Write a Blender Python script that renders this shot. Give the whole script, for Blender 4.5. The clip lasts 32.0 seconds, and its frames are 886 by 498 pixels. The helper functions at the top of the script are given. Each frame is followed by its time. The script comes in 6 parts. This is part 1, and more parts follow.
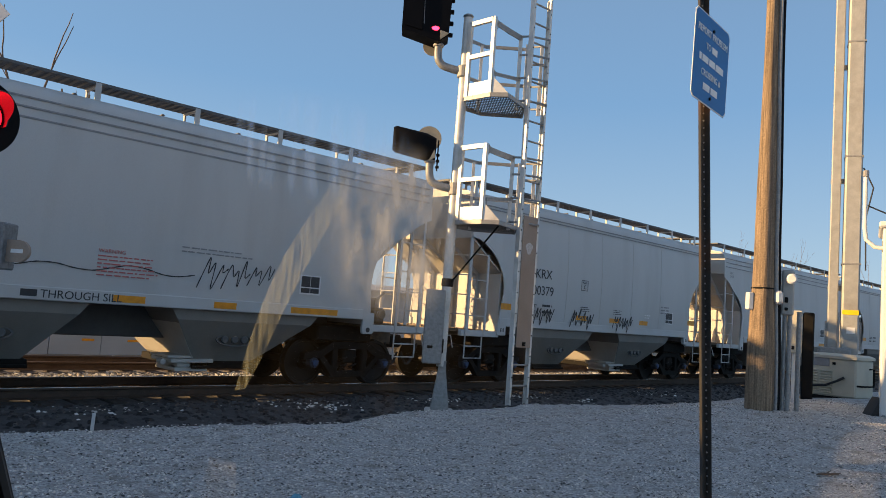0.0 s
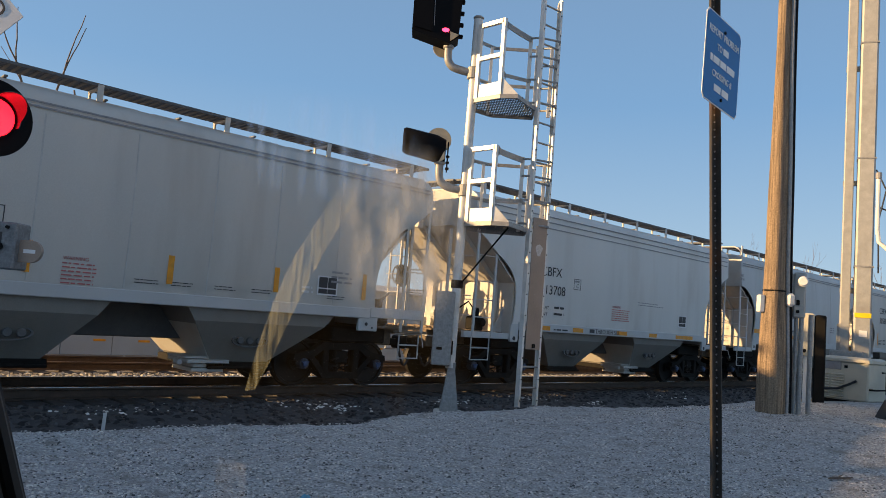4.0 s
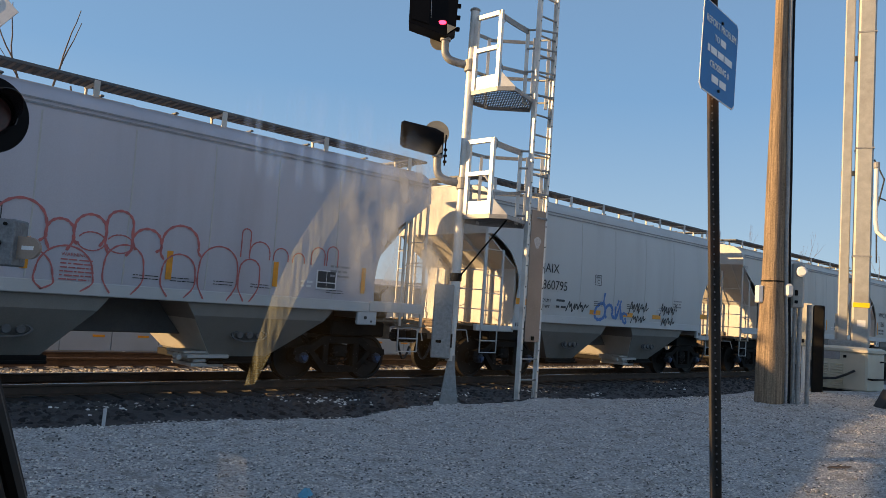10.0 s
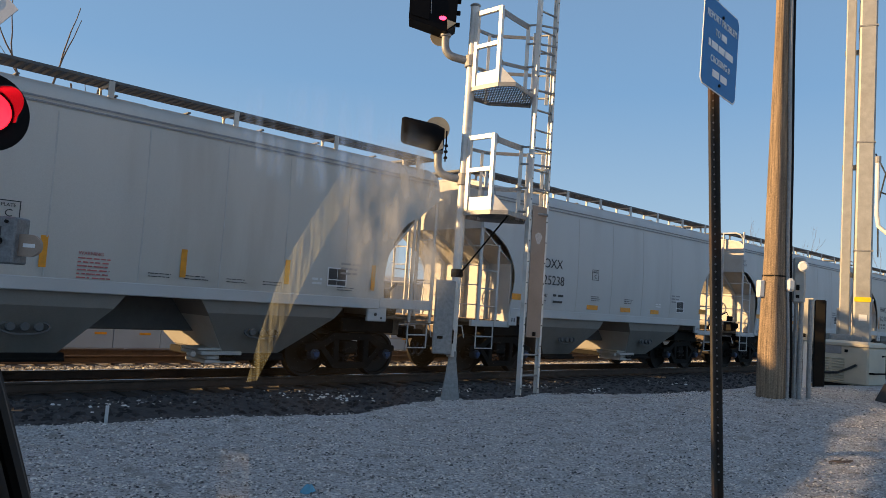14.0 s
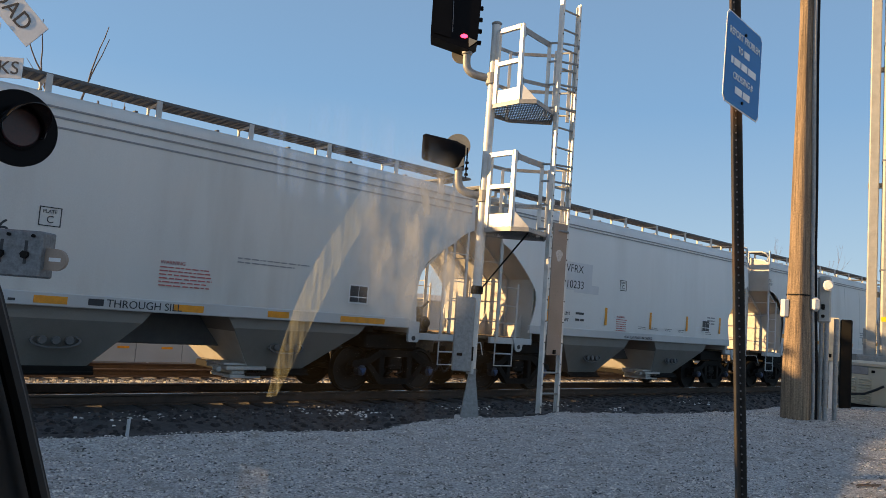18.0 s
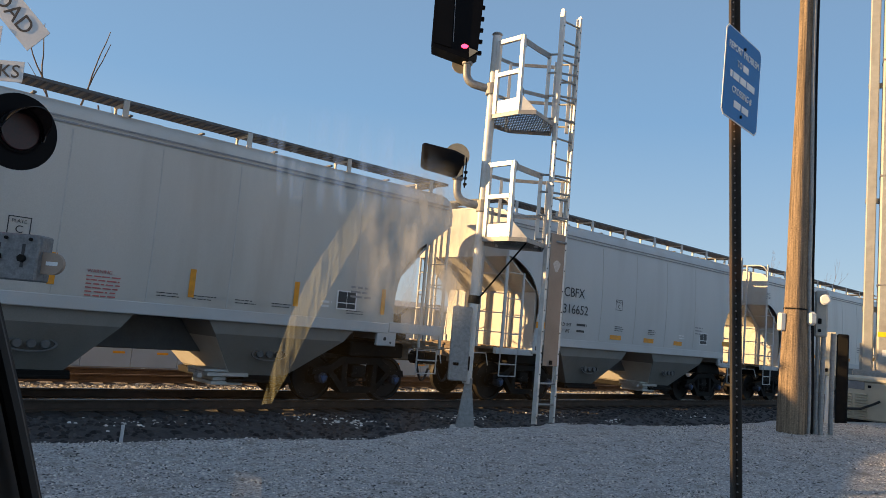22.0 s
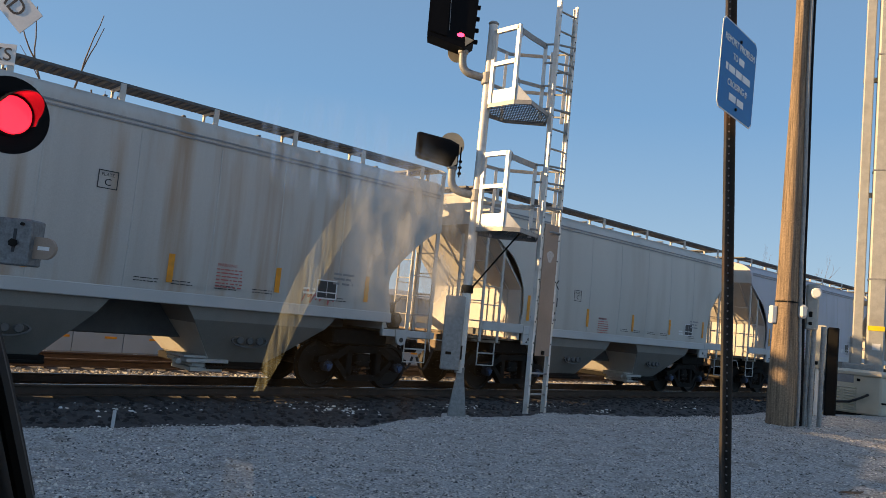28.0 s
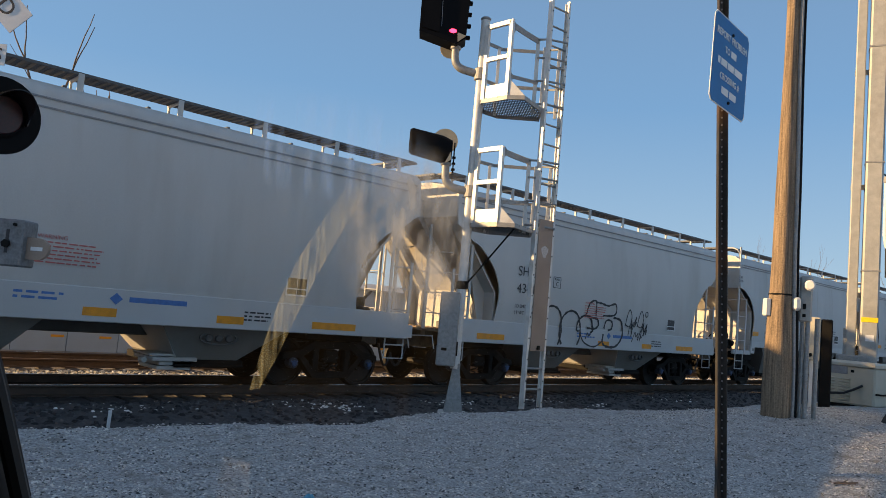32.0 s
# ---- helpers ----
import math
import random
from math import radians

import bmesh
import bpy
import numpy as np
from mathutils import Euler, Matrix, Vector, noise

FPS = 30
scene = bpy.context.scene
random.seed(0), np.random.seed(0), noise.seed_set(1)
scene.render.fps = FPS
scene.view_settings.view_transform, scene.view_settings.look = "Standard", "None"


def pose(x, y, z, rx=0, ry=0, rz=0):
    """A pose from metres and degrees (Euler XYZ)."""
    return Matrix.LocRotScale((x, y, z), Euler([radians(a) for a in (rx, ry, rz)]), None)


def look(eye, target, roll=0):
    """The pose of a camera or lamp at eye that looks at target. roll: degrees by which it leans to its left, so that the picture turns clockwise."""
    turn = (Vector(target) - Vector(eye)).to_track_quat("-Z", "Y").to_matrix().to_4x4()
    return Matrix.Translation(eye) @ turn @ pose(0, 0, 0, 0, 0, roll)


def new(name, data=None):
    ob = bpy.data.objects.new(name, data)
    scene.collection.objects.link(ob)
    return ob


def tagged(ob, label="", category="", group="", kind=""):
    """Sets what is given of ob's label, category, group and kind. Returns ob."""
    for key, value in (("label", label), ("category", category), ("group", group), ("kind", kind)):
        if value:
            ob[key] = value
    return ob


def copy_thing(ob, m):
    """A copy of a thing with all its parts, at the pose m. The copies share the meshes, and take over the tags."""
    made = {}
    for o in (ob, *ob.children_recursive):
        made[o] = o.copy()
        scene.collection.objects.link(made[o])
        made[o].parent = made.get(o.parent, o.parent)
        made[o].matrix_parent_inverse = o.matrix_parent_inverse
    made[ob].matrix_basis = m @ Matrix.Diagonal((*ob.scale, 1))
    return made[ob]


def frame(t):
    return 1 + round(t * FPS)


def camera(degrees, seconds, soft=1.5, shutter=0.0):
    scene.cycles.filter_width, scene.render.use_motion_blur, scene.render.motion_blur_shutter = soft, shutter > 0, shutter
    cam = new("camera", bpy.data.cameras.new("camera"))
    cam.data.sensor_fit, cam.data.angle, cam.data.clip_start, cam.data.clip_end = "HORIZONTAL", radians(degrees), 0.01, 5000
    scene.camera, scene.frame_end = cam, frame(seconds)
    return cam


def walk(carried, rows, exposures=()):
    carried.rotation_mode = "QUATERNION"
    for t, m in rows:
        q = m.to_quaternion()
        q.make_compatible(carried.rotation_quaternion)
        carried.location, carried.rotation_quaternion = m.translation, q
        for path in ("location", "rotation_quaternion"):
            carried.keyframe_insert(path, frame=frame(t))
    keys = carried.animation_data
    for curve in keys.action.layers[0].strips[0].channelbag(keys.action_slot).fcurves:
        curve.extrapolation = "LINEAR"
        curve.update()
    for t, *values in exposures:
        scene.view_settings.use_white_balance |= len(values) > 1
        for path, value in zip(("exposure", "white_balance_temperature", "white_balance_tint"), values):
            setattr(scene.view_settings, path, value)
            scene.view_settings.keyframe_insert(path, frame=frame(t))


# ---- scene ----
# ---------------------------------------------------------------- camera
EYE = (0.0, -13.41, 1.585)
# seconds, heading, pitch and roll in degrees
TURNS = [
    (0, 44.231, 4.923, 4.223),
    (0.5, 44.239, 4.947, 4.500),
    (1, 44.297, 4.999, 4.468),
    (1.5, 44.346, 5.053, 4.504),
    (2, 44.386, 5.158, 4.530),
    (2.5, 44.412, 5.138, 4.564),
    (3, 44.084, 5.115, 4.581),
    (3.5, 43.578, 5.061, 4.528),
    (5.5, 43.617, 4.806, 4.063),
    (6, 43.306, 4.725, 3.606),
    (6.5, 43.343, 4.665, 3.834),
    (7, 43.391, 4.646, 3.957),
    (7.5, 43.443, 4.592, 3.982),
    (8, 43.502, 4.584, 3.973),
    (8.5, 43.545, 4.533, 4.107),
    (9, 43.606, 4.471, 4.261),
    (9.5, 43.644, 4.475, 4.199),
    (10, 43.641, 4.470, 3.953),
    (10.5, 43.671, 4.407, 3.958),
    (11, 43.730, 4.366, 3.901),
    (11.5, 43.784, 4.323, 3.885),
    (12, 43.855, 4.289, 3.903),
    (12.5, 43.589, 4.303, 3.562),
    (13, 43.498, 4.229, 3.437),
    (13.5, 43.541, 4.170, 3.425),
    (14, 43.579, 4.163, 3.730),
    (14.5, 43.656, 4.095, 3.916),
    (16.5, 42.291, 4.800, 3.089),
    (17, 41.897, 5.090, 2.982),
    (17.5, 41.897, 5.317, 3.382),
    (18, 41.955, 5.317, 4.196),
    (18.5, 42.028, 5.426, 4.579),
    (19, 42.035, 5.518, 4.536),
    (19.5, 42.079, 5.619, 4.666),
    (20, 42.058, 5.594, 4.807),
    (20.5, 42.106, 5.662, 4.811),
    (21, 42.139, 5.718, 4.962),
    (21.5, 42.079, 5.839, 4.968),
    (22, 42.067, 6.026, 4.955),
    (22.5, 42.059, 6.099, 5.125),
    (23, 42.139, 6.071, 5.417),
    (23.5, 42.169, 6.065, 5.424),
    (24, 42.218, 6.013, 5.424),
    (24.5, 42.242, 5.971, 5.552),
    (25, 42.294, 5.809, 5.697),
    (25.5, 42.364, 5.675, 5.679),
    (27.5, 42.597, 5.323, 5.584),
    (28, 42.626, 5.257, 5.557),
    (28.5, 42.689, 5.213, 5.528),
    (29, 42.743, 5.207, 5.429),
    (29.5, 42.817, 5.177, 5.050),
    (30, 42.857, 5.118, 4.925),
    (30.5, 42.917, 5.086, 4.869),
    (31, 42.959, 5.058, 4.947),
    (31.5, 43.013, 5.003, 5.007),
    (32, 43.066, 5.010, 4.919),
]


def aim(heading, pitch, roll):
    h, p = radians(heading), radians(pitch)
    way = Vector((math.sin(h) * math.cos(p), math.cos(h) * math.cos(p), math.sin(p)))
    return look(EYE, Vector(EYE) + way, roll)


cam = camera(60.88, 32.0, soft=0.5)
walk(cam, [(t, aim(h, p, r)) for t, h, p, r in TURNS], exposures=[(0, 0.85, 7450, 17), (14.0, 0.82, 7450, 17), (17.5, 0.92, 7700, 17), (25.0, 0.85, 7650, 17), (28.0, 0.80, 7300, 16), (32.0, 0.80, 7300, 16)])

# ---------------------------------------------------------------- light
SUN_AZ, SUN_EL = 38.0, 13.9     # degrees from the track's line, and height
SUN_WAY = Vector((math.cos(radians(SUN_AZ)) * math.cos(radians(SUN_EL)),
                  -math.sin(radians(SUN_AZ)) * math.cos(radians(SUN_EL)), -math.sin(radians(SUN_EL))))
world = bpy.data.worlds.new("sky")
scene.world = world
world.use_nodes = True
wn = world.node_tree
sky = wn.nodes.new("ShaderNodeTexSky")
sky.sky_type, sky.sun_disc = 'NISHITA', False
sky.sun_elevation = radians(SUN_EL)
sky.sun_rotation = math.atan2(-SUN_WAY.x, -SUN_WAY.y)
sky.altitude, sky.air_density, sky.dust_density, sky.ozone_density = 200, 1.0, 0.9, 1.6
# the clear evening sky, evened out by a plain fade from horizon to zenith
tcw = wn.nodes.new("ShaderNodeTexCoord")
sepw = wn.nodes.new("ShaderNodeSeparateXYZ")
fade = wn.nodes.new("ShaderNodeValToRGB")
fade.color_ramp.elements[0].position, fade.color_ramp.elements[1].position = 0.0, 0.75
fade.color_ramp.elements[0].color, fade.color_ramp.elements[1].color = (2.2, 3.65, 5.15, 1), (1.15, 1.75, 2.75, 1)
e3 = fade.color_ramp.elements.new(0.28)
e3.color = (1.02, 2.5, 4.6, 1)
wn.links.new(tcw.outputs["Generated"], sepw.inputs[0])
wn.links.new(sepw.outputs[2], fade.inputs[0])
blend = wn.nodes.new("ShaderNodeMix")
blend.data_type = 'RGBA'
blend.inputs[0].default_value = 0.82
wn.links.new(sky.outputs[0], blend.inputs[6])
wn.links.new(fade.outputs[0], blend.inputs[7])
wn.links.new(blend.outputs[2], wn.nodes["Background"].inputs[0])
wn.nodes["Background"].inputs[1].default_value = 0.092
lamp = bpy.data.lights.new("sun", 'SUN')
lamp.energy, lamp.angle, lamp.color = 4.7, radians(0.55), (1.0, 0.71, 0.36)
sun = new("sun", lamp)
sun.matrix_world = look((-20, 40, 30), Vector((-20, 40, 30)) + SUN_WAY)

# ---------------------------------------------------------------- materials


def mat(name, base, rough=0.6, metal=0.0, var=0.12, scale=3.0, fine=60.0, bump=0.15, stretch=(1, 1, 1), stain=None,
        stain_amount=0.0, stain_scale=1.0, spec=0.5, per_object=0.0, bump_dist=0.01):
    m = bpy.data.materials.new(name)
    m.use_nodes = True
    t = m.node_tree
    n, k = t.nodes, t.links
    b = n["Principled BSDF"]
    b.inputs["Roughness"].default_value, b.inputs["Metallic"].default_value = rough, metal
    b.inputs["Specular IOR Level"].default_value = spec
    tc = n.new("ShaderNodeTexCoord")
    mp = n.new("ShaderNodeMapping")
    mp.inputs["Scale"].default_value = stretch
    k.new(tc.outputs["Object"], mp.inputs[0])
    a = n.new("ShaderNodeTexNoise")
    a.inputs["Scale"].default_value, a.inputs["Detail"].default_value = scale, 5
    k.new(mp.outputs[0], a.inputs["Vector"])
    f = n.new("ShaderNodeTexNoise")
    f.inputs["Scale"].default_value, f.inputs["Detail"].default_value = fine, 3
    k.new(tc.outputs["Object"], f.inputs["Vector"])
    mix = n.new("ShaderNodeMath")
    mix.operation = 'MULTIPLY_ADD'
    mix.inputs[1].default_value = 0.6
    k.new(a.outputs[0], mix.inputs[0])
    half = n.new("ShaderNodeMath")
    half.operation = 'MULTIPLY'
    half.inputs[1].default_value = 0.4
    k.new(f.outputs[0], half.inputs[0])
    k.new(half.outputs[0], mix.inputs[2])
    r = n.new("ShaderNodeValToRGB")
    lo = [c * (1 - 2.2 * var) for c in base]
    hi = [min(1, c * (1 + 2.2 * var)) for c in base]
    r.color_ramp.elements[0].position, r.color_ramp.elements[1].position = 0.25, 0.75
    r.color_ramp.elements[0].color, r.color_ramp.elements[1].color = (*lo, 1), (*hi, 1)
    k.new(mix.outputs[0], r.inputs[0])
    col = r.outputs[0]
    if stain:
        s = n.new("ShaderNodeTexNoise")
        s.inputs["Scale"].default_value, s.inputs["Detail"].default_value = stain_scale, 6
        k.new(mp.outputs[0], s.inputs["Vector"])
        sr = n.new("ShaderNodeMapRange")
        sr.inputs[1].default_value, sr.inputs[2].default_value = 0.5, 0.72
        sr.inputs[4].default_value = stain_amount
        k.new(s.outputs[0], sr.inputs[0])
        mc = n.new("ShaderNodeMix")
        mc.data_type = 'RGBA'
        k.new(sr.outputs[0], mc.inputs[0])
        k.new(col, mc.inputs[6])
        mc.inputs[7].default_value = (*stain, 1)
        col = mc.outputs[2]
    if per_object:
        oi = n.new("ShaderNodeObjectInfo")
        hv = n.new("ShaderNodeHueSaturation")
        mr = n.new("ShaderNodeMapRange")
        mr.inputs[3].default_value, mr.inputs[4].default_value = 1 - per_object, 1 + per_object
        k.new(oi.outputs["Random"], mr.inputs[0])
        k.new(mr.outputs[0], hv.inputs["Value"])
        k.new(col, hv.inputs["Color"])
        col = hv.outputs[0]
    k.new(col, b.inputs["Base Color"])
    if bump:
        bp = n.new("ShaderNodeBump")
        bp.inputs["Strength"].default_value, bp.inputs["Distance"].default_value = bump, bump_dist
        k.new(mix.outputs[0], bp.inputs["Height"])
        k.new(bp.outputs[0], b.inputs["Normal"])
    rr = n.new("ShaderNodeMapRange")
    rr.inputs[3].default_value, rr.inputs[4].default_value = max(0.05, rough - 0.12), min(1, rough + 0.12)
    k.new(mix.outputs[0], rr.inputs[0])
    k.new(rr.outputs[0], b.inputs["Roughness"])
    return m


def glow(name, color, strength):
    m = bpy.data.materials.new(name)
    m.use_nodes = True
    b = m.node_tree.nodes["Principled BSDF"]
    b.inputs["Base Color"].default_value = (*color, 1)
    b.inputs["Emission Color"].default_value = (*color, 1)
    b.inputs["Emission Strength"].default_value = strength
    b.inputs["Roughness"].default_value = 0.25
    return m


GREY = mat("car_paint_light_grey", (0.56, 0.55, 0.53), 0.5, var=0.05, scale=0.9, stretch=(1, 1, 0.18), stain=(0.36, 0.33, 0.29),
           stain_amount=0.35, stain_scale=1.4, bump=0.04)
GREY_B = mat("car_paint_cool_grey", (0.53, 0.53, 0.525), 0.5, var=0.05, scale=0.8, stretch=(1, 1, 0.15), stain=(0.34, 0.32, 0.30),
             stain_amount=0.3, stain_scale=1.2, bump=0.04)
GREY_C = mat("car_paint_warm_grey", (0.55, 0.525, 0.485), 0.55, var=0.06, scale=1.0, stretch=(1, 1, 0.14), stain=(0.33, 0.28, 0.23),
             stain_amount=0.4, stain_scale=1.5, bump=0.04)
CLEAN = mat("car_paint_fresh_white", (0.74, 0.73, 0.71), 0.45, var=0.04, scale=0.9, stretch=(1, 1, 0.16), stain=(0.50, 0.47, 0.43), stain_amount=0.3, stain_scale=1.1, bump=0.03)
BRIGHT = mat("car_paint_pale_grey", (0.66, 0.645, 0.615), 0.5, var=0.05, scale=1.0, stretch=(1, 1, 0.15), stain=(0.42, 0.37, 0.32), stain_amount=0.35, stain_scale=1.6, bump=0.03)
MAUVE = mat("car_paint_faded_mauve", (0.50, 0.485, 0.53), 0.55, var=0.06, scale=1.2, stretch=(1, 1, 0.12), stain=(0.34, 0.31, 0.32), stain_amount=0.4, stain_scale=1.5, bump=0.03)
RUSTY = mat("car_paint_rust_streaked", (0.52, 0.50, 0.47), 0.6, var=0.08, scale=1.3, stretch=(1.6, 1, 0.10), stain=(0.36, 0.22, 0.12),
            stain_amount=0.75, stain_scale=1.8, bump=0.05)
PALE = mat("car_end_paint_pale", (0.52, 0.50, 0.465), 0.55, var=0.05, scale=1.5, stain=(0.42, 0.34, 0.26), stain_amount=0.4,
           stain_scale=2.5, bump=0.06)
SILLW = mat("sill_paint_pale", (0.53, 0.535, 0.535), 0.5, var=0.05, scale=2.0, stain=(0.40, 0.38, 0.35), stain_amount=0.35, bump=0.04)
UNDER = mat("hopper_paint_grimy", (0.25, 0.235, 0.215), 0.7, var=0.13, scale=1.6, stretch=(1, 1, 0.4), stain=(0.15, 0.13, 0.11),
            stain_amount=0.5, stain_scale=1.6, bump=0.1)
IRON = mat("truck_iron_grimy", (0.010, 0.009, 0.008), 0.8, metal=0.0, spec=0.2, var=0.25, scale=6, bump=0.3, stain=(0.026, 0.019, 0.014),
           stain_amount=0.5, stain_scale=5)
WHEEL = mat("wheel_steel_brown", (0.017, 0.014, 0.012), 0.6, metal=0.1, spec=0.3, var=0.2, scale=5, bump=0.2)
GRATE = mat("grating_galvanised_dark", (0.12, 0.12, 0.12), 0.65, metal=0.1, var=0.12, scale=5, bump=0.1)
YELLOW = mat("reflector_yellow", (0.88, 0.31, 0.01), 0.45, var=0.1, scale=8, stain=(0.50, 0.20, 0.03), stain_amount=0.5, stain_scale=7, bump=0)
BLACKP = mat("stencil_black", (0.03, 0.03, 0.035), 0.55, var=0.1, scale=12, bump=0)
REDP = mat("stencil_red", (0.53, 0.14, 0.13), 0.55, var=0.15, scale=12, bump=0)
BLUEP = mat("stencil_blue", (0.06, 0.18, 0.45), 0.55, var=0.15, scale=12, bump=0)
WHITEP = mat("stencil_white", (0.75, 0.75, 0.75), 0.5, var=0.05, scale=12, bump=0)
SEAM = mat("weld_seam_grey", (0.50, 0.49, 0.465), 0.6, var=0.1, scale=4, bump=0)
FAINT = mat("stencil_faded_grey", (0.27, 0.27, 0.28), 0.6, var=0.15, scale=12, bump=0)
ALU = mat("galvanised_steel_bright", (0.70, 0.69, 0.66), 0.45, metal=0.1, var=0.08, scale=5, bump=0.08, stain=(0.36, 0.33, 0.29),
          stain_amount=0.4, stain_scale=6)
GALV = mat("galvanised_steel_weathered", (0.30, 0.30, 0.295), 0.5, metal=0.15, var=0.16, scale=22, bump=0.12, stain=(0.30, 0.28, 0.25),
           stain_amount=0.4, stain_scale=5)
GALVD = mat("galvanised_steel_spangled", (0.17, 0.18, 0.19), 0.5, metal=0.2, var=0.22, scale=26, bump=0.1)
BROWNP = mat("anticlimb_panel_tan", (0.33, 0.25, 0.20), 0.6, metal=0.2, var=0.1, scale=3, bump=0.1)
CAPS = mat("bearing_cap_blue_grey", (0.035, 0.042, 0.055), 0.6, var=0.2, scale=12, bump=0.1)
TANP = mat("signal_disc_tan", (0.42, 0.36, 0.26), 0.6, var=0.1, scale=6, bump=0.05)
STICKW = mat("sticker_remains", (0.52, 0.48, 0.45), 0.7, var=0.2, scale=40, bump=0)
MASTG = mat("galvanised_mast_dull", (0.40, 0.395, 0.37), 0.5, metal=0.15, var=0.10, scale=9, bump=0.06, stain=(0.30, 0.28, 0.25), stain_amount=0.5, stain_scale=3)
SHEDW = mat("shed_panel_blue_grey", (0.36, 0.40, 0.44), 0.6, var=0.05, scale=1.2, bump=0.04, stain=(0.28, 0.29, 0.30), stain_amount=0.3)
BLUEC = mat("cap_screw_blue", (0.03, 0.07, 0.16), 0.5, var=0.2, scale=20, bump=0.1)
DECK = mat("end_deck_rusty", (0.20, 0.145, 0.10), 0.75, var=0.25, scale=5, bump=0.2, stain=(0.08, 0.055, 0.04), stain_amount=0.7, stain_scale=4)
BLACK = mat("signal_black", (0.004, 0.004, 0.005), 0.6, var=0.15, scale=6, bump=0.08, spec=0.1)
REDL = glow("signal_red_lit", (1.0, 0.03, 0.08), 4.0)
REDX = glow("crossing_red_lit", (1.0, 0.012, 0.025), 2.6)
WOOD = mat("utility_pole_wood", (0.235, 0.168, 0.112), 0.85, var=0.42, scale=7, fine=60, stretch=(7, 7, 0.25), bump=0.8,
           stain=(0.06, 0.042, 0.03), stain_amount=0.7, stain_scale=3, bump_dist=0.02)
TIE = mat("tie_creosote", (0.055, 0.045, 0.04), 0.9, var=0.25, scale=5, bump=0.5, per_object=0.2)
RAIL = mat("rail_side_rust", (0.085, 0.055, 0.04), 0.8, metal=0.2, var=0.2, scale=6, bump=0.2)
SHINE = mat("rail_head_polished", (0.55, 0.54, 0.53), 0.22, metal=1.0, var=0.05, scale=9, bump=0.02)
BALLAST = mat("ballast_dark_stone", (0.060, 0.058, 0.060), 0.9, var=0.3, scale=9, fine=70, bump=0.6, per_object=0.35)
GRAVEL = mat("gravel_limestone_grey", (0.68, 0.625, 0.565), 0.95, var=0.58, scale=42, fine=130, bump=1.0, stain=(0.28, 0.25, 0.22),
             stain_amount=0.75, stain_scale=5.5, bump_dist=0.05)
EARTH = mat("yard_gravel_brown", (0.27, 0.22, 0.17), 0.95, var=0.25, scale=1.2, fine=40, bump=0.8, stain=(0.15, 0.12, 0.09),
            stain_amount=0.6, stain_scale=0.4, bump_dist=0.03)
SIGNB = mat("sign_blue_sheeting", (0.018, 0.165, 0.41), 0.5, spec=0.25, var=0.06, scale=8, bump=0)
BEIGE = mat("generator_beige_paint", (0.56, 0.52, 0.42), 0.5, var=0.05, scale=4, bump=0.05, stain=(0.36, 0.32, 0.25), stain_amount=0.35, stain_scale=4)
CABW = mat("cabinet_white_paint", (0.72, 0.72, 0.70), 0.5, var=0.04, scale=3, bump=0.04)
TIMB = mat("timber_skid", (0.34, 0.24, 0.13), 0.85, var=0.15, scale=5, bump=0.3)
CABLE = mat("black_cable", (0.015, 0.015, 0.017), 0.5, var=0.1, bump=0)
CONC = mat("concrete_pale", (0.55, 0.54, 0.52), 0.8, var=0.08, scale=3, bump=0.2, stain=(0.38, 0.36, 0.33), stain_amount=0.4)
SHED = mat("shed_wall_grey", (0.36, 0.36, 0.37), 0.7, var=0.06, scale=0.6, bump=0.05)
BARK = mat("bare_bark", (0.13, 0.10, 0.08), 0.9, var=0.2, scale=6, stretch=(3, 3, 0.6), bump=0.4)
TRIM = mat("vehicle_trim_black", (0.03, 0.027, 0.025), 0.7, var=0.15, scale=20, bump=0.15)
TRIMB = mat("vehicle_trim_brown", (0.016, 0.012, 0.010), 0.75, var=0.12, scale=20, bump=0.1)

# ---------------------------------------------------------------- mesh building


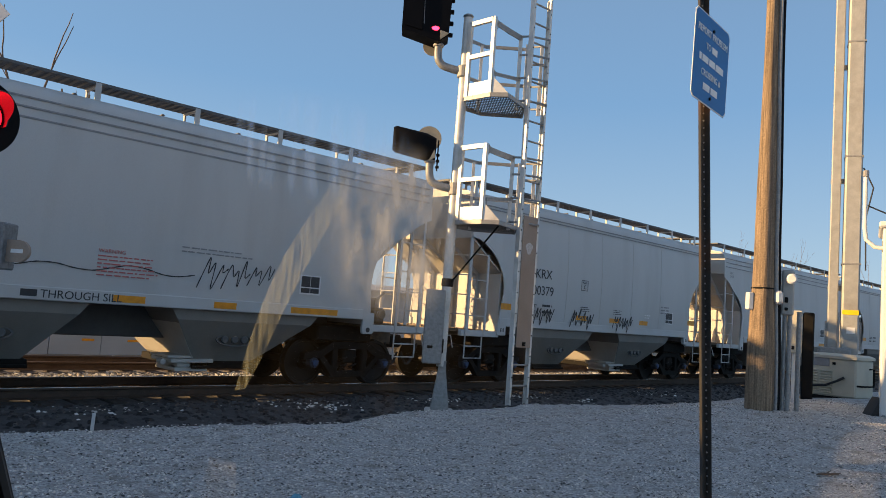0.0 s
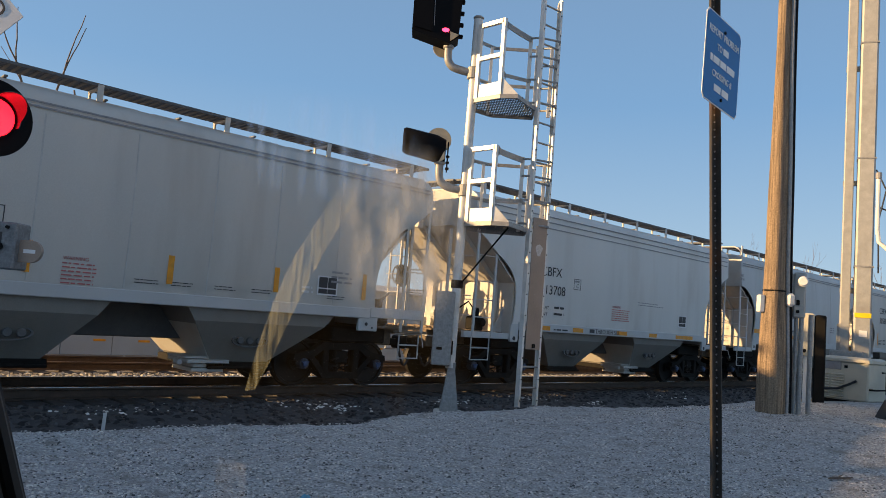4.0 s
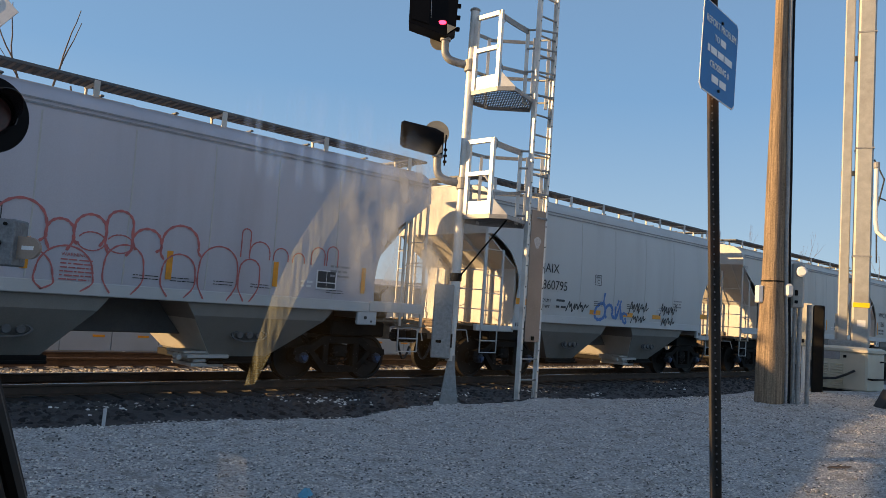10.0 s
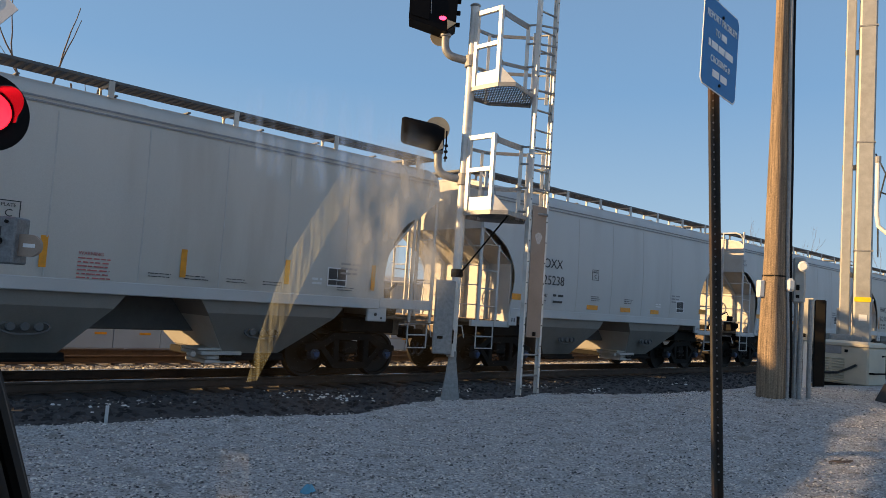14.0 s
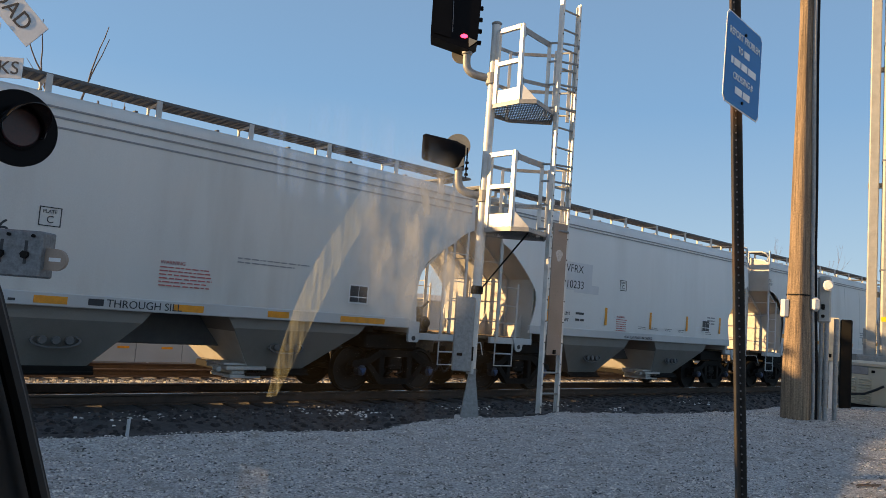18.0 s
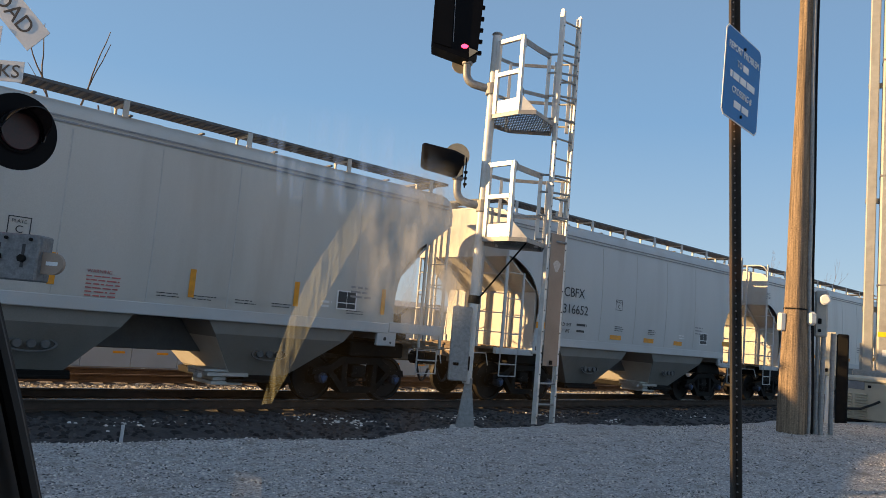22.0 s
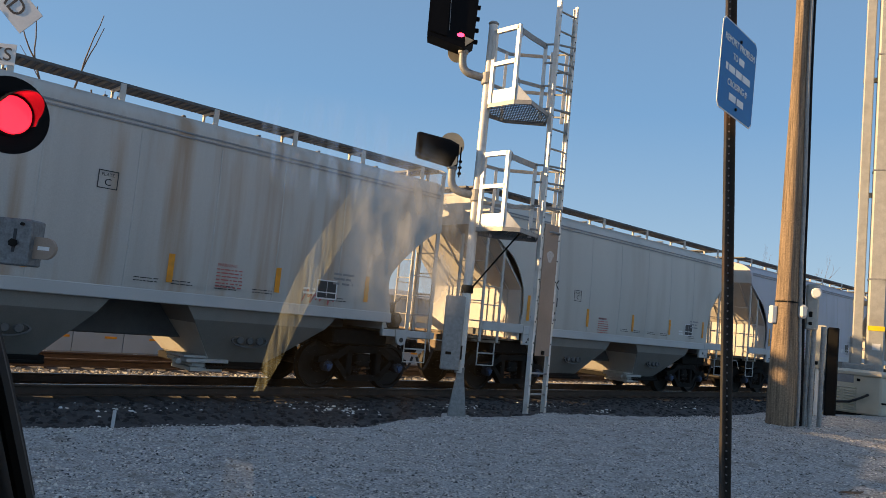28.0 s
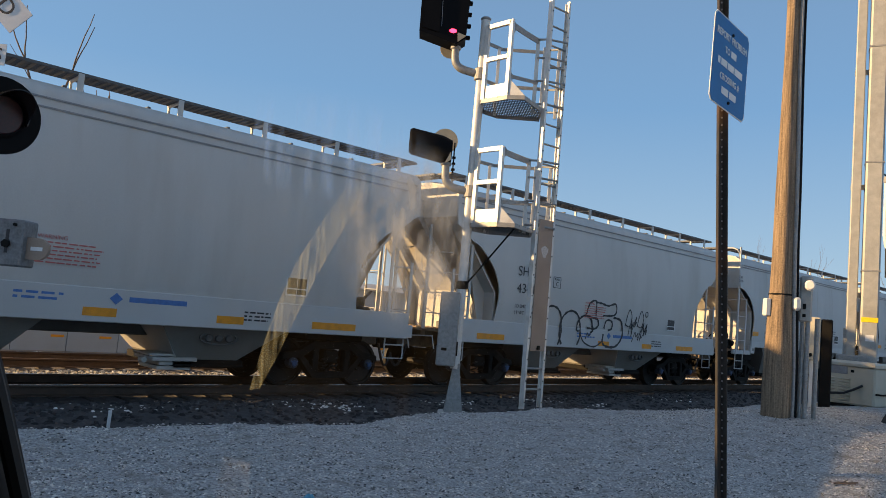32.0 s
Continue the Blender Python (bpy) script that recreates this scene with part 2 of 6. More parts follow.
class Mesh:
    """Vertices and faces gathered from simple solids."""

    def __init__(self):
        self.v, self.f = [], []

    def add(self, vs, fs):
        o = len(self.v)
        self.v += [tuple(p) for p in vs]
        self.f += [tuple(i + o for i in q) for q in fs]
        return self

    def box(self, x0, x1, y0, y1, z0, z1, c=0.0):
        """A box with its edges cut back by c."""
        if c <= 0:
            return self.add([(x, y, z) for x in (x0, x1) for y in (y0, y1) for z in (z0, z1)],
                            [(0, 1, 3, 2), (4, 6, 7, 5), (0, 4, 5, 1), (2, 3, 7, 6), (0, 2, 6, 4), (1, 5, 7, 3)])
        c = min(c, abs(x1 - x0) / 2.2, abs(y1 - y0) / 2.2, abs(z1 - z0) / 2.2)
        ring = lambda z, d: [(x0 + d, y0 + c, z), (x0 + c, y0 + d, z), (x1 - c, y0 + d, z), (x1 - d, y0 + c, z), (x1 - d, y1 - c, z),
                             (x1 - c, y1 - d, z), (x0 + c, y1 - d, z), (x0 + d, y1 - c, z)]
        return self.loft([ring(z0, c), ring(z0 + c, 0), ring(z1 - c, 0), ring(z1, c)])

    def loft(self, rings, closed=True, caps=True):
        n = len(rings[0])
        vs = [p for r in rings for p in r]
        fs = []
        for i in range(len(rings) - 1):
            for j in range(n if closed else n - 1):
                k = (j + 1) % n
                fs.append((i * n + j, i * n + k, (i + 1) * n + k, (i + 1) * n + j))
        if caps and closed:
            fs.append(tuple(range(n))[::-1])
            fs.append(tuple((len(rings) - 1) * n + j for j in range(n)))
        return self.add(vs, fs)

    def tube(self, path, r, n=8, r2=None):
        """A round bar along a path of points."""
        path = [Vector(p) for p in path]
        rings = []
        side = None
        for i, p in enumerate(path):
            d = (path[min(i + 1, len(path) - 1)] - path[max(i - 1, 0)]).normalized()
            if side is None or abs(d.dot(side)) > 0.95:
                side = d.orthogonal().normalized()
            side = (side - d * side.dot(d)).normalized()
            up = d.cross(side)
            q = r if r2 is None else r + (r2 - r) * i / max(1, len(path) - 1)
            rings.append([p + side * (q * math.cos(a)) + up * (q * math.sin(a)) for a in [2 * math.pi * j / n for j in range(n)]])
        return self.loft(rings)

    def bar(self, a, b, w, h=None, up=(0, 0, 1)):
        """A straight bar of rectangular section from a to b."""
        a, b = Vector(a), Vector(b)
        d = (b - a).normalized()
        u = Vector(up)
        if abs(u.dot(d)) > 0.98:
            u = Vector((0, 1, 0))
        s = d.cross(u).normalized() * (w / 2)
        u = s.cross(d).normalized() * ((h or w) / 2)
        return self.loft([[p - s - u, p + s - u, p + s + u, p - s + u] for p in (a, b)])

    def disc(self, c, axis, r, depth, n=20, hole=0.0, lip=0.0):
        """A drum, or a ring where it has a hole."""
        c, w = Vector(c), Vector(axis).normalized()
        s = w.orthogonal().normalized()
        u = w.cross(s)
        ring = lambda q, d: [c + w * d + s * (q * math.cos(a)) + u * (q * math.sin(a)) for a in [2 * math.pi * j / n for j in range(n)]]
        if hole:
            rs = [ring(hole, 0), ring(r, 0), ring(r, depth), ring(hole, depth), ring(hole, 0)]
            return self.loft(rs, caps=False)
        e = min(lip, depth / 2.2, r / 3)
        rs = [ring(r - e, 0), ring(r, e), ring(r, depth - e), ring(r - e, depth)] if e else [ring(r, 0), ring(r, depth)]
        return self.loft(rs)

    def prism(self, outline, axis, a, b):
        """An outline in the two other axes, drawn out along one axis from a to b."""
        put = {"x": lambda p, d: (d, p[0], p[1]), "y": lambda p, d: (p[0], d, p[1]), "z": lambda p, d: (p[0], p[1], d)}[axis]
        return self.loft([[put(p, d) for p in outline] for d in (a, b)])

    def data(self, name, material, smooth=False):
        me = bpy.data.meshes.new(name)
        me.from_pydata(self.v, [], self.f)
        me.materials.append(material)
        bm = bmesh.new()
        bm.from_mesh(me)
        bmesh.ops.recalc_face_normals(bm, faces=bm.faces)
        bm.to_mesh(me)
        bm.free()
        if smooth:
            me.polygons.foreach_set("use_smooth", [True] * len(me.polygons))
            me.set_sharp_from_angle(angle=radians(35))
        return me


def part(name, mesh, material, parent=None, label="", m=None, smooth=False):
    data = mesh.data(name, material, smooth) if isinstance(mesh, Mesh) else mesh
    ob = new(name, data)
    if parent:
        ob.parent = parent
    if m is not None:
        ob.matrix_local = m
    if label:
        ob["label"] = label
    return ob


def empty(name, m=None):
    ob = new(name)
    if m is not None:
        ob.matrix_world = m
    ob.empty_display_size = 0.2
    return ob


def words(name, body, size, m, material, parent, label="", squeeze=1.0, align='LEFT'):
    c = bpy.data.curves.new(name, 'FONT')
    c.body, c.size, c.extrude, c.align_x, c.resolution_u = body, size, 0.0015, align, 4
    c.materials.append(material)
    ob = new(name, c)
    ob.parent = parent
    ob.matrix_local = m @ Matrix.Diagonal((squeeze, 1, 1, 1))
    if label:
        ob["label"] = label
    return ob


def bars(lines, w, h, gap, rng, jag=0.25):
    """Rows of plain bars that stand for writing too small to read, on the plane y = 0."""
    k = Mesh()
    for i in range(lines):
        x = 0
        end = w * (1 - jag * rng.random())
        while x < end:
            l = min(end - x, rng.uniform(0.5, 2.2) * h * 2.6)
            k.box(x, x + l, -0.0015, 0.0015, -i * (h + gap) - h * 0.8, -i * (h + gap))
            x += l + h * rng.uniform(0.4, 1.3)
    return k

# ---------------------------------------------------------------- ground and tracks


def step(a, b, x):
    t = min(1.0, max(0.0, (x - a) / (b - a)))
    return t * t * (3 - 2 * t)


def crest(x):
    """Where the gravel pad ends, in front of the ballast."""
    return -6.85 + 0.18 * math.sin(x * 0.9 + 0.6) + 0.10 * math.sin(x * 2.3) - 0.5 * step(7.5, 12, x)


def height(x, y):
    d = y - crest(x)
    rough = 0.03 * noise.noise((x * 0.7, y * 0.7, 0)) + 0.012 * noise.noise((x * 2.6, y * 2.6, 3)) + 0.014 * noise.noise((x * 5.3, y * 5.3, 5))
    if d < 0:
        pad = 0.36 + 0.32 * step(4.5, 9.5, x) * step(6.8, 9.3, -y) * (1 - step(10.5, 13, -y) * 0.4) + 0.05 * step(-0.6, 0, d)
        pad -= 0.45 * step(18, 40, x) + 0.5 * step(17, 30, -y)
        return pad + rough * (1 - step(18, 40, -y))
    ks = [(0, 0.39), (0.25, 0.34), (1.0, 0.17), (2.4, -0.34), (4.1, -0.27), (4.5, -0.21)]
    fall = 0.45 * step(18, 40, x)
    if y > -2.2:
        z = -0.21 if y < 6.5 else -0.21 - 0.22 * step(6.5, 8.0, y)
        return z + rough * 0.4
    for (a, za), (b, zb) in zip(ks, ks[1:]):
        if d <= b:
            z = za + (zb - za) * (d - a) / (b - a)
            break
    else:
        z = -0.21
    return z - fall * max(0, (z + 0.21)) / 0.63 + rough


def lines(marks):
    out = []
    for (a, b, s) in marks:
        k = max(1, int(round((b - a) / s)))
        out += [a + (b - a) * i / k for i in range(k)]
    return out + [marks[-1][1]]


gx = lines([(-2600, -200, 400), (-200, -20, 20), (-20, -4, 1.0), (-4, 18, 0.16), (18, 40, 0.6), (40, 200, 16), (200, 2600, 400)])
gy = lines([(-2600, -200, 400), (-200, -30, 17), (-30, -14, 1.5), (-14, -7.4, 0.14), (-7.4, -2.0, 0.10), (-2.0, 8, 0.8), (8, 40, 4), (40, 240, 20), (240, 2600, 400)])
gm = Mesh()
gm.v = [(x, y, height(x, y)) for y in gy for x in gx]
nx = len(gx)
gm.f = [(j * nx + i, j * nx + i + 1, (j + 1) * nx + i + 1, (j + 1) * nx + i) for j in range(len(gy) - 1) for i in range(nx - 1)]
ground_data = bpy.data.meshes.new("ground")
ground_data.from_pydata(gm.v, [], gm.f)
for q in (GRAVEL, BALLAST, EARTH):
    ground_data.materials.append(q)
slots = []
for j in range(len(gy) - 1):
    for i in range(nx - 1):
        x, y = (gx[i] + gx[i + 1]) / 2, (gy[j] + gy[j + 1]) / 2
        edge = y - crest(x) + 0.12 * noise.noise((x * 1.7, y * 1.7, 8))
        slots.append(0 if edge < 0.12 else 1 if y < 2.6 else 2)
ground_data.polygons.foreach_set("material_index", slots)
ground_data.polygons.foreach_set("use_smooth", [True] * len(slots))
ground = tagged(new("ground", ground_data), "grey limestone gravel lot beside dark ballast and a brown yard", "ground", kind="structure")


def stones(name, count, area, size, material, label, seed):
    rng = random.Random(seed)
    k = Mesh()
    for i in range(count):
        x, y = area(rng)
        s = size * rng.uniform(0.5, 1.35)
        z = height(x, y)
        a = rng.uniform(0, 6.3)
        ca, sa = math.cos(a), math.sin(a)
        l, w, h = s * rng.uniform(0.8, 1.4), s * rng.uniform(0.6, 1.0), s * rng.uniform(0.45, 0.8)
        top = [(0.55 * l * rng.uniform(0.6, 1), 0.5 * w, h), (-0.6 * l, 0.45 * w * rng.uniform(0.5, 1), h * rng.uniform(0.6, 1)),
               (-0.4 * l, -0.55 * w, h * rng.uniform(0.7, 1)), (0.6 * l, -0.4 * w * rng.uniform(0.5, 1), h * rng.uniform(0.5, 1))]
        low = [(l, w, -0.3 * h), (-l, w * 0.9, -0.3 * h), (-l * 0.9, -w, -0.3 * h), (l * 0.9, -w, -0.3 * h)]
        k.add([(x + px * ca - py * sa, y + px * sa + py * ca, z + pz) for px, py, pz in low + top],
              [(4, 5, 6, 7), (0, 1, 5, 4), (1, 2, 6, 5), (2, 3, 7, 6), (3, 0, 4, 7)])
    me = bpy.data.meshes.new(name)
    me.from_pydata(k.v, [], k.f)
    me.materials.append(material)
    return tagged(new(name, me), label, name.replace("_", " "), kind="stuff")


def island_stone(name, dark, pale, warm):
    m = bpy.data.materials.new(name)
    m.use_nodes = True
    n, k = m.node_tree.nodes, m.node_tree.links
    g = n.new("ShaderNodeNewGeometry")
    r = n.new("ShaderNodeValToRGB")
    r.color_ramp.elements[0].color, r.color_ramp.elements[1].color = (*dark, 1), (*pale, 1)
    e = r.color_ramp.elements.new(0.55)
    e.color = (*warm, 1)
    k.new(g.outputs["Random Per Island"], r.inputs[0])
    k.new(r.outputs[0], n["Principled BSDF"].inputs["Base Color"])
    n["Principled BSDF"].inputs["Roughness"].default_value = 0.9
    return m


STONES_PALE = island_stone("gravel_stones_mixed", (0.05, 0.05, 0.053), (0.86, 0.82, 0.77), (0.54, 0.51, 0.475))
STONES_DARK = island_stone("ballast_stones_mixed", (0.018, 0.017, 0.018), (0.115, 0.11, 0.11), (0.06, 0.055, 0.055))
GLINT_STONE = island_stone("sun_glint_stones", (0.55, 0.53, 0.50), (0.90, 0.90, 0.88), (0.78, 0.76, 0.72))
STONES_YARD = island_stone("yard_stones_mixed", (0.14, 0.12, 0.10), (0.70, 0.68, 0.64), (0.38, 0.34, 0.29))


def lot_area(rng):
    while True:
        d, a = 3.2 + 10.5 * rng.random() ** 1.5, radians(rng.uniform(8, 80))
        x, y = d * math.sin(a), -13.41 + d * math.cos(a)
        if y < crest(x) + 0.15:
            return x, y


def shoulder_area(rng):
    x = rng.uniform(-1, 34) if rng.random() < 0.8 else rng.uniform(34, 70)
    return x, rng.uniform(max(crest(x) + 0.1, -7), -1.3)


stones("gravel_stones", 62000, lot_area, 0.0082, STONES_PALE, "loose pale limestone chips scattered on the lot", 3)
stones("ballast_stones", 15000, shoulder_area, 0.045, STONES_DARK, "dark angular ballast stones along the track", 4)
stones("ballast_stones", 12000, lambda r: (r.uniform(1, 40), r.uniform(0.9, 3.3)), 0.045, STONES_YARD, "pale ballast stones between the two tracks", 5)
# where sun patches fall through the train; pale stones put them in colour
def glint_area(rng):
    cx, cy, w, h = rng.choice(((8.05, -1.75, 0.55, 0.4), (8.3, -2.3, 0.3, 0.2), (14.4, -2.0, 0.4, 0.3), (15.4, -2.9, 0.3, 0.2), (19.9, -2.2, 0.7, 0.5), (4.5, -1.9, 0.5, 0.5), (11.2, -2.2, 0.4, 0.4)))
    return rng.gauss(cx, w), rng.gauss(cy, h * 0.6)


stones("pale_stones", 260, glint_area, 0.026, GLINT_STONE, "pale stones standing in for sun patches on dark ballast", 9)
stones("yard_stones", 5000, lambda r: (r.uniform(4, 60), r.uniform(5.3, 10)), 0.05, STONES_YARD, "pale and brown stones on the yard ground", 6)


def track(y0, x0, x1, head, label):
    t = tagged(empty("railway_track", pose(0, y0, 0)), label, "track", kind="structure")
    prof = [(-0.07, -0.172), (0.07, -0.172), (0.07, -0.160), (0.012, -0.142), (0.010, -0.045), (0.036, -0.035), (0.036, -0.004), (-0.036, -0.004),
            (-0.036, -0.035), (-0.010, -0.045), (-0.012, -0.142), (-0.07, -0.160)]
    for s in (-1, 1):
        r = Mesh().prism([(s * 0.755 + a, b) for a, b in prof], "x", x0, x1)
        rail = part("rail", r, RAIL, t)
        part("rail_head", Mesh().box(x0, x1, s * 0.755 - 0.034, s * 0.755 + 0.034, -0.004, 0.0), head, rail, "polished running surface" if head is SHINE else "")
    tie = Mesh().box(-0.115, 0.115, -1.3, 1.3, -0.30, -0.175, 0.012).data("tie", TIE)
    plate = Mesh().box(-0.1, 0.1, -0.16, 0.16, -0.176, -0.160, 0.004).data("tie_plate", RAIL)
    x = max(x0, -6.0)
    while x < min(x1, 60):
        o = part("tie", tie, TIE, t, m=pose(x + random.uniform(-0.02, 0.02), random.uniform(-0.03, 0.03), random.uniform(-0.012, 0.0), 0, 0, random.uniform(-0.8, 0.8)))
        if x < 26 and head is SHINE:
            for s in (-1, 1):
                part("tie_plate", plate, RAIL, o, m=pose(0, s * 0.755, 0))
        x += 0.52
    far = Mesh()
    while x < x1:
        far.box(x - 0.115, x + 0.115, -1.3, 1.3, -0.30, -0.175)
        x += 0.52
    if far.v:
        part("distant_ties", far, TIE, t)["kind"] = "stuff"


track(0.0, -80, 260, SHINE, "main line track with polished rail heads on dark ties")
track(4.3, -80, 260, RAIL, "second track with rusty brown rails")

# ---------------------------------------------------------------- hopper cars
EAVE = 4.08


def side_y(z, bulge):
    """Half width of the body at a height."""
    u = min(1.0, max(0.0, (z - 1.4) / (EAVE - 1.4)))
    return 1.56 + bulge * 4 * u * (1 - u)


# half length, distance of the hopper's end wall, height where the slope sheet meets it, lower edge of the bulkhead, truck distance,
# and the swept edge of the side sheet from the end bulkhead down to the sill
SHAPES = {
    "sill": (6.22, 4.75, 2.47, 3.70, 4.66, [(6.22, 3.58), (5.90, 3.43), (5.55, 3.17), (5.25, 2.99), (4.92, 2.74), (4.76, 2.45), (4.70, 2.05), (4.76, 1.42)]),
    "plate": (5.74, 4.62, 2.64, 3.38, 4.36, [(5.74, 3.385), (5.46, 3.35), (5.06, 3.13), (4.82, 2.91), (4.62, 2.58), (4.55, 2.29), (4.60, 1.88), (4.66, 1.42)]),
    "ribbed": (5.84, 4.49, 2.44, 3.84, 4.10, [(5.84, 3.79), (5.32, 3.40), (5.06, 3.25), (4.82, 3.04), (4.61, 2.71), (4.50, 2.42), (4.45, 2.01), (4.50, 1.42)]),
    "post": (5.98, 4.76, 2.68, 3.70, 4.64, [(5.98, 3.42), (5.68, 3.27), (5.24, 2.92), (4.82, 2.49), (4.70, 2.20), (4.80, 1.70), (4.88, 1.42)]),
    "rounded": (6.00, 4.58, 2.20, 3.78, 4.45, [(6.00, 3.60), (5.80, 3.50), (5.52, 3.29), (5.27, 3.19), (4.87, 2.86), (4.62, 2.50), (4.53, 2.22), (4.54, 1.83), (4.62, 1.42)]),
}
SHAPES["rusty"] = SHAPES["post"]
SQUARE = [(1.56, EAVE), (1.56, 4.26), (1.50, 4.39), (1.36, 4.48), (0.55, 4.60)]
ROUND = [(1.56, EAVE), (1.535, 4.19), (1.47, 4.31), (1.35, 4.41), (1.15, 4.50), (0.85, 4.56), (0.45, 4.60)]


def side_sheet(sgn, bulge, cut):
    """One side: rows from sill to eave, each as long as the swept ends leave it."""
    edge = smooth(cut, 4)[::-1]
    rows = [(z, x) for x, z in edge] + [(cut[0][1] + 0.004 + (EAVE - cut[0][1] - 0.004) * i / 5, cut[0][0]) for i in range(6)]
    us = [-1, -0.9, -0.75, -0.5, -0.25, 0, 0.25, 0.5, 0.75, 0.9, 1]
    n, m = len(us), len(rows)
    k = Mesh()
    for skin in (0, 0.03):
        for z, x in rows:
            k.v += [(x * u, sgn * (side_y(z, bulge) - skin), z) for u in us]
    o = n * m
    for b in (0, o):
        k.f += [(b + r * n + i, b + r * n + i + 1, b + (r + 1) * n + i + 1, b + (r + 1) * n + i) for r in range(m - 1) for i in range(n - 1)]
    for i in range(n - 1):
        for r in (0, m - 1):
            k.f.append((r * n + i, r * n + i + 1, o + r * n + i + 1, o + r * n + i))
    for r in range(m - 1):
        for i in (0, n - 1):
            k.f.append((r * n + i, (r + 1) * n + i, o + (r + 1) * n + i, o + r * n + i))
    return k


def truck_set(parent, x):
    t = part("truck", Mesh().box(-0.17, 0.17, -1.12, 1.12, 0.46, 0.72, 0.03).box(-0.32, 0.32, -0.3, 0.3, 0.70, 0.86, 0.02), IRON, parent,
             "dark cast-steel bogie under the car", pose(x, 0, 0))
    for s in (-1, 1):
        y0, y1 = sorted((s * 0.98, s * 1.14))
        k = Mesh()
        # upper chord, lower chord, columns and pedestals
        k.prism([(-1.12, 0.52), (-1.10, 0.64), (-0.75, 0.70), (-0.45, 0.88), (0.45, 0.88), (0.75, 0.70), (1.10, 0.64), (1.12, 0.52), (0.72, 0.55), (0.42, 0.74),
                 (-0.42, 0.74), (-0.72, 0.55)], "y", y0, y1)
        k.prism([(-0.80, 0.60), (-0.68, 0.62), (-0.36, 0.30), (0.36, 0.30), (0.68, 0.62), (0.80, 0.60), (0.42, 0.18), (-0.42, 0.18)], "y", y0, y1)
        k.box(-0.44, -0.30, y0, y1, 0.25, 0.80, 0.02).box(0.30, 0.44, y0, y1, 0.25, 0.80, 0.02)
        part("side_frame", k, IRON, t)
        for i in (-0.12, 0.12) if s < 0 else ():
            h = Mesh()
            h.tube([(i + 0.07 * math.cos(a), s * 1.06 + 0.07 * math.sin(a), 0.32 + 0.022 * a) for a in [j * 0.9 for j in range(17)]], 0.017, 5)
            part("spring", h, WHEEL, t)
        for e in (-0.889, 0.889):
            c = part("bearing_cap", Mesh().disc((e, s * 1.00, 0.457), (0, s, 0), 0.105, 0.19, 14, lip=0.02), CAPS if s < 0 else IRON, t)
            if s < 0:
                k = Mesh().disc((e, -1.19, 0.457), (0, -1, 0), 0.062, 0.03, 6, lip=0.01)
                for j in range(3):
                    a = 0.5 + j * 2.094
                    k.disc((e + 0.072 * math.cos(a), -1.19, 0.457 + 0.072 * math.sin(a)), (0, -1, 0), 0.016, 0.02, 6)
                part("cap_screws", k, BLUEC, c, "blue painted cap screws")
    for e in (-0.889, 0.889):
        k = Mesh()
        k.disc((0, -0.98, 0), (0, 1, 0), 0.075, 1.96, 10)
        for s in (-1, 1):
            rim = [(0.457, 0.70), (0.457, 0.80), (0.455, 0.82), (0.40, 0.82), (0.385, 0.785), (0.15, 0.775), (0.13, 0.84), (0.0, 0.84), (0.0, 0.66), (0.13, 0.66),
                   (0.16, 0.72), (0.38, 0.735), (0.40, 0.68), (0.482, 0.68), (0.482, 0.695)]
            m = 28
            rings = [[(r * math.cos(2 * math.pi * j / m), s * y, r * math.sin(2 * math.pi * j / m)) for j in range(m)] for r, y in rim + rim[:1]]
            k.loft(rings, caps=False)
        part("wheelset", k, WHEEL, t, "worn brown steel wheels on an axle", pose(e, 0, 0.457), smooth=True)


def grating(half):
    """A walkway of steel bars, one board along the roof."""
    k = Mesh()
    for y in (0.0, 0.10, 0.20, 0.30, 0.40, 0.5):
        k.box(-half, half, y - 0.006, y + 0.006, -0.022, 0.022)
    n = int(half / 0.065)
    for i in range(n + 1):
        x = -half + 2 * half * i / n
        k.box(x - 0.026, x + 0.026, 0.0, 0.5, -0.024, 0.018)
    return k


def ladder_mesh(a, b, z0, za, zb, y, steps, r=0.013):
    """Two stiles at x = a and b with rungs between them."""
    k = Mesh().bar((a, y, z0), (a, y, za), 0.05, 0.03, (0, 1, 0)).bar((b, y, z0), (b, y, zb), 0.05, 0.03, (0, 1, 0))
    for z in steps:
        k.tube([(a, y, z), (b, y, z)], r, 6)
    return k


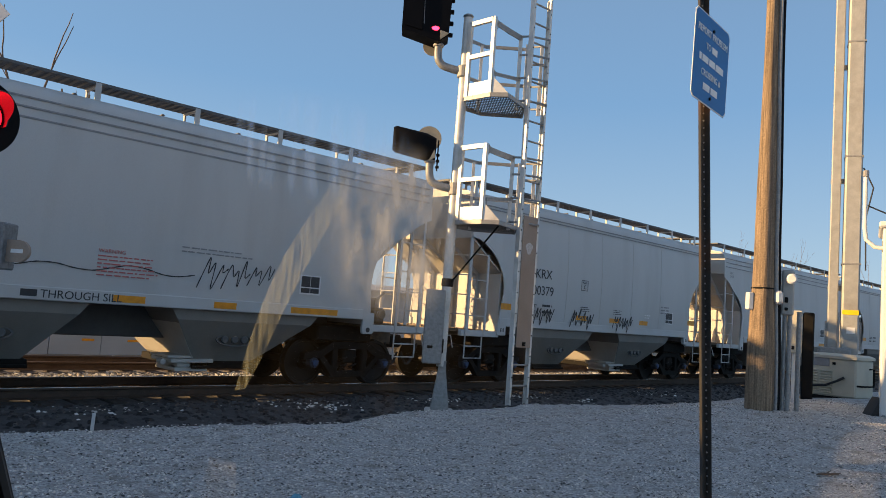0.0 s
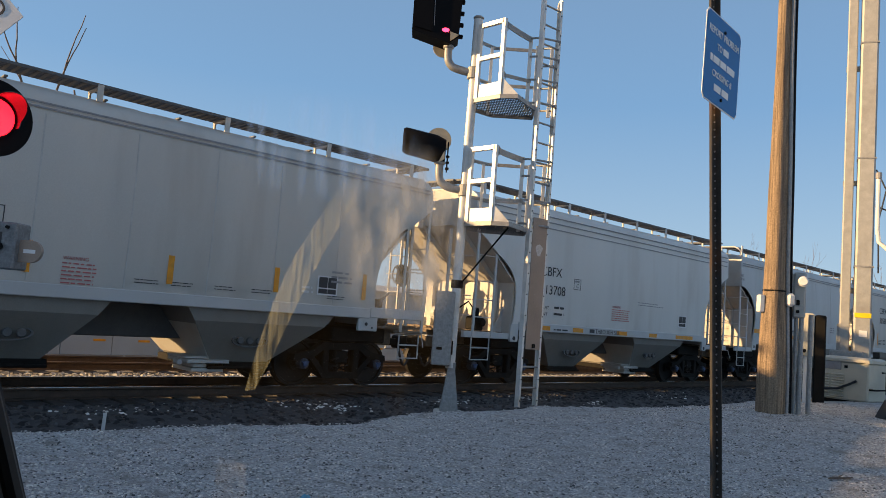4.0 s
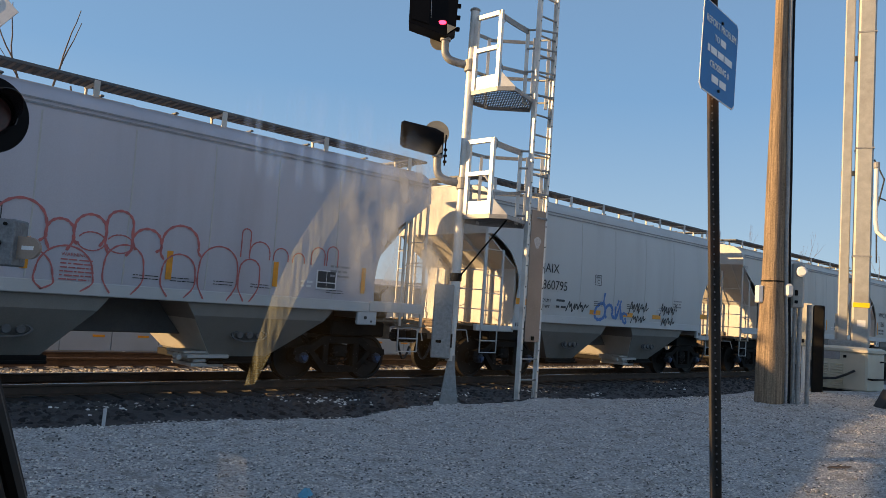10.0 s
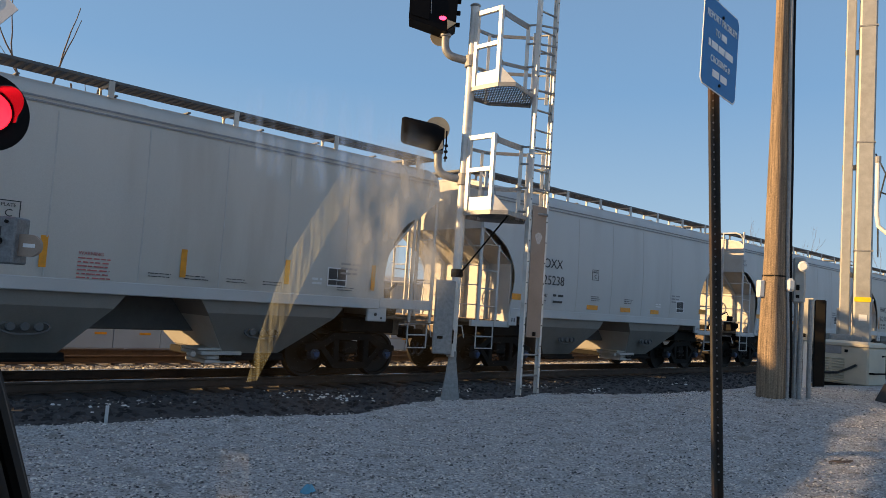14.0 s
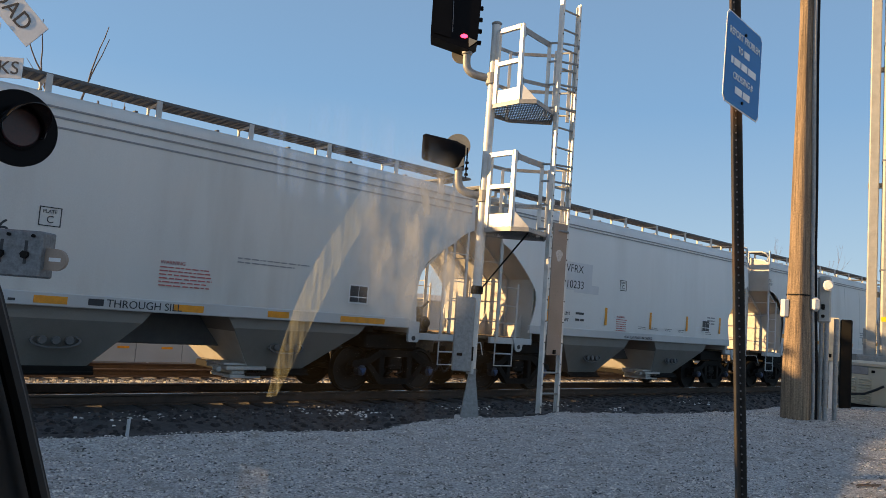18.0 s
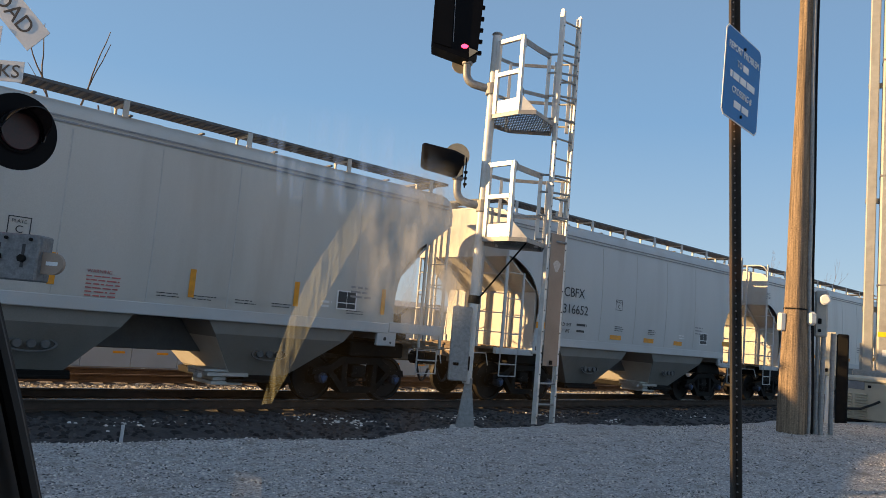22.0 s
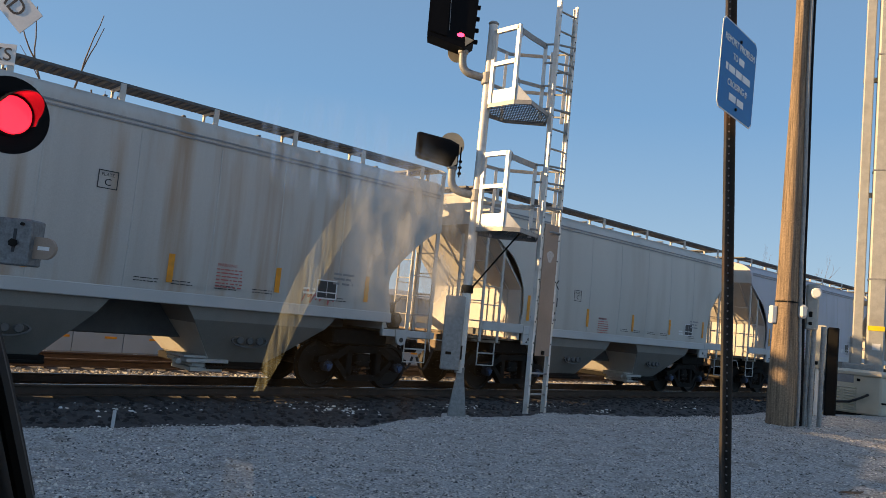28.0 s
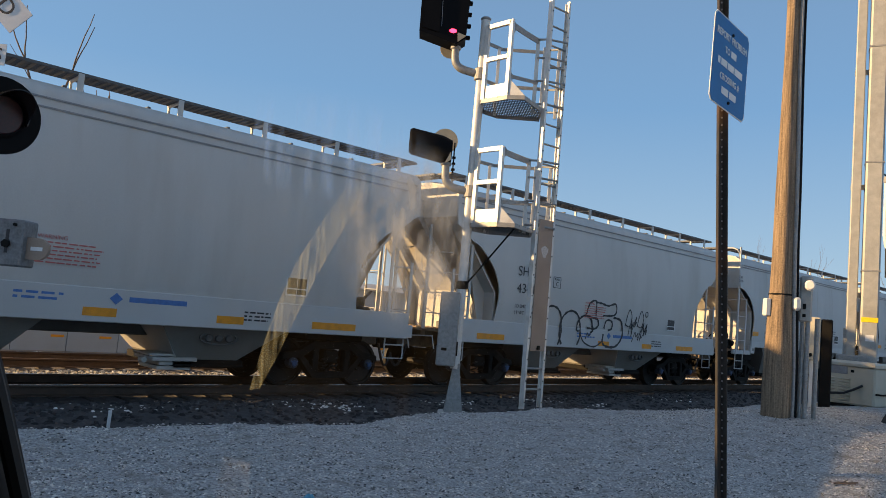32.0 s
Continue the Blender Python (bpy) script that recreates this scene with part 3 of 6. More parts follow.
def brake_gear(car, kind, e):
    """Reservoir, control valve and hand brake on one end platform."""
    half, wall = SHAPES[kind][:2]
    m = wall + 0.62
    part("air_reservoir", Mesh().disc((e * m, -0.25, 1.62), (0, 1, 0), 0.21, 0.75, 16, lip=0.06), PALE, car)
    part("reservoir_stand", Mesh().box(min(e * (m - 0.1), e * (m + 0.1)), max(e * (m - 0.1), e * (m + 0.1)), -0.1, 0.35, 1.26, 1.43, 0.01), IRON, car)
    k = Mesh().box(min(e * (m - 0.14), e * (m + 0.16)), max(e * (m - 0.14), e * (m + 0.16)), -1.1, -0.72, 1.27, 1.62, 0.05)
    k.disc((e * m, -1.12, 1.48), (0, -1, 0), 0.10, 0.08, 12, lip=0.02).box(min(e * (m - 0.06), e * (m + 0.05)), max(e * (m - 0.06), e * (m + 0.05)), -1.0, -0.8, 1.60, 1.82, 0.03)
    part("brake_valve", k, IRON, car, "dark cast brake valve")
    part("brake_pipe", Mesh().tube([(e * m, -0.9, 1.75), (e * (m + 0.25), -0.9, 1.95), (e * (m + 0.3), -0.5, 1.7), (e * (m + 0.42), -0.2, 1.3)], 0.02, 6), IRON, car)
    part("hand_brake", Mesh().box(min(e * (half + 0.0), e * (half + 0.14)), max(e * (half + 0.0), e * (half + 0.14)), 0.62, 1.0, 2.2, 2.75, 0.06), IRON, car, "black hand brake housing")
    k = Mesh().disc((e * (half + 0.18), 0.80, 2.5), (e, 0, 0), 0.24, 0.025, 20, hole=0.212)
    for j in range(3):
        a = j * math.pi / 3
        k.bar((e * (half + 0.19), 0.80 - 0.22 * math.cos(a), 2.5 - 0.22 * math.sin(a)), (e * (half + 0.19), 0.80 + 0.22 * math.cos(a), 2.5 + 0.22 * math.sin(a)), 0.02)
    part("hand_brake_wheel", k, IRON, car)


def hopper_car(kind):
    """One covered hopper, its length along x, resting on the rails at z = 0."""
    car = empty("hopper_car")
    paint = {"sill": GREY_B, "plate": GREY_B, "ribbed": GREY_C, "post": GREY_C, "rounded": GREY, "rusty": RUSTY}[kind]
    bulge = BULGE[kind]
    half, wall, zf, zb, bogie, cut = SHAPES[kind]
    tall = kind in ("plate", "post", "rusty")
    span = lambda e, a, b: sorted((e * a, e * b))
    for s in (-1, 1):
        part("side_sheet", side_sheet(s, bulge, cut), paint, car, smooth=True)
    for z in {"sill": (4.24, 4.10, 3.95), "rounded": (4.22, 4.08, 3.94, 3.80)}.get(kind, (4.12, 4.19)):
        part("roof_seam", Mesh().box(-half + 0.1, half - 0.1, -1.577, -1.565, z - 0.014, z + 0.014), FAINT, car)
    # roof shell
    prof = ROUND if kind == "ribbed" else SQUARE
    full = [(-y, z) for y, z in prof] + prof[::-1]
    k = Mesh()
    k.loft([[(x, y, z) for y, z in full] + [(x, y * 0.98, z - 0.04) for y, z in full[::-1]] for x in (-half, half)])
    part("roof", k, paint, car, smooth=True)
    for i in range(4):
        x0 = -half + 0.35 + i * (2 * half - 0.5) / 4
        lid = part("hatch_lid", Mesh().box(x0, x0 + (2 * half - 1.3) / 4, -0.38, 0.38, 4.61, 4.70, 0.03), PALE, car)
        for j in (0.5, 2.0):
            part("hatch_clamp", Mesh().box(x0 + j - 0.03, x0 + j + 0.03, -0.45, 0.45, 4.70, 4.735, 0.01), GRATE, lid)
    # running boards
    top_z = 4.72 if kind == "ribbed" else 4.76
    board = grating(half + 0.02).data("running_board", GRATE)
    for s in (-1, 1):
        part("running_board", board, GRATE, car, "dark steel grating walkway", pose(0, -1.30 if s < 0 else 0.80, top_z))
    n = 6 if kind == "ribbed" else 8
    for i in range(n):
        x = -half + 0.45 + (2 * half - 0.9) * i / (n - 1)
        k = Mesh().box(x - 0.045, x + 0.045, -1.317, -1.293, 4.46, top_z + 0.005)
        k.bar((x, -0.8, top_z - 0.035), (x, -1.30, top_z - 0.035), 0.05, 0.03)
        k.bar((x, -0.82, top_z - 0.035), (x, -0.82, 4.54), 0.05, 0.03, (1, 0, 0))
        part("board_bracket", k, paint, car)
    for e in (-1, 1):
        k = Mesh()
        c = half - 0.10
        for i in range(5):
            a = c - 0.20 + 0.1 * i
            k.box(*span(e, a - 0.006, a + 0.006), -0.8, 0.8, top_z - 0.022, top_z + 0.022)
        for i in range(13):
            k.box(*span(e, c - 0.2, c + 0.2), -0.8 + 0.13 * i, -0.755 + 0.13 * i, top_z - 0.024, top_z + 0.018)
        part("crossover_board", k, GRATE, car, "grating board across the end")
        # end bulkhead, slope sheet, hopper end wall
        low = [(-1.54, zb), (1.54, zb)]
        top = [(y * 0.985, z - 0.025) for y, z in prof]
        a, b = span(e, half - 0.10, half - 0.012)
        part("end_bulkhead", Mesh().prism(low + top + [(-y, z) for y, z in top[::-1]], "x", a, b), PALE, car, "pale sheet closing the top of the end")
        k = Mesh().prism([(e * (half - 0.015), zb + 0.02), (e * wall, zf), (e * (wall - 0.06), zf), (e * (half - 0.09), zb + 0.02)], "y", -1.53, 1.53)
        part("slope_sheet", k, PALE, car, "sloped end sheet")
        a, b = span(e, wall - 0.06, wall)
        part("hopper_end_wall", Mesh().box(a, b, -1.52, 1.52, 1.26, zf + 0.03), PALE, car)
        # stiffeners over bulkhead, slope and wall
        ribs = {"sill": ((-0.95, 0.07, 0.11), (0.25, 0.07, 0.11), (1.25, 0.07, 0.11)), "plate": ((-0.75, 0.05, 0.09), (0.05, 0.05, 0.09), (0.8, 0.05, 0.09)),
                "ribbed": ((-1.1, 0.012, 0.03), (-0.45, 0.012, 0.03), (0.2, 0.012, 0.03), (0.85, 0.012, 0.03)),
                "rounded": ((-0.35, 0.05, 0.12), (0.9, 0.05, 0.12))}.get(kind, ((-0.7, 0.015, 0.04), (0.05, 0.015, 0.04), (0.8, 0.06, 0.08)))
        for y, w, d in ribs:
            up = zb - 0.1 if kind in ("plate", "ribbed") else 4.2
            o = [(half + d - 0.03, max(up, zb)), (half + d - 0.03, zb - 0.4 * d), (wall + d, zf - 0.4 * d), (wall + d, 1.26), (wall - 0.01, 1.26), (wall - 0.01, zf + 0.03), (half - 0.03, zb + 0.03), (half - 0.03, max(up, zb + 0.02))]
            part("end_stiffener", Mesh().prism([(e * p, q) for p, q in o], "y", y - w, y + w), PALE, car)
        if kind in ("sill", "post", "rusty"):
            for y in (-1.2, -0.6, 0.0, 0.6):
                part("gusset", Mesh().prism([(e * (wall - 0.01), 1.26), (e * (wall + 0.34), 1.26), (e * (wall + 0.30), 1.34), (e * (wall - 0.01), 1.86)], "y", y - 0.012, y + 0.012), PALE, car)
        if kind == "rounded":
            o = [(half - 0.02, zb), (wall + 0.62, 3.0), (wall + 0.1, 1.28), (wall - 0.02, 1.28), (wall - 0.02, zf), (half - 0.1, zb)]
            for y in (-1.2, 1.2):
                part("end_web", Mesh().prism([(e * p, q) for p, q in o], "y", y - 0.012, y + 0.012), PALE, car, "pale web plate under the slope")
        # platform
        a, b = span(e, wall - 0.04, half + 0.14)
        part("end_platform", Mesh().box(a, b, -1.40, 1.40, 1.22, 1.258), DECK, car, "rust-stained deck plate")
        part("draft_sill", Mesh().box(*span(e, 4.1, half + 0.16), -0.34, 0.34, 0.82, 1.218, 0.02), DECK, car)
        for i in range(5):
            q = wall + 0.15 + (half - wall) * i / 5
            part("deck_slat", Mesh().box(*span(e, q, q + 0.06), -1.38, 1.38, 1.26, 1.287), DECK, car)
        for y in (-0.95, 0.80):
            part("deck_beam", Mesh().box(*span(e, wall + 0.1, half + 0.1), y, y + 0.15, 1.12, 1.219), DECK, car)
        for s in (-1, 1):
            lo, hi = {"rounded": (1.06, 1.32), "ribbed": (1.14, 1.20)}.get(kind, (1.13, 1.27))
            inner = {"ribbed": 5.1, "rounded": 5.8}.get(kind, wall - 0.05)
            part("end_sill", Mesh().box(*span(e, inner, half + 0.13), s * 1.49 - 0.05, s * 1.49 + 0.05, lo, hi, 0.01), SILLW if kind != "ribbed" else DECK, car)
            if kind == "ribbed":
                part("side_rail", Mesh().box(*span(e, 4.38, half - 0.06), s * 1.555 - 0.03, s * 1.555 + 0.03, 1.42, 1.63, 0.012), SILLW, car, "pale side rail carried past the hopper")
                pad = part("jacking_pad", Mesh().box(*((-4.35, -3.90) if e < 0 else (4.11, 4.59)), s * 1.53 - 0.04, s * 1.53 + 0.04, 1.15, 1.43, 0.015), SILLW, car)
                part("slot", Mesh().disc((e * 4.15 if e < 0 else 4.30, s * 1.571, 1.29), (0, s, 0), 0.035, 0.01, 12).disc((e * (4.22 if e < 0 else 4.45), s * 1.571, 1.22), (0, s, 0), 0.022, 0.008, 10), BLACKP, pad)
            elif kind == "plate":
                pad = part("jacking_pad", Mesh().box(*span(e, 4.36, 4.66), s * 1.53 - 0.05, s * 1.53 + 0.05, 1.18, 1.46, 0.015), SILLW, car)
                part("slot", Mesh().box(*span(e, 4.45, 4.48), s * 1.582 - 0.003, s * 1.582 + 0.003, 1.27, 1.36).box(*span(e, 4.53, 4.56), s * 1.582 - 0.003, s * 1.582 + 0.003, 1.27, 1.36), BLACKP, pad)
            elif kind == "sill":
                pad = part("jacking_pad", Mesh().prism([(e * p, q) for p, q in ((4.58, 1.08), (4.80, 1.08), (4.83, 1.12), (4.83, 1.50), (4.55, 1.50), (4.55, 1.12))], "y", s * 1.555 - 0.03, s * 1.555 + 0.03), SILLW, car)
                part("slot", Mesh().disc((e * 4.69, s * 1.584, 1.16), (0, s, 0), 0.05, 0.008, 12), BLACKP, pad)
            elif tall:
                o = [(5.02, 1.28), (5.06, 1.10)] + [(5.19 + 0.12 * math.cos(q), 1.06 + 0.10 * math.sin(q)) for q in [math.pi * (1 + j / 6) for j in range(7)]] + [(5.32, 1.10), (5.40, 1.28)]
                pad = part("jacking_pad", Mesh().prism([(e * p, q) for p, q in o], "y", s * 1.545 - 0.02, s * 1.545 + 0.02), SILLW, car, "rounded lifting lug")
                part("slot", Mesh().disc((e * 5.19, s * 1.564, 1.07), (0, s, 0), 0.05, 0.008, 12), BLACKP, pad)
            # corner ladder
            if kind == "rounded":
                la, lb, za, zb2, steps = 5.95, 5.42, 2.62, 3.22, (1.60, 2.05, 2.50)
            else:
                la, lb = half - 0.04 - 0.1 * (kind == "sill"), {"sill": 5.45, "plate": 5.10, "ribbed": 5.22}.get(kind, 5.32)
                za, zb2 = {"plate": 4.80, "post": 4.62, "rusty": 4.62, "sill": 3.70}.get(kind, 3.74), {"plate": 3.05, "ribbed": 3.34, "sill": 3.10}.get(kind, 2.52)
                steps = (1.60, 2.00, 2.42) + ((3.02,) if kind in ("plate", "sill") else ())
            if s < 0:
                wide = 0.085 if tall else 0.06
                part("ladder_stile", Mesh().bar((e * la, -1.545, 1.16), (e * la, -1.545, za), wide, 0.035, (0, 1, 0)), paint, car)
                part("ladder_stile", Mesh().bar((e * lb, -1.545, 1.16), (e * lb, -1.545, zb2), 0.06, 0.03, (0, 1, 0)), paint, car)
                for z in steps:
                    part("ladder_rung", Mesh().tube([(e * la, -1.55, z), (e * lb, -1.55, z)], 0.013, 6), paint, car)
            else:
                part("side_ladder", ladder_mesh(e * la, e * lb, 1.16, za, zb2, 1.545, steps), paint, car)
            # end ladder, with posts to the roof where the car has them
            ht = 4.74 if tall else 3.60
            xe = half + 0.10
            k = Mesh().bar((e * xe, s * 0.86, 1.24), (e * xe, s * 0.86, ht), 0.07, 0.04, (0, 1, 0))
            for i in range(4):
                k.tube([(e * xe, s * 0.86, 1.62 + i * 0.45), (e * xe, s * 1.30, 1.62 + i * 0.45), (e * (half - 0.02), s * 1.52, 1.62 + i * 0.45)], 0.013, 6)
            part("end_ladder", k, paint, car)
            # stirrup step
            k = Mesh()
            c, d, z = la - 0.02, lb + 0.02, 0.63
            k.tube([(e * c, s * 1.50, 1.2), (e * c, s * 1.50, z), (e * d, s * 1.50, z), (e * d, s * 1.50, 1.2)], 0.018, 6)
            k.tube([(e * c, s * 1.50, 0.90), (e * d, s * 1.50, 0.90)], 0.015, 6)
            part("stirrup_step", k, SILLW, car)
        if tall:
            r = 0.028 if kind == "plate" else 0.042
            xr = half + 0.06
            part("end_handrail", Mesh().tube([(e * (half - 0.03), -1.54, 4.55), (e * xr, -1.46, 4.70), (e * xr, -1.3, 4.76), (e * xr, 1.3, 4.76), (e * xr, 1.46, 4.70), (e * (half - 0.03), 1.54, 4.55)], r, 8), paint, car, "pipe rail arched over the end")
        # coupler and hose
        k = Mesh().box(*span(e, 6.0, 6.45), -0.08, 0.08, 0.80, 0.96, 0.02)
        k.box(*span(e, 6.40, 6.66), -0.17, 0.15, 0.74, 1.03, 0.04)
        part("coupler", k, IRON, car)
        hose = [(e * (6.15 + 0.43 * i / 8), -0.42 + 0.05 * i / 8, 0.86 - 0.48 * math.sin(i / 8 * math.pi * 0.86)) for i in range(9)]
        part("air_hose", Mesh().tube(hose, 0.028, 7), CABLE, car)
        part("cut_lever", Mesh().tube([(e * (half + 0.15), 0.1, 1.1), (e * (half + 0.2), -0.5, 1.08), (e * (half + 0.2), -1.3, 1.12), (e * (half + 0.2), -1.38, 0.85)], 0.014, 6), SILLW, car)
    # side sills
    for s in (-1, 1):
        y = s * (1.60 if kind in ("sill", "rounded") else 1.585)
        z0, h = {"rounded": (1.04, 1.56), "sill": (1.36, 1.56)}.get(kind, (1.40, 1.60))
        l = {"rounded": 5.95, "sill": 4.54, "plate": 4.62, "ribbed": 4.37}.get(kind, 4.86)
        k = Mesh().box(-l, l, min(y, s * 1.50), max(y, s * 1.50), z0, h, 0.012)
        part("side_sill", k, SILLW, car, "pale side sill")
    # hopper bays
    for e in (-1, 1):
        k = Mesh()
        rings = []
        for z, xa, xb, w in ((1.43, 0.60, 3.60, 1.50), (1.18, 0.78, 3.40, 1.46), (0.46, 1.38, 2.50, 0.95)):
            rings.append([(e * xa, -w, z), (e * xb, -w, z), (e * xb, w, z), (e * xa, w, z)])
        k.loft(rings)
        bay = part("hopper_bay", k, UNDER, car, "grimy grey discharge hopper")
        k = Mesh().box(min(e * 1.28, e * 2.60), max(e * 1.28, e * 2.60), -1.0, 1.0, 0.33, 0.46, 0.015)
        k.tube([(e * 1.3, -1.05, 0.36), (e * 2.58, -1.05, 0.36)], 0.03, 7)
        part("discharge_gate", k, IRON, bay)
        y = -1.27
        o = [(e * (1.95 + 0.36 * math.cos(a)), 0.86 + 0.12 * math.sin(a)) for a in [2 * math.pi * j / 18 for j in range(18)]]
        q = [(e * 1.95 + (p[0] - e * 1.95) * 0.9, 0.86 + (p[1] - 0.86) * 0.8) for p in o]
        k = Mesh().loft([[(a, d, b) for a, b in r] for r, d in ((o, y - 0.015), (o, y + 0.015), (q, y + 0.015), (q, y - 0.015), (o, y - 0.015))], caps=False)
        for i in (-0.19, 0.0, 0.19):
            k.disc((e * 1.95 + i, y - 0.03, 0.86), (0, 1, 0), 0.07, 0.06, 10, lip=0.015)
        part("hopper_crest_plate", k, GRATE, bay)
        if e > 0:
            # only the sun-facing bay slope gets a paler plate, sunlight in its colour
            k = Mesh().add([(0.825, -1.40, 1.12), (1.335, -0.98, 0.50), (1.335, 0.98, 0.50), (0.825, 1.40, 1.12), (0.845, -1.40, 1.12), (1.355, -0.98, 0.50), (1.355, 0.98, 0.50), (0.845, 1.40, 1.12)],
                           [(0, 1, 2, 3), (4, 7, 6, 5), (0, 4, 5, 1), (1, 5, 6, 2), (2, 6, 7, 3), (3, 7, 4, 0)])
            part("slope_plate", k, PALE, bay, "pale plate, sunlight put into the hopper slope's colour")
            for x0, x1, z0, z1, y0 in ((1.02, 1.62, 0.28, 0.345, -1.02), (1.06, 1.62, 0.355, 0.42, -1.0), (0.92, 1.70, 0.43, 0.495, -1.06), (0.90, 1.4, 0.505, 0.545, -0.98)):
                part("gate_slide", Mesh().box(x0, x1, y0, -0.25, z0, z1, 0.008), PALE, bay, "pale sliding gate bar")
            part("gate_shaft", Mesh().disc((0.82, -0.98, 0.44), (0, 1, 0), 0.05, 0.18, 12, lip=0.01), PALE, bay)
    # the sill's dark material puts the shade between the bays into its colour
    part("centre_sill", Mesh().box(-4.6, 4.6, -0.34, 0.34, 0.80, 1.44, 0.02), GRATE, car)
    for e in (-1, 1):
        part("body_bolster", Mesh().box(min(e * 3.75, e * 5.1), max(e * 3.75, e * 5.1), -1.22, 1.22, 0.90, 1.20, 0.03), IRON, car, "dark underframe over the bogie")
        truck_set(car, e * bogie)
    return car

# ---------------------------------------------------------------- the train
SPEED = 13.27
# number: kind, centre when it stands before the camera, owner's letters, number
CARS = {
    -4: ("ribbed", 4.90, "", ""), -3: ("plate", 4.90, "", ""), -2: ("sill", 4.90, "CEFX", "314334"), -1: ("plate", 4.90, "HKRX", "300379"),
    0: ("sill", 4.89, "CEFX", "311438"), 1: ("post", 4.90, "CBFX", "305600"), 2: ("plate", 4.85, "HKRX", "300140"), 3: ("sill", 5.18, "CBFX", "313708"),
    4: ("ribbed", 5.0, "", ""), 5: ("sill", 5.00, "CEFX", "312508"), 6: ("ribbed", 4.74, "SOXX", "329409"), 7: ("ribbed", 5.11, "HWCX", "11262"),
    8: ("ribbed", 5.22, "HWCX", "12088"), 9: ("plate", 5.13, "JAIX", "860795"), 10: ("ribbed", 5.00, "NAHX", "322609"), 11: ("ribbed", 5.10, "HWCX", "11218"),
    12: ("plate", 5.05, "CBFX", "316679"), 13: ("plate", 4.94, "SOXX", "325238"), 14: ("ribbed", 5.22, "HWCX", "10765"), 15: ("ribbed", 5.20, "", ""),
    16: ("plate", 5.20, "HKRX", "300359"), 17: ("post", 5.15, "WFRX", "810233"), 18: ("sill", 5.31, "CBFX", "314016"), 19: ("ribbed", 4.91, "HWCX", "8002"),
    20: ("plate", 5.28, "SOXX", "325303"), 21: ("plate", 5.19, "CBFX", "316652"), 22: ("ribbed", 5.04, "HWCX", "13085"), 23: ("ribbed", 5.10, "HWCX", "8130"),
    24: ("post", 4.95, "MBKX", "102476"), 25: ("ribbed", 4.62, "WFRX", "407003"), 26: ("ribbed", 4.80, "", ""), 27: ("ribbed", 4.82, "WFRX", "407051"),
    28: ("rusty", 4.80, "WFRX", "404636"), 29: ("plate", 4.33, "HKRX", "300320"), 30: ("plate", 4.28, "SOXX", "325400"), 31: ("rounded", 4.15, "SHPX", "434192"),
    32: ("rounded", 4.30, "", ""), 33: ("ribbed", 4.60, "", ""),
}
BULGE = {"sill": 0.03, "plate": 0.06, "ribbed": 0.05, "post": 0.05, "rounded": 0.10, "rusty": 0.05}


def seam_strip(bulge):
    """A low weld that follows the curve of the side sheet."""
    zs = [1.62 + (EAVE - 1.66) * i / 10 for i in range(11)]
    y = lambda z, d: -(side_y(z, bulge) + d)
    return Mesh().loft([[(-0.016, y(z, -0.003), z), (-0.008, y(z, 0.005), z), (0.008, y(z, 0.005), z), (0.016, y(z, -0.003), z)] for z in zs]).data("panel_seam", SEAM)


SEAMS = {a: seam_strip(b) for a, b in BULGE.items()}


def smooth(pts, n=6):
    """A soft curve through a few points."""
    p = [pts[0]] + list(pts) + [pts[-1]]
    out = []
    for i in range(1, len(p) - 2):
        for j in range(n):
            t = j / n
            out.append(tuple(0.5 * (2 * p[i][c] + (p[i + 1][c] - p[i - 1][c]) * t + (2 * p[i - 1][c] - 5 * p[i][c] + 4 * p[i + 1][c] - p[i + 2][c]) * t * t
                                    + (3 * p[i][c] - p[i - 1][c] - 3 * p[i + 1][c] + p[i + 2][c]) * t ** 3) for c in (0, 1)))
    return out + [tuple(pts[-1])]


def smooth3(pts):
    """The same through points in the plane y = 0."""
    return [(x, 0, z) for x, z in smooth([(p[0], p[2]) for p in pts], 5)]


def ribbon(points, w, skin):
    """A painted stroke that lies on the curved side of a car, a little uneven in width."""
    pts = [Vector((p[0], 0, p[1])) for p in points]
    vs = []
    for i, p in enumerate(pts):
        d = pts[min(i + 1, len(pts) - 1)] - pts[max(i - 1, 0)]
        d = d.normalized() if d.length else Vector((1, 0, 0))
        q = Vector((-d.z, 0, d.x)) * (w / 2 * (1 + 0.25 * math.sin(i * 1.7)))
        for v in (p - q, p + q):
            vs.append((v.x, skin(v.z), v.z))
    o = len(vs)
    vs += [(v[0], v[1] + 0.002, v[2]) for v in vs]
    fs = []
    for i in range(len(pts) - 1):
        fs += [(2 * i, 2 * i + 1, 2 * i + 3, 2 * i + 2), (o + 2 * i, o + 2 * i + 2, o + 2 * i + 3, o + 2 * i + 1)]
    return Mesh().add(vs, fs)


def patch(x0, x1, lo, hi, skin, n=40, m=6):
    """A painted area between two edges that are functions of x."""
    k = Mesh()
    for i in range(n + 1):
        x = x0 + (x1 - x0) * i / n
        a, b = lo(x), hi(x)
        k.v += [(x, skin(a + (b - a) * j / m), a + (b - a) * j / m) for j in range(m + 1)]
    k.f = [(i * (m + 1) + j, (i + 1) * (m + 1) + j, (i + 1) * (m + 1) + j + 1, i * (m + 1) + j + 1) for i in range(n) for j in range(m)]
    return k


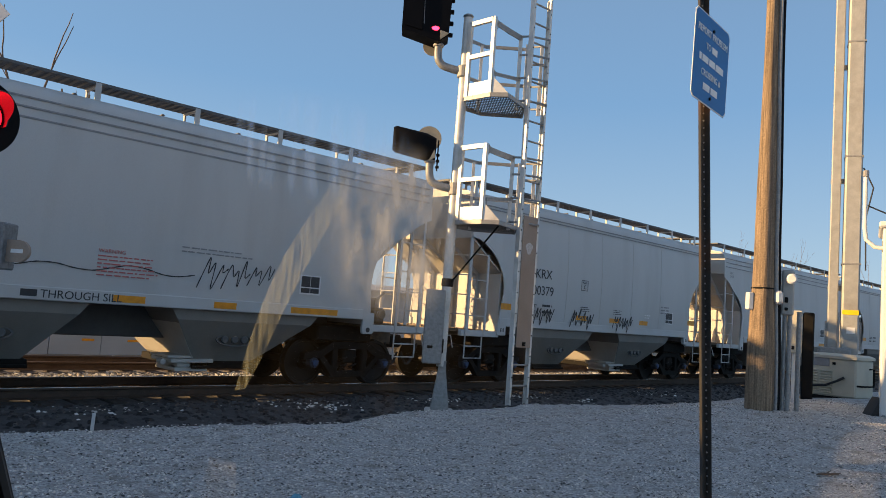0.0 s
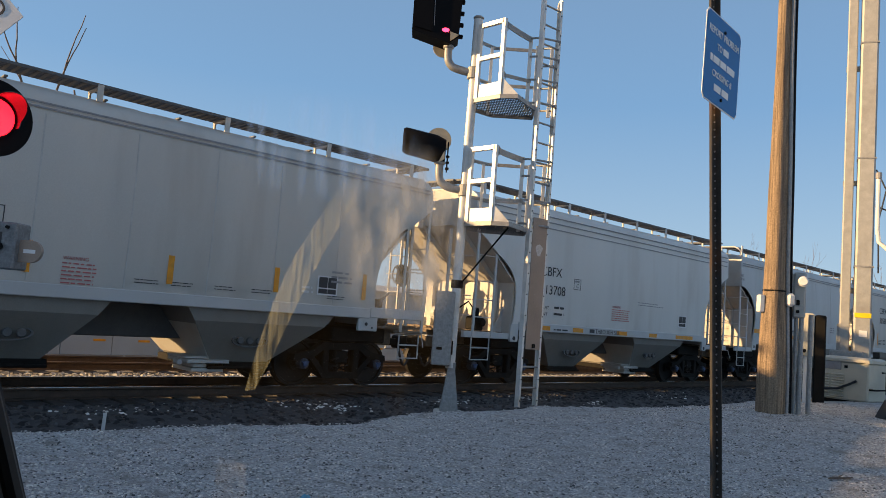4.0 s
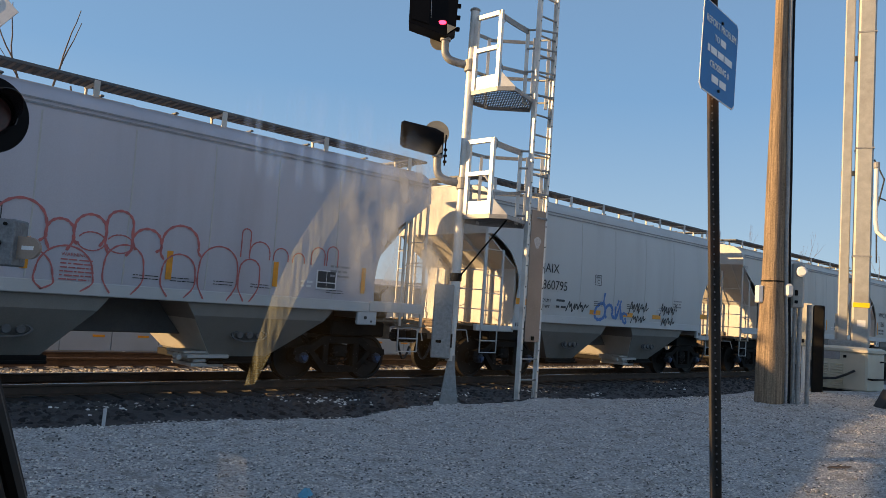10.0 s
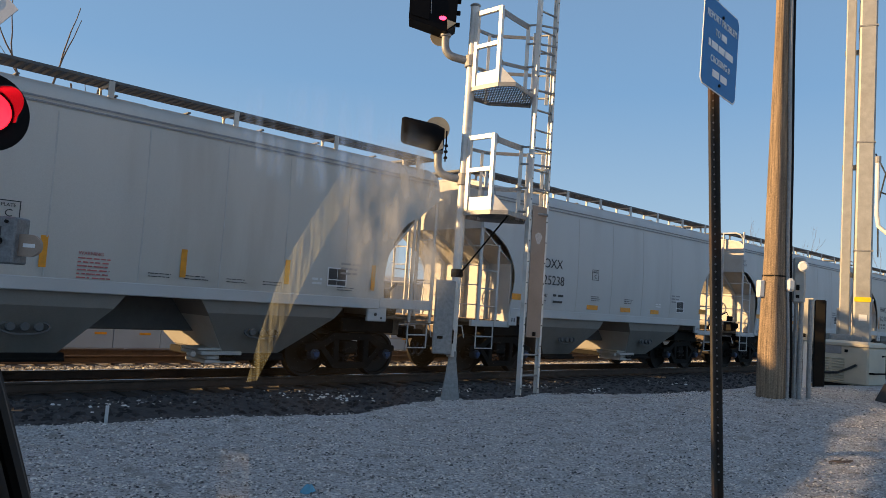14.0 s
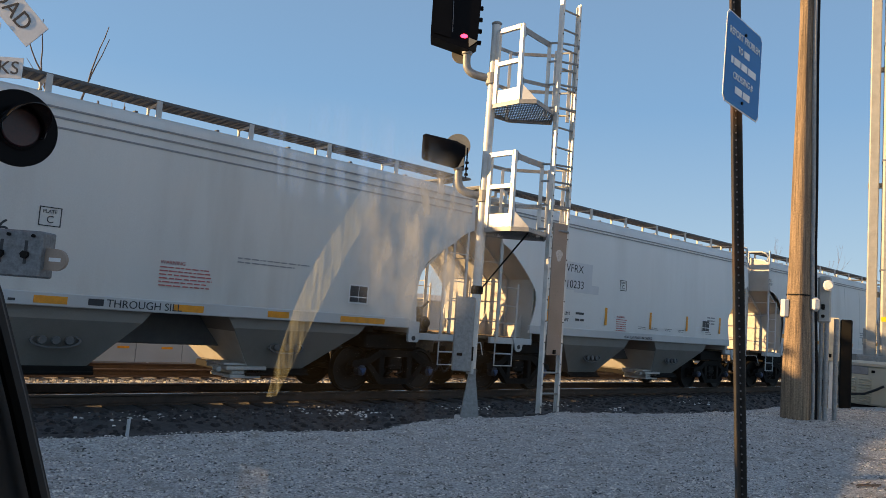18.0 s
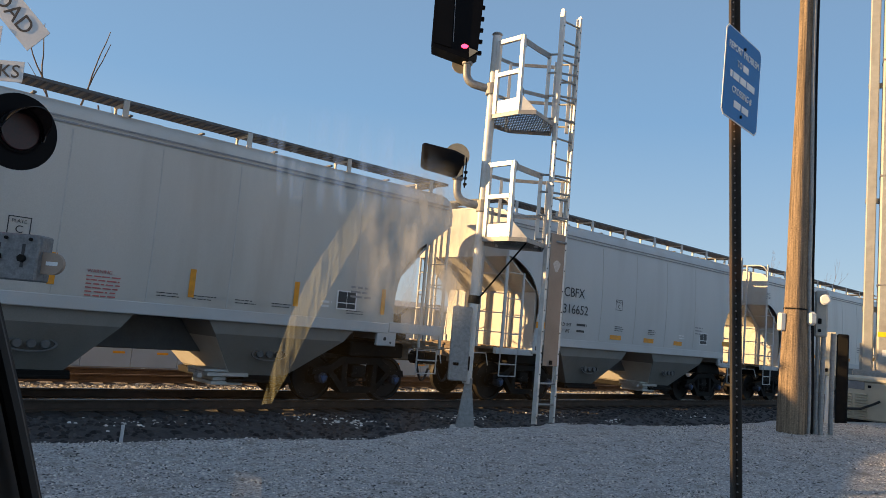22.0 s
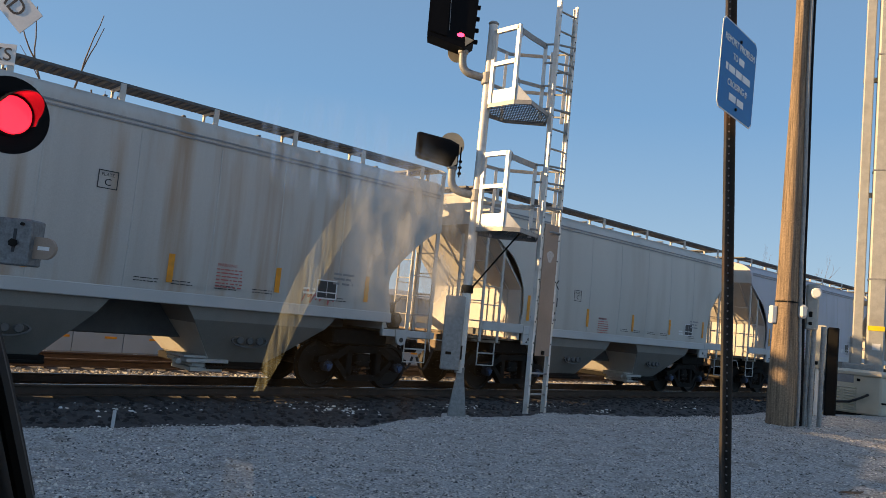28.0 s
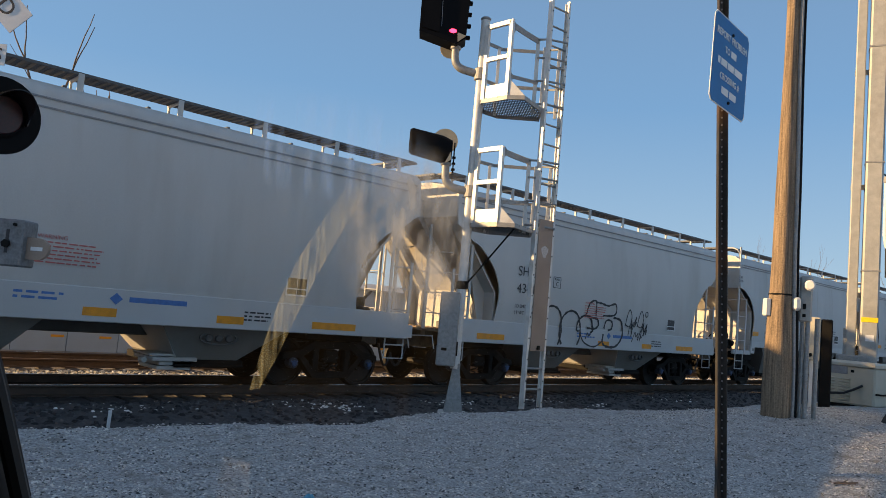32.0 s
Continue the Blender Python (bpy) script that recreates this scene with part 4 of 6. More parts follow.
def scrawl(rng, x, z, w, h, n, lean=0.25):
    """A quick hand-drawn tag: n letters of up and down strokes with loops."""
    pts = []
    for i in range(n * 4):
        u = i / (n * 4 - 1)
        zz = (0.0, 0.95, 0.35, 0.75)[i % 4] + rng.uniform(-0.18, 0.18)
        pts.append((x + w * u + lean * h * (zz - 0.5) + rng.uniform(-0.3, 0.3) * w / (n * 3), z + h * zz))
    return smooth(pts, 5)


def arch(x0, x1, z0, top, foot_l=0.0, foot_r=0.0):
    """Two legs joined by a round top."""
    r = (x1 - x0) / 2
    pts = [(x0 + foot_l, z0), (x0, z0 + 0.45 * (top - r - z0))]
    pts += [((x0 + x1) / 2 - r * math.cos(math.pi * i / 6), top - r + r * math.sin(math.pi * i / 6)) for i in range(7)]
    return smooth(pts + [(x1, z0 + 0.45 * (top - r - z0)), (x1 + foot_r, z0)], 4)


def graffiti(car, k, side, proud):
    rng = random.Random(100 + k)

    def skin(d=0.0):
        return lambda z: min(side(z), -proud if z < 1.62 else 0) - 0.004 - d

    def stroke(name, pts, w, paint, label, d=0.0):
        part(name, ribbon(pts, w, skin(d)), paint, car, label, pose(dx, 0, 0))

    dx = {7: -0.40, 24: 0.30, 31: 0.45, 14: 0.19}.get(k, 0.0)
    if k == 0:
        stroke("graffiti_line", smooth([(-4.2 + i * 0.27, 1.90 + 0.05 * math.sin(i * 1.35) + 0.03 * math.sin(i * 0.5)) for i in range(20)]), 0.018, BLACKP, "thin wandering black line")
        for x in (1.05, 1.5, 1.95):
            stroke("graffiti_tag", scrawl(rng, x, 1.78, 0.45, 0.45, 2), 0.017, BLACKP, "thin black scribble")
    if k == -1:
        for x in (-3.6, -1.8, 0.2):
            stroke("graffiti_tag", scrawl(rng, x, 1.50, 1.0, 0.45, 4), 0.032, BLACKP, "looped black tag")
    if k == 2:
        words("graffiti_tag", "DIRTS", 0.20, pose(-0.75, -1.596, 1.44, 90, -2, 0), BLACKP, car, "hand-painted black tag", 1.1)
    if k == 7:
        xs = [-0.58, -0.22, 0.10, 0.42, 0.82, 1.10, 1.36, 1.66, 2.02]
        for i, (x0, x1) in enumerate(zip(xs, xs[1:])):
            lift = 0.24 if i in (0, 1, 4, 5) else 0.0
            stroke("graffiti_letter", arch(x0, x1, 1.44 + lift, 2.38 + 0.04 * math.sin(i * 1.9), -0.05 if i % 3 else 0.06, 0.05), 0.020, BLACKP, "hollow arched letter outlined in black")
            if i % 2 == 0:
                stroke("graffiti_letter", smooth([(x0 + 0.03, 1.45), (x0 + 0.16, 1.62), (x0 + 0.22, 1.44)]), 0.018, BLACKP, "small arched foot in black")
        stroke("graffiti_letter", arch(2.16, 2.58, 1.78, 2.22, 0.1), 0.016, BLACKP, "hollow arched letter outlined in black")
        for x, w in ((-0.52, 0.24), (0.40, 0.7), (1.15, 0.3), (1.72, 0.18)):
            stroke("graffiti_tag", scrawl(rng, x, 1.50, w, 0.30, max(1, int(w * 4))), 0.016, BLACKP, "small black scribble")
    if k == 9:
        stroke("graffiti_letter", smooth([(-0.92, 1.98), (-1.12, 2.0), (-1.32, 1.85), (-1.34, 1.66), (-1.18, 1.56), (-0.95, 1.62), (-0.86, 1.80), (-0.93, 1.98)]), 0.085, BLUEP, "broad blue painted letter")
        stroke("graffiti_letter", arch(-0.86, -0.52, 1.62, 1.98, 0.06, 0.14), 0.085, BLUEP, "broad blue painted letter")
        stroke("graffiti_letter", smooth([(-0.38, 1.96), (-0.32, 1.62), (-0.16, 1.98), (-0.08, 1.62), (-0.02, 1.80)]), 0.08, BLUEP, "broad blue painted letter")
        stroke("graffiti_letter", smooth([(0.24, 1.74), (0.02, 1.78), (0.04, 1.56), (0.18, 1.52), (0.14, 1.66)]), 0.07, BLUEP, "broad blue painted letter")
        for x in (-0.30, -0.18):
            stroke("graffiti_tag", smooth([(x, 1.98), (x + 0.06, 2.14)]), 0.07, BLUEP, "broad blue drip")
        stroke("graffiti_tag", smooth([(-0.98, 2.0), (-0.94, 2.3)]), 0.07, BLUEP, "broad blue drip")
        for x in (0.35, 2.02):
            stroke("graffiti_tag", scrawl(rng, x, 1.80, 0.95, 0.35, 4), 0.034, BLACKP, "black scrawled tag")
            stroke("graffiti_tag", scrawl(rng, x + 0.1, 1.53, 0.75, 0.22, 3), 0.034, BLACKP, "black scrawled tag")
        stroke("graffiti_tag", scrawl(rng, -2.6, 1.75, 0.9, 0.22, 4), 0.036, BLACKP, "black scrawled tag")
    if k == 10:
        xs = [-3.1, -2.35, -1.66, -1.28, -0.82, -0.42, 0.05, 0.68]
        for i, (x0, x1) in enumerate(zip(xs, xs[1:])):
            stroke("graffiti_letter", arch(x0, x1, 2.15 - 0.1 * (i % 2), 2.62 + 0.13 * math.sin(i * 2.1), -0.08, 0.06), 0.038, REDP, "hollow letter outlined in faded red")
        for x0, x1, h in ((-3.2, -2.45, 2.0), (-2.3, -1.5, 2.05), (-1.75, -0.95, 2.12), (-0.80, -0.20, 2.22), (0.10, 0.66, 2.16), (0.72, 1.42, 2.36), (1.46, 1.85, 2.2)):
            stroke("graffiti_letter", arch(x0, x1, 1.46, h, 0.12, -0.16), 0.026, REDP, "lower letter curve in faded red")
        for x in (-1.02, -0.60):
            stroke("graffiti_letter", smooth([(x + 0.20 * math.cos(a), 2.22 + 0.14 * math.sin(a)) for a in [3.3 + i * 0.52 for i in range(12)]]), 0.02, REDP, "small round drawn eye")
        for x0, x1, h in ((1.45, 1.62, 2.72), (1.62, 2.02, 2.52), (2.1, 2.4, 2.45), (2.5, 2.75, 2.4), (2.9, 3.2, 2.55), (3.25, 3.5, 2.6)):
            stroke("graffiti_letter", arch(x0, x1, 2.22, h), 0.022, REDP, "small letter in faded red")
        stroke("graffiti_tag", scrawl(rng, -5.3, 3.0, 0.5, 0.8, 2), 0.035, BLACKP, "black scrawled tag")
    if k == 24:
        top = lambda x: 2.58 + 0.10 * math.sin(x * 3.1) - 0.12 * max(0, x - 0.3)
        part("graffiti_cloud", patch(-3.3, 2.1, lambda x: 1.62, lambda x: top(x) + 0.13 - 0.25 * abs(x + 0.6) / 2.7, skin()), PINK, car, "pink sprayed haze behind the letters", pose(dx, 0, 0))
        part("graffiti_cloud", patch(-3.3, 1.85, lambda x: 1.42, lambda x: 1.98 + 0.10 * math.sin(x * 5) - 0.12 * max(0, x), skin(0.003)), TEAL, car, "green sprayed base behind the letters", pose(dx, 0, 0))
        xs = [-3.15, -2.45, -2.1, -1.35, -0.62, 0.10, 0.72, 1.25]
        for i, x in enumerate(xs):
            w, h = 0.66, (0.72, 0.62, 0.95, 1.0, 1.02, 0.92, 0.82, 0.6)[i]
            z0 = 1.62 + 0.04 * (i % 2)
            edge = lambda u: 0.5 + 0.5 * math.sqrt(max(0.0, 1 - (2 * u - 1) ** 2))
            part("graffiti_shade", patch(x + 0.10, x + w * 0.9, lambda v: z0 + 0.35, lambda v: z0 + h * 0.55 + h * 0.50 * edge((v - x) / w) - 0.05, skin(0.005), 12, 4), MINT if i % 2 == 0 else SKYP, car, "light blue sprayed shade", pose(dx, 0, 0))
            part("graffiti_letter", patch(x, x + w, lambda v: z0 + 0.10 * math.sin((v - x) * 9 + i), lambda v: z0 + h * 0.30 + h * 0.62 * edge((v - x) / w), skin(0.007), 14, 4), CREAM, car, "cream filled letter", pose(dx, 0, 0))
            part("graffiti_letter", patch(x + 0.22, x + 0.44, lambda v: z0 + 0.22, lambda v: z0 + 0.22 + 0.22 * edge((v - x - 0.22) / 0.22), skin(0.009), 8, 2), TEAL if i % 2 else SKYP, car, "sprayed hollow of a letter", pose(dx, 0, 0))
            stroke("graffiti_line", [(x + 0.02 + (w - 0.06) * j / 12, z0 + h * 0.30 + h * 0.64 * edge(j / 12)) for j in range(13)], 0.055, BLUESP, "blue letter outline", 0.010)
        for ph in (0.0, math.pi):
            stroke("graffiti_line", [(-3.0 + 5.0 * j / 70, 2.0 + 0.02 * math.sin(j) + 0.26 * (2 / math.pi) * math.asin(math.sin(j / 70 * 31 + ph))) for j in range(71)], 0.020, BLACKP, "black crossing zigzag line", 0.014)
        stroke("graffiti_tag", scrawl(rng, -0.25, 1.5, 0.4, 0.3, 2), 0.02, BLACKP, "black scrawled mark", 0.014)
        for j in range(3):
            stroke("graffiti_tag", scrawl(rng, 2.55 + 0.1 * j, 2.1 - 0.2 * j, 0.75, 0.15, 4), 0.014, BLUEP, "small blue scrawled line")
        stroke("graffiti_tag", scrawl(rng, -3.9, 1.65, 0.5, 0.35, 3), 0.025, BLACKP, "black scrawled tag")
    if k == 28:
        stroke("graffiti_tag", scrawl(rng, -4.2, 1.42, 0.7, 0.18, 4), 0.02, BLACKP, "small black scrawl")
        stroke("graffiti_tag", scrawl(rng, 2.75, 1.65, 0.7, 0.22, 4), 0.02, REDP, "faint red tag")
    if k == 31:
        for x0, x1, z0, z1 in ((-3.4, -2.55, 1.10, 2.05), (-2.6, -1.75, 1.12, 1.98), (-1.9, -1.2, 1.47, 1.9)):
            stroke("graffiti_letter", arch(x0, x1, z0, z1, 0.1, -0.1), 0.055, BLACKP, "hollow letter outlined in heavy black")
        stroke("graffiti_letter", smooth([(-1.55, 1.9), (-1.45, 2.22), (-1.18, 2.30), (-1.12, 1.92)]), 0.05, BLACKP, "heavy black letter stroke")
        stroke("graffiti_letter", smooth([(-1.18, 2.28), (-0.9, 2.26), (-0.6, 2.22), (-0.26, 2.28), (-0.24, 2.0), (-0.8, 1.94)]), 0.05, BLACKP, "heavy black letter stroke")
        stroke("graffiti_letter", smooth([(-1.4, 1.86), (-1.05, 1.84), (-0.95, 1.68), (-1.1, 1.58), (-1.45, 1.58)]), 0.055, BLACKP, "heavy black letter stroke")
        stroke("graffiti_letter", smooth([(-0.30, 1.92), (0.05, 1.86), (0.2, 1.62), (0.16, 1.36), (-0.1, 1.14), (-0.5, 1.12), (-0.72, 1.22), (-0.70, 1.45)]), 0.06, BLACKP, "heavy black rounded letter")
        stroke("graffiti_letter", smooth([(-0.68, 1.6), (-0.6, 1.82), (-0.35, 1.80), (-0.32, 1.62), (-0.5, 1.56)]), 0.05, BLACKP, "heavy black letter stroke")
        stroke("graffiti_letter", smooth([(-1.75, 1.45), (-1.55, 1.2), (-1.1, 1.1), (-0.75, 1.25)]), 0.04, BLACKP, "heavy black letter stroke")
        for x in (0.32, 0.92):
            stroke("graffiti_tag", smooth([(x, 1.72), (x + 0.05, 2.02), (x + 0.15, 2.18), (x + 0.28, 1.98), (x + 0.22, 1.72), (x, 1.76)]), 0.028, BLACKP, "black scrawled crown letter")
        for x, z, w, h in ((0.55, 1.5, 0.3, 0.5), (0.75, 1.32, 0.5, 0.3), (1.15, 1.4, 0.3, 0.5)):
            stroke("graffiti_tag", scrawl(rng, x, z, w, h, 2), 0.028, BLACKP, "black scrawled letter")
        stroke("graffiti_tag", smooth([(1.34 + 0.07 * math.cos(a), 2.1 + 0.07 * math.sin(a)) for a in [i * 0.63 for i in range(11)]]), 0.026, BLACKP, "small black ring")
        stroke("graffiti_tag", scrawl(rng, -1.5, 1.3, 0.2, 0.16, 1), 0.03, BLACKP, "small black scrawl")


MINT = mat("spray_mint", (0.30, 0.52, 0.50), 0.6, var=0.12, scale=4, bump=0)
BLUESP = mat("spray_deep_blue", (0.10, 0.26, 0.50), 0.6, var=0.12, scale=5, bump=0)
PINK = mat("spray_pink", (0.62, 0.36, 0.42), 0.6, var=0.12, scale=4, bump=0)
TEAL = mat("spray_green", (0.10, 0.30, 0.20), 0.6, var=0.2, scale=4, bump=0)
CREAM = mat("spray_cream", (0.66, 0.64, 0.50), 0.6, var=0.1, scale=4, bump=0)
SKYP = mat("spray_blue", (0.22, 0.45, 0.62), 0.6, var=0.12, scale=5, bump=0)
STICK = mat("patch_white_paint", (0.60, 0.60, 0.61), 0.5, var=0.04, scale=4, bump=0)


def stencils(car, k, kind, mark, number):
    rng = random.Random(500 + k)
    bulge = BULGE[kind]
    side = lambda z: -(side_y(z, bulge) + 0.006)
    put = lambda x, z, dy=0.0: pose(x, side(z) - dy, z)
    flat = lambda z, dy=0.0: pose(0, side(z) - dy, 0)
    big = lambda body, x, z, s, q=1.0, label="black stencilled letters": words("lettering", body, s, pose(x, side(z + 0.12) - 0.004, z, 90, 0, 0), BLACKP, car, label, q)
    x0 = {"sill": -3.84, "plate": -3.68, "ribbed": -4.18, "post": -4.12, "rusty": -4.12, "rounded": -3.95}[kind]
    z1, z2 = {"sill": (2.76, 2.30), "plate": (2.66, 2.24), "ribbed": (2.58, 2.14), "post": (2.58, 2.14), "rusty": (2.72, 2.32), "rounded": (2.68, 2.27)}[kind]
    back = {23: 0.2, 8: 0.12}.get(k, 0.0)
    x0 -= back
    s = 0.33
    if k == 1:
        z1, z2, s = 3.27, 2.80, 0.40
    if k == 17:
        part("white_patch", Mesh().box(-3.95, -2.6, -0.001, 0.001, 2.55, 3.25), STICK, car, "white repainted patch", flat(2.7))
        part("white_patch", Mesh().box(-3.3, -2.3, -0.001, 0.001, 2.50, 2.72), STICK, car, "white repainted patch", flat(2.7, 0.003))
        x0, z1, z2 = -3.8, 3.0, 2.6
        s = 0.28
    if k == 24:
        part("white_patch", Mesh().box(-4.4, -3.2, -0.001, 0.001, 3.42, 3.76), STICK, car, "white number sticker", flat(2.9))
        part("white_patch", Mesh().box(-4.4, -2.65, -0.001, 0.001, 2.86, 3.24), STICK, car, "white number sticker", flat(2.9))
        x0, z1, z2, s = -4.25, 3.48, 2.93, 0.30
    if k in (25, 28):
        part("white_patch", Mesh().box(x0 - 0.1, x0 + 1.25, -0.001, 0.001, z2 - 0.1, z1 + 0.42), STICK, car, "white repainted patch", flat(2.7))
    if k == 28:
        part("white_patch", Mesh().box(x0 + 0.1, x0 + 1.05, -0.001, 0.001, 3.35, 3.62), STICK, car, "pale repainted patch", flat(3.0))
    if mark:
        big(mark, x0, z1, s, 1.05)
        big(number, x0, z2, s, 1.05)
        top = words("lettering", mark + "\n" + number, 0.13, pose(-5.85, side(3.95) - 0.02, 3.72, 90, 0, 0), FAINT, car, "small black stencilled letters", 0.8)
    # load limits and small print
    loads = ("LD LMT  232000", "LT   WT   54000") if kind == "ribbed" and mark == "HWCX" else ("LD LMT", "LT WT")
    words("lettering", loads[0], 0.12, pose(x0, side(1.9) - 0.004, 1.92, 90, 0, 0), BLACKP, car)
    words("lettering", loads[1], 0.12, pose(x0, side(1.8) - 0.004, 1.76, 90, 0, 0), BLACKP, car)
    if len(loads[0]) < 8:
        part("small_print", bars(2, 0.42, 0.07, 0.09, rng), BLACKP, car, "", put(x0 + 0.62, 2.01))
    # clearance plate mark
    px, pz = {"sill": (-2.46, 2.50), "plate": (-1.44, 2.48), "ribbed": (-2.55, 2.36), "post": (-2.55, 2.36), "rusty": (-1.9, 2.5), "rounded": (-2.6, 2.5)}[kind]
    if k == 17:
        px, pz = -1.35, 2.7
    if k == 24:
        px, pz = -1.03, 2.99
    if k == 28:
        px, pz = -1.08, 3.04
    k2 = Mesh()
    for a in ((0, 0.3, 0, 0.014), (0, 0.3, 0.266, 0.28), (0, 0.014, 0, 0.28), (0.286, 0.3, 0, 0.28)):
        k2.box(a[0], a[1], -0.0015, 0.0015, a[2], a[3])
    part("plate_frame", k2, BLACKP, car, "", put(px, pz))
    words("lettering", "C", 0.15, pose(px + 0.10, side(pz) - 0.004, pz + 0.05, 90, 0, 0), BLACKP, car)
    words("lettering", "PLATE", 0.07, pose(px + 0.045, side(pz) - 0.004, pz + 0.19, 90, 0, 0), BLACKP, car)
    # warnings and notes
    wx, wz = {"sill": (-0.65, 2.14), "plate": (None, 0), "ribbed": (-1.42, 1.97), "post": (-1.42, 1.97), "rusty": (1.0, 2.1), "rounded": (-1.2, 2.2)}[kind]
    if wx is not None:
        w = 0.95 if kind in ("sill", "rounded") else 0.5
        words("lettering", "WARNING", 0.085 if w > 0.6 else 0.075, pose(wx, side(wz) - 0.004, wz, 90, 0, 0), REDP, car, "faded red stencilled warning", 1.0)
        part("warning_print", bars(6, w, 0.026, 0.032, rng, 0.15), REDP, car, "faded red small print", put(wx, wz - 0.04))
    if kind == "sill":
        part("small_print", bars(2, 1.55, 0.028, 0.04, rng, 0.3), FAINT, car, "", put(0.66, 2.38))
        words("lettering", "THROUGH SILL", 0.17, pose(-1.40, -1.606, 1.40, 90, 0, 0), BLACKP, car, "black letters on the white sill")
        part("maker_mark", Mesh().box(-1.66, -1.44, -0.0015, 0.0015, 1.41, 1.51), BLACKP, car, "black maker's mark", pose(0, -1.604, 0))
        for a, b in ((-4.3, -3.35), (-2.4, -1.95), (-0.36, 0.14), (1.32, 1.74), (2.85, 3.9)):
            part("reflector", Mesh().box(a, b, -0.0015, 0.0015, 1.40, 1.51), YELLOW, car, "yellow reflective strip", pose(0, -1.604, 0))
        part("small_print", bars(1, 0.75, 0.045, 0.03, rng), BLACKP, car, "", pose(-3.2, -1.604, 1.45))
    elif kind == "plate":
        for x, w in ((-4.62, 0.46), (-1.58, 0.5), (0.02, 0.5), (1.60, 0.46), (4.5, 0.46)):
            z = 1.86 if abs(x) > 4 else 1.75
            part("reflector", Mesh().box(x, x + w, -0.0015, 0.0015, z - 0.06, z + (0.09 if abs(x) > 4 else 0.06)), YELLOW, car, "yellow reflective strip", flat(z))
        for x in (-1.42, 0.18):
            part("small_print", bars(3, 0.45, 0.022, 0.03, rng), BLACKP, car, "", put(x, 2.05))
        for x in (-3.65, -2.07, -0.49, 1.09, 2.70):
            part("panel_seam", SEAMS[kind], SEAM, car, "", pose(x, 0, 0))
        part("small_print", bars(2, 0.34, 0.04, 0.03, rng), WHITEP, car, "", put(1.85, 2.0))
        part("small_print", bars(3, 0.5, 0.05, 0.04, rng), FAINT, car, "", put(2.75, 2.3))
    elif kind in ("ribbed", "post", "rusty"):
        for x, z, h in ((-4.33 - back, 1.73, 0.95 if k != 24 else 0.6), (-1.95, 1.74, 0.46), (0.16, 1.74, 0.46), (2.12, 1.76, 0.44), (4.1, 1.76, 0.5)):
            part("reflector", Mesh().box(x, x + 0.10, -0.0015, 0.0015, z, z + h), YELLOW, car, "upright yellow reflective strip", flat(z + 0.25, 0.004))
        for x in (-0.35, 0.25, 1.0, 1.7, 3.3):
            part("small_print", bars(2, 0.42, 0.018, 0.03, rng), BLACKP, car, "", put(x, 1.78))
        part("small_print", bars(2, 0.28, 0.05, 0.03, rng), WHITEP, car, "", put(2.72, 1.92))
        part("small_print", bars(3, 0.5, 0.05, 0.04, rng), FAINT, car, "", put(3.35, 2.25))
        if k in (1, 17):
            words("lettering", "VENT CAR WHEN UNLOADING", 0.10, pose(-1.0, -1.592, 1.44, 90, 0, 0), BLACKP, car, "small black letters on the sill", 0.95)
        for x in () if k in (1, 17) else (-3.22, -1.87, -0.50, 0.86, 2.10, 3.45):
            part("panel_seam", SEAMS[kind], SEAM, car, "", pose(x, 0, 0))
    else:
        for a, b in ((-5.12, -4.20), (-0.45, 0.05), (1.70, 2.20), (3.6, 4.6)):
            part("reflector", Mesh().box(a, b, -0.0015, 0.0015, 1.13, 1.26), YELLOW, car, "yellow reflective strip", pose(0, -1.604, 0))
        part("maker_mark", Mesh().box(0.22, 1.15, -0.0015, 0.0015, 1.37, 1.45), BLUEP, car, "blue maker's mark on the sill", pose(0, -1.604, 0))
        part("maker_badge", Mesh().prism([(-0.1, 1.41), (0, 1.50), (0.1, 1.41), (0, 1.32)], "y", -0.0015, 0.0015), BLUEP, car, "blue diamond maker's badge", pose(0.02, -1.604, 0))
        part("small_print", bars(2, 0.8, 0.045, 0.03, rng), BLUEP, car, "", pose(-1.4, -1.604, 1.44))
        part("small_print", bars(3, 0.55, 0.035, 0.03, rng), BLACKP, car, "", pose(2.2, -1.604, 1.36))
    # consolidated stencil and tack boards
    cx, cz = {"sill": (3.0, 1.78), "plate": (3.05, 1.80), "ribbed": (3.05, 1.80), "post": (3.05, 1.80), "rusty": (3.0, 1.75), "rounded": (2.95, 1.72)}[kind]
    if k not in (2, 9, 18) or kind == "sill":
        b = part("stencil_board", Mesh().box(cx, cx + 0.46, -0.002, 0.002, cz - 0.02, cz + 0.34), WHITEP, car, "white framed stencil board", flat(cz + 0.15, 0.004))
        for i in range(4):
            part("stencil_field", Mesh().box(cx + 0.03 + 0.205 * (i % 2), cx + 0.225 + 0.205 * (i % 2), -0.0035, -0.002, cz + 0.01 + 0.11 * (i // 2), cz + 0.10 + 0.11 * (i // 2) + 0.11 * (i // 2)), BLACKP, b)
    graffiti(car, k, side, 1.606 if kind == "rounded" else 1.603 if kind == "sill" else 1.590)


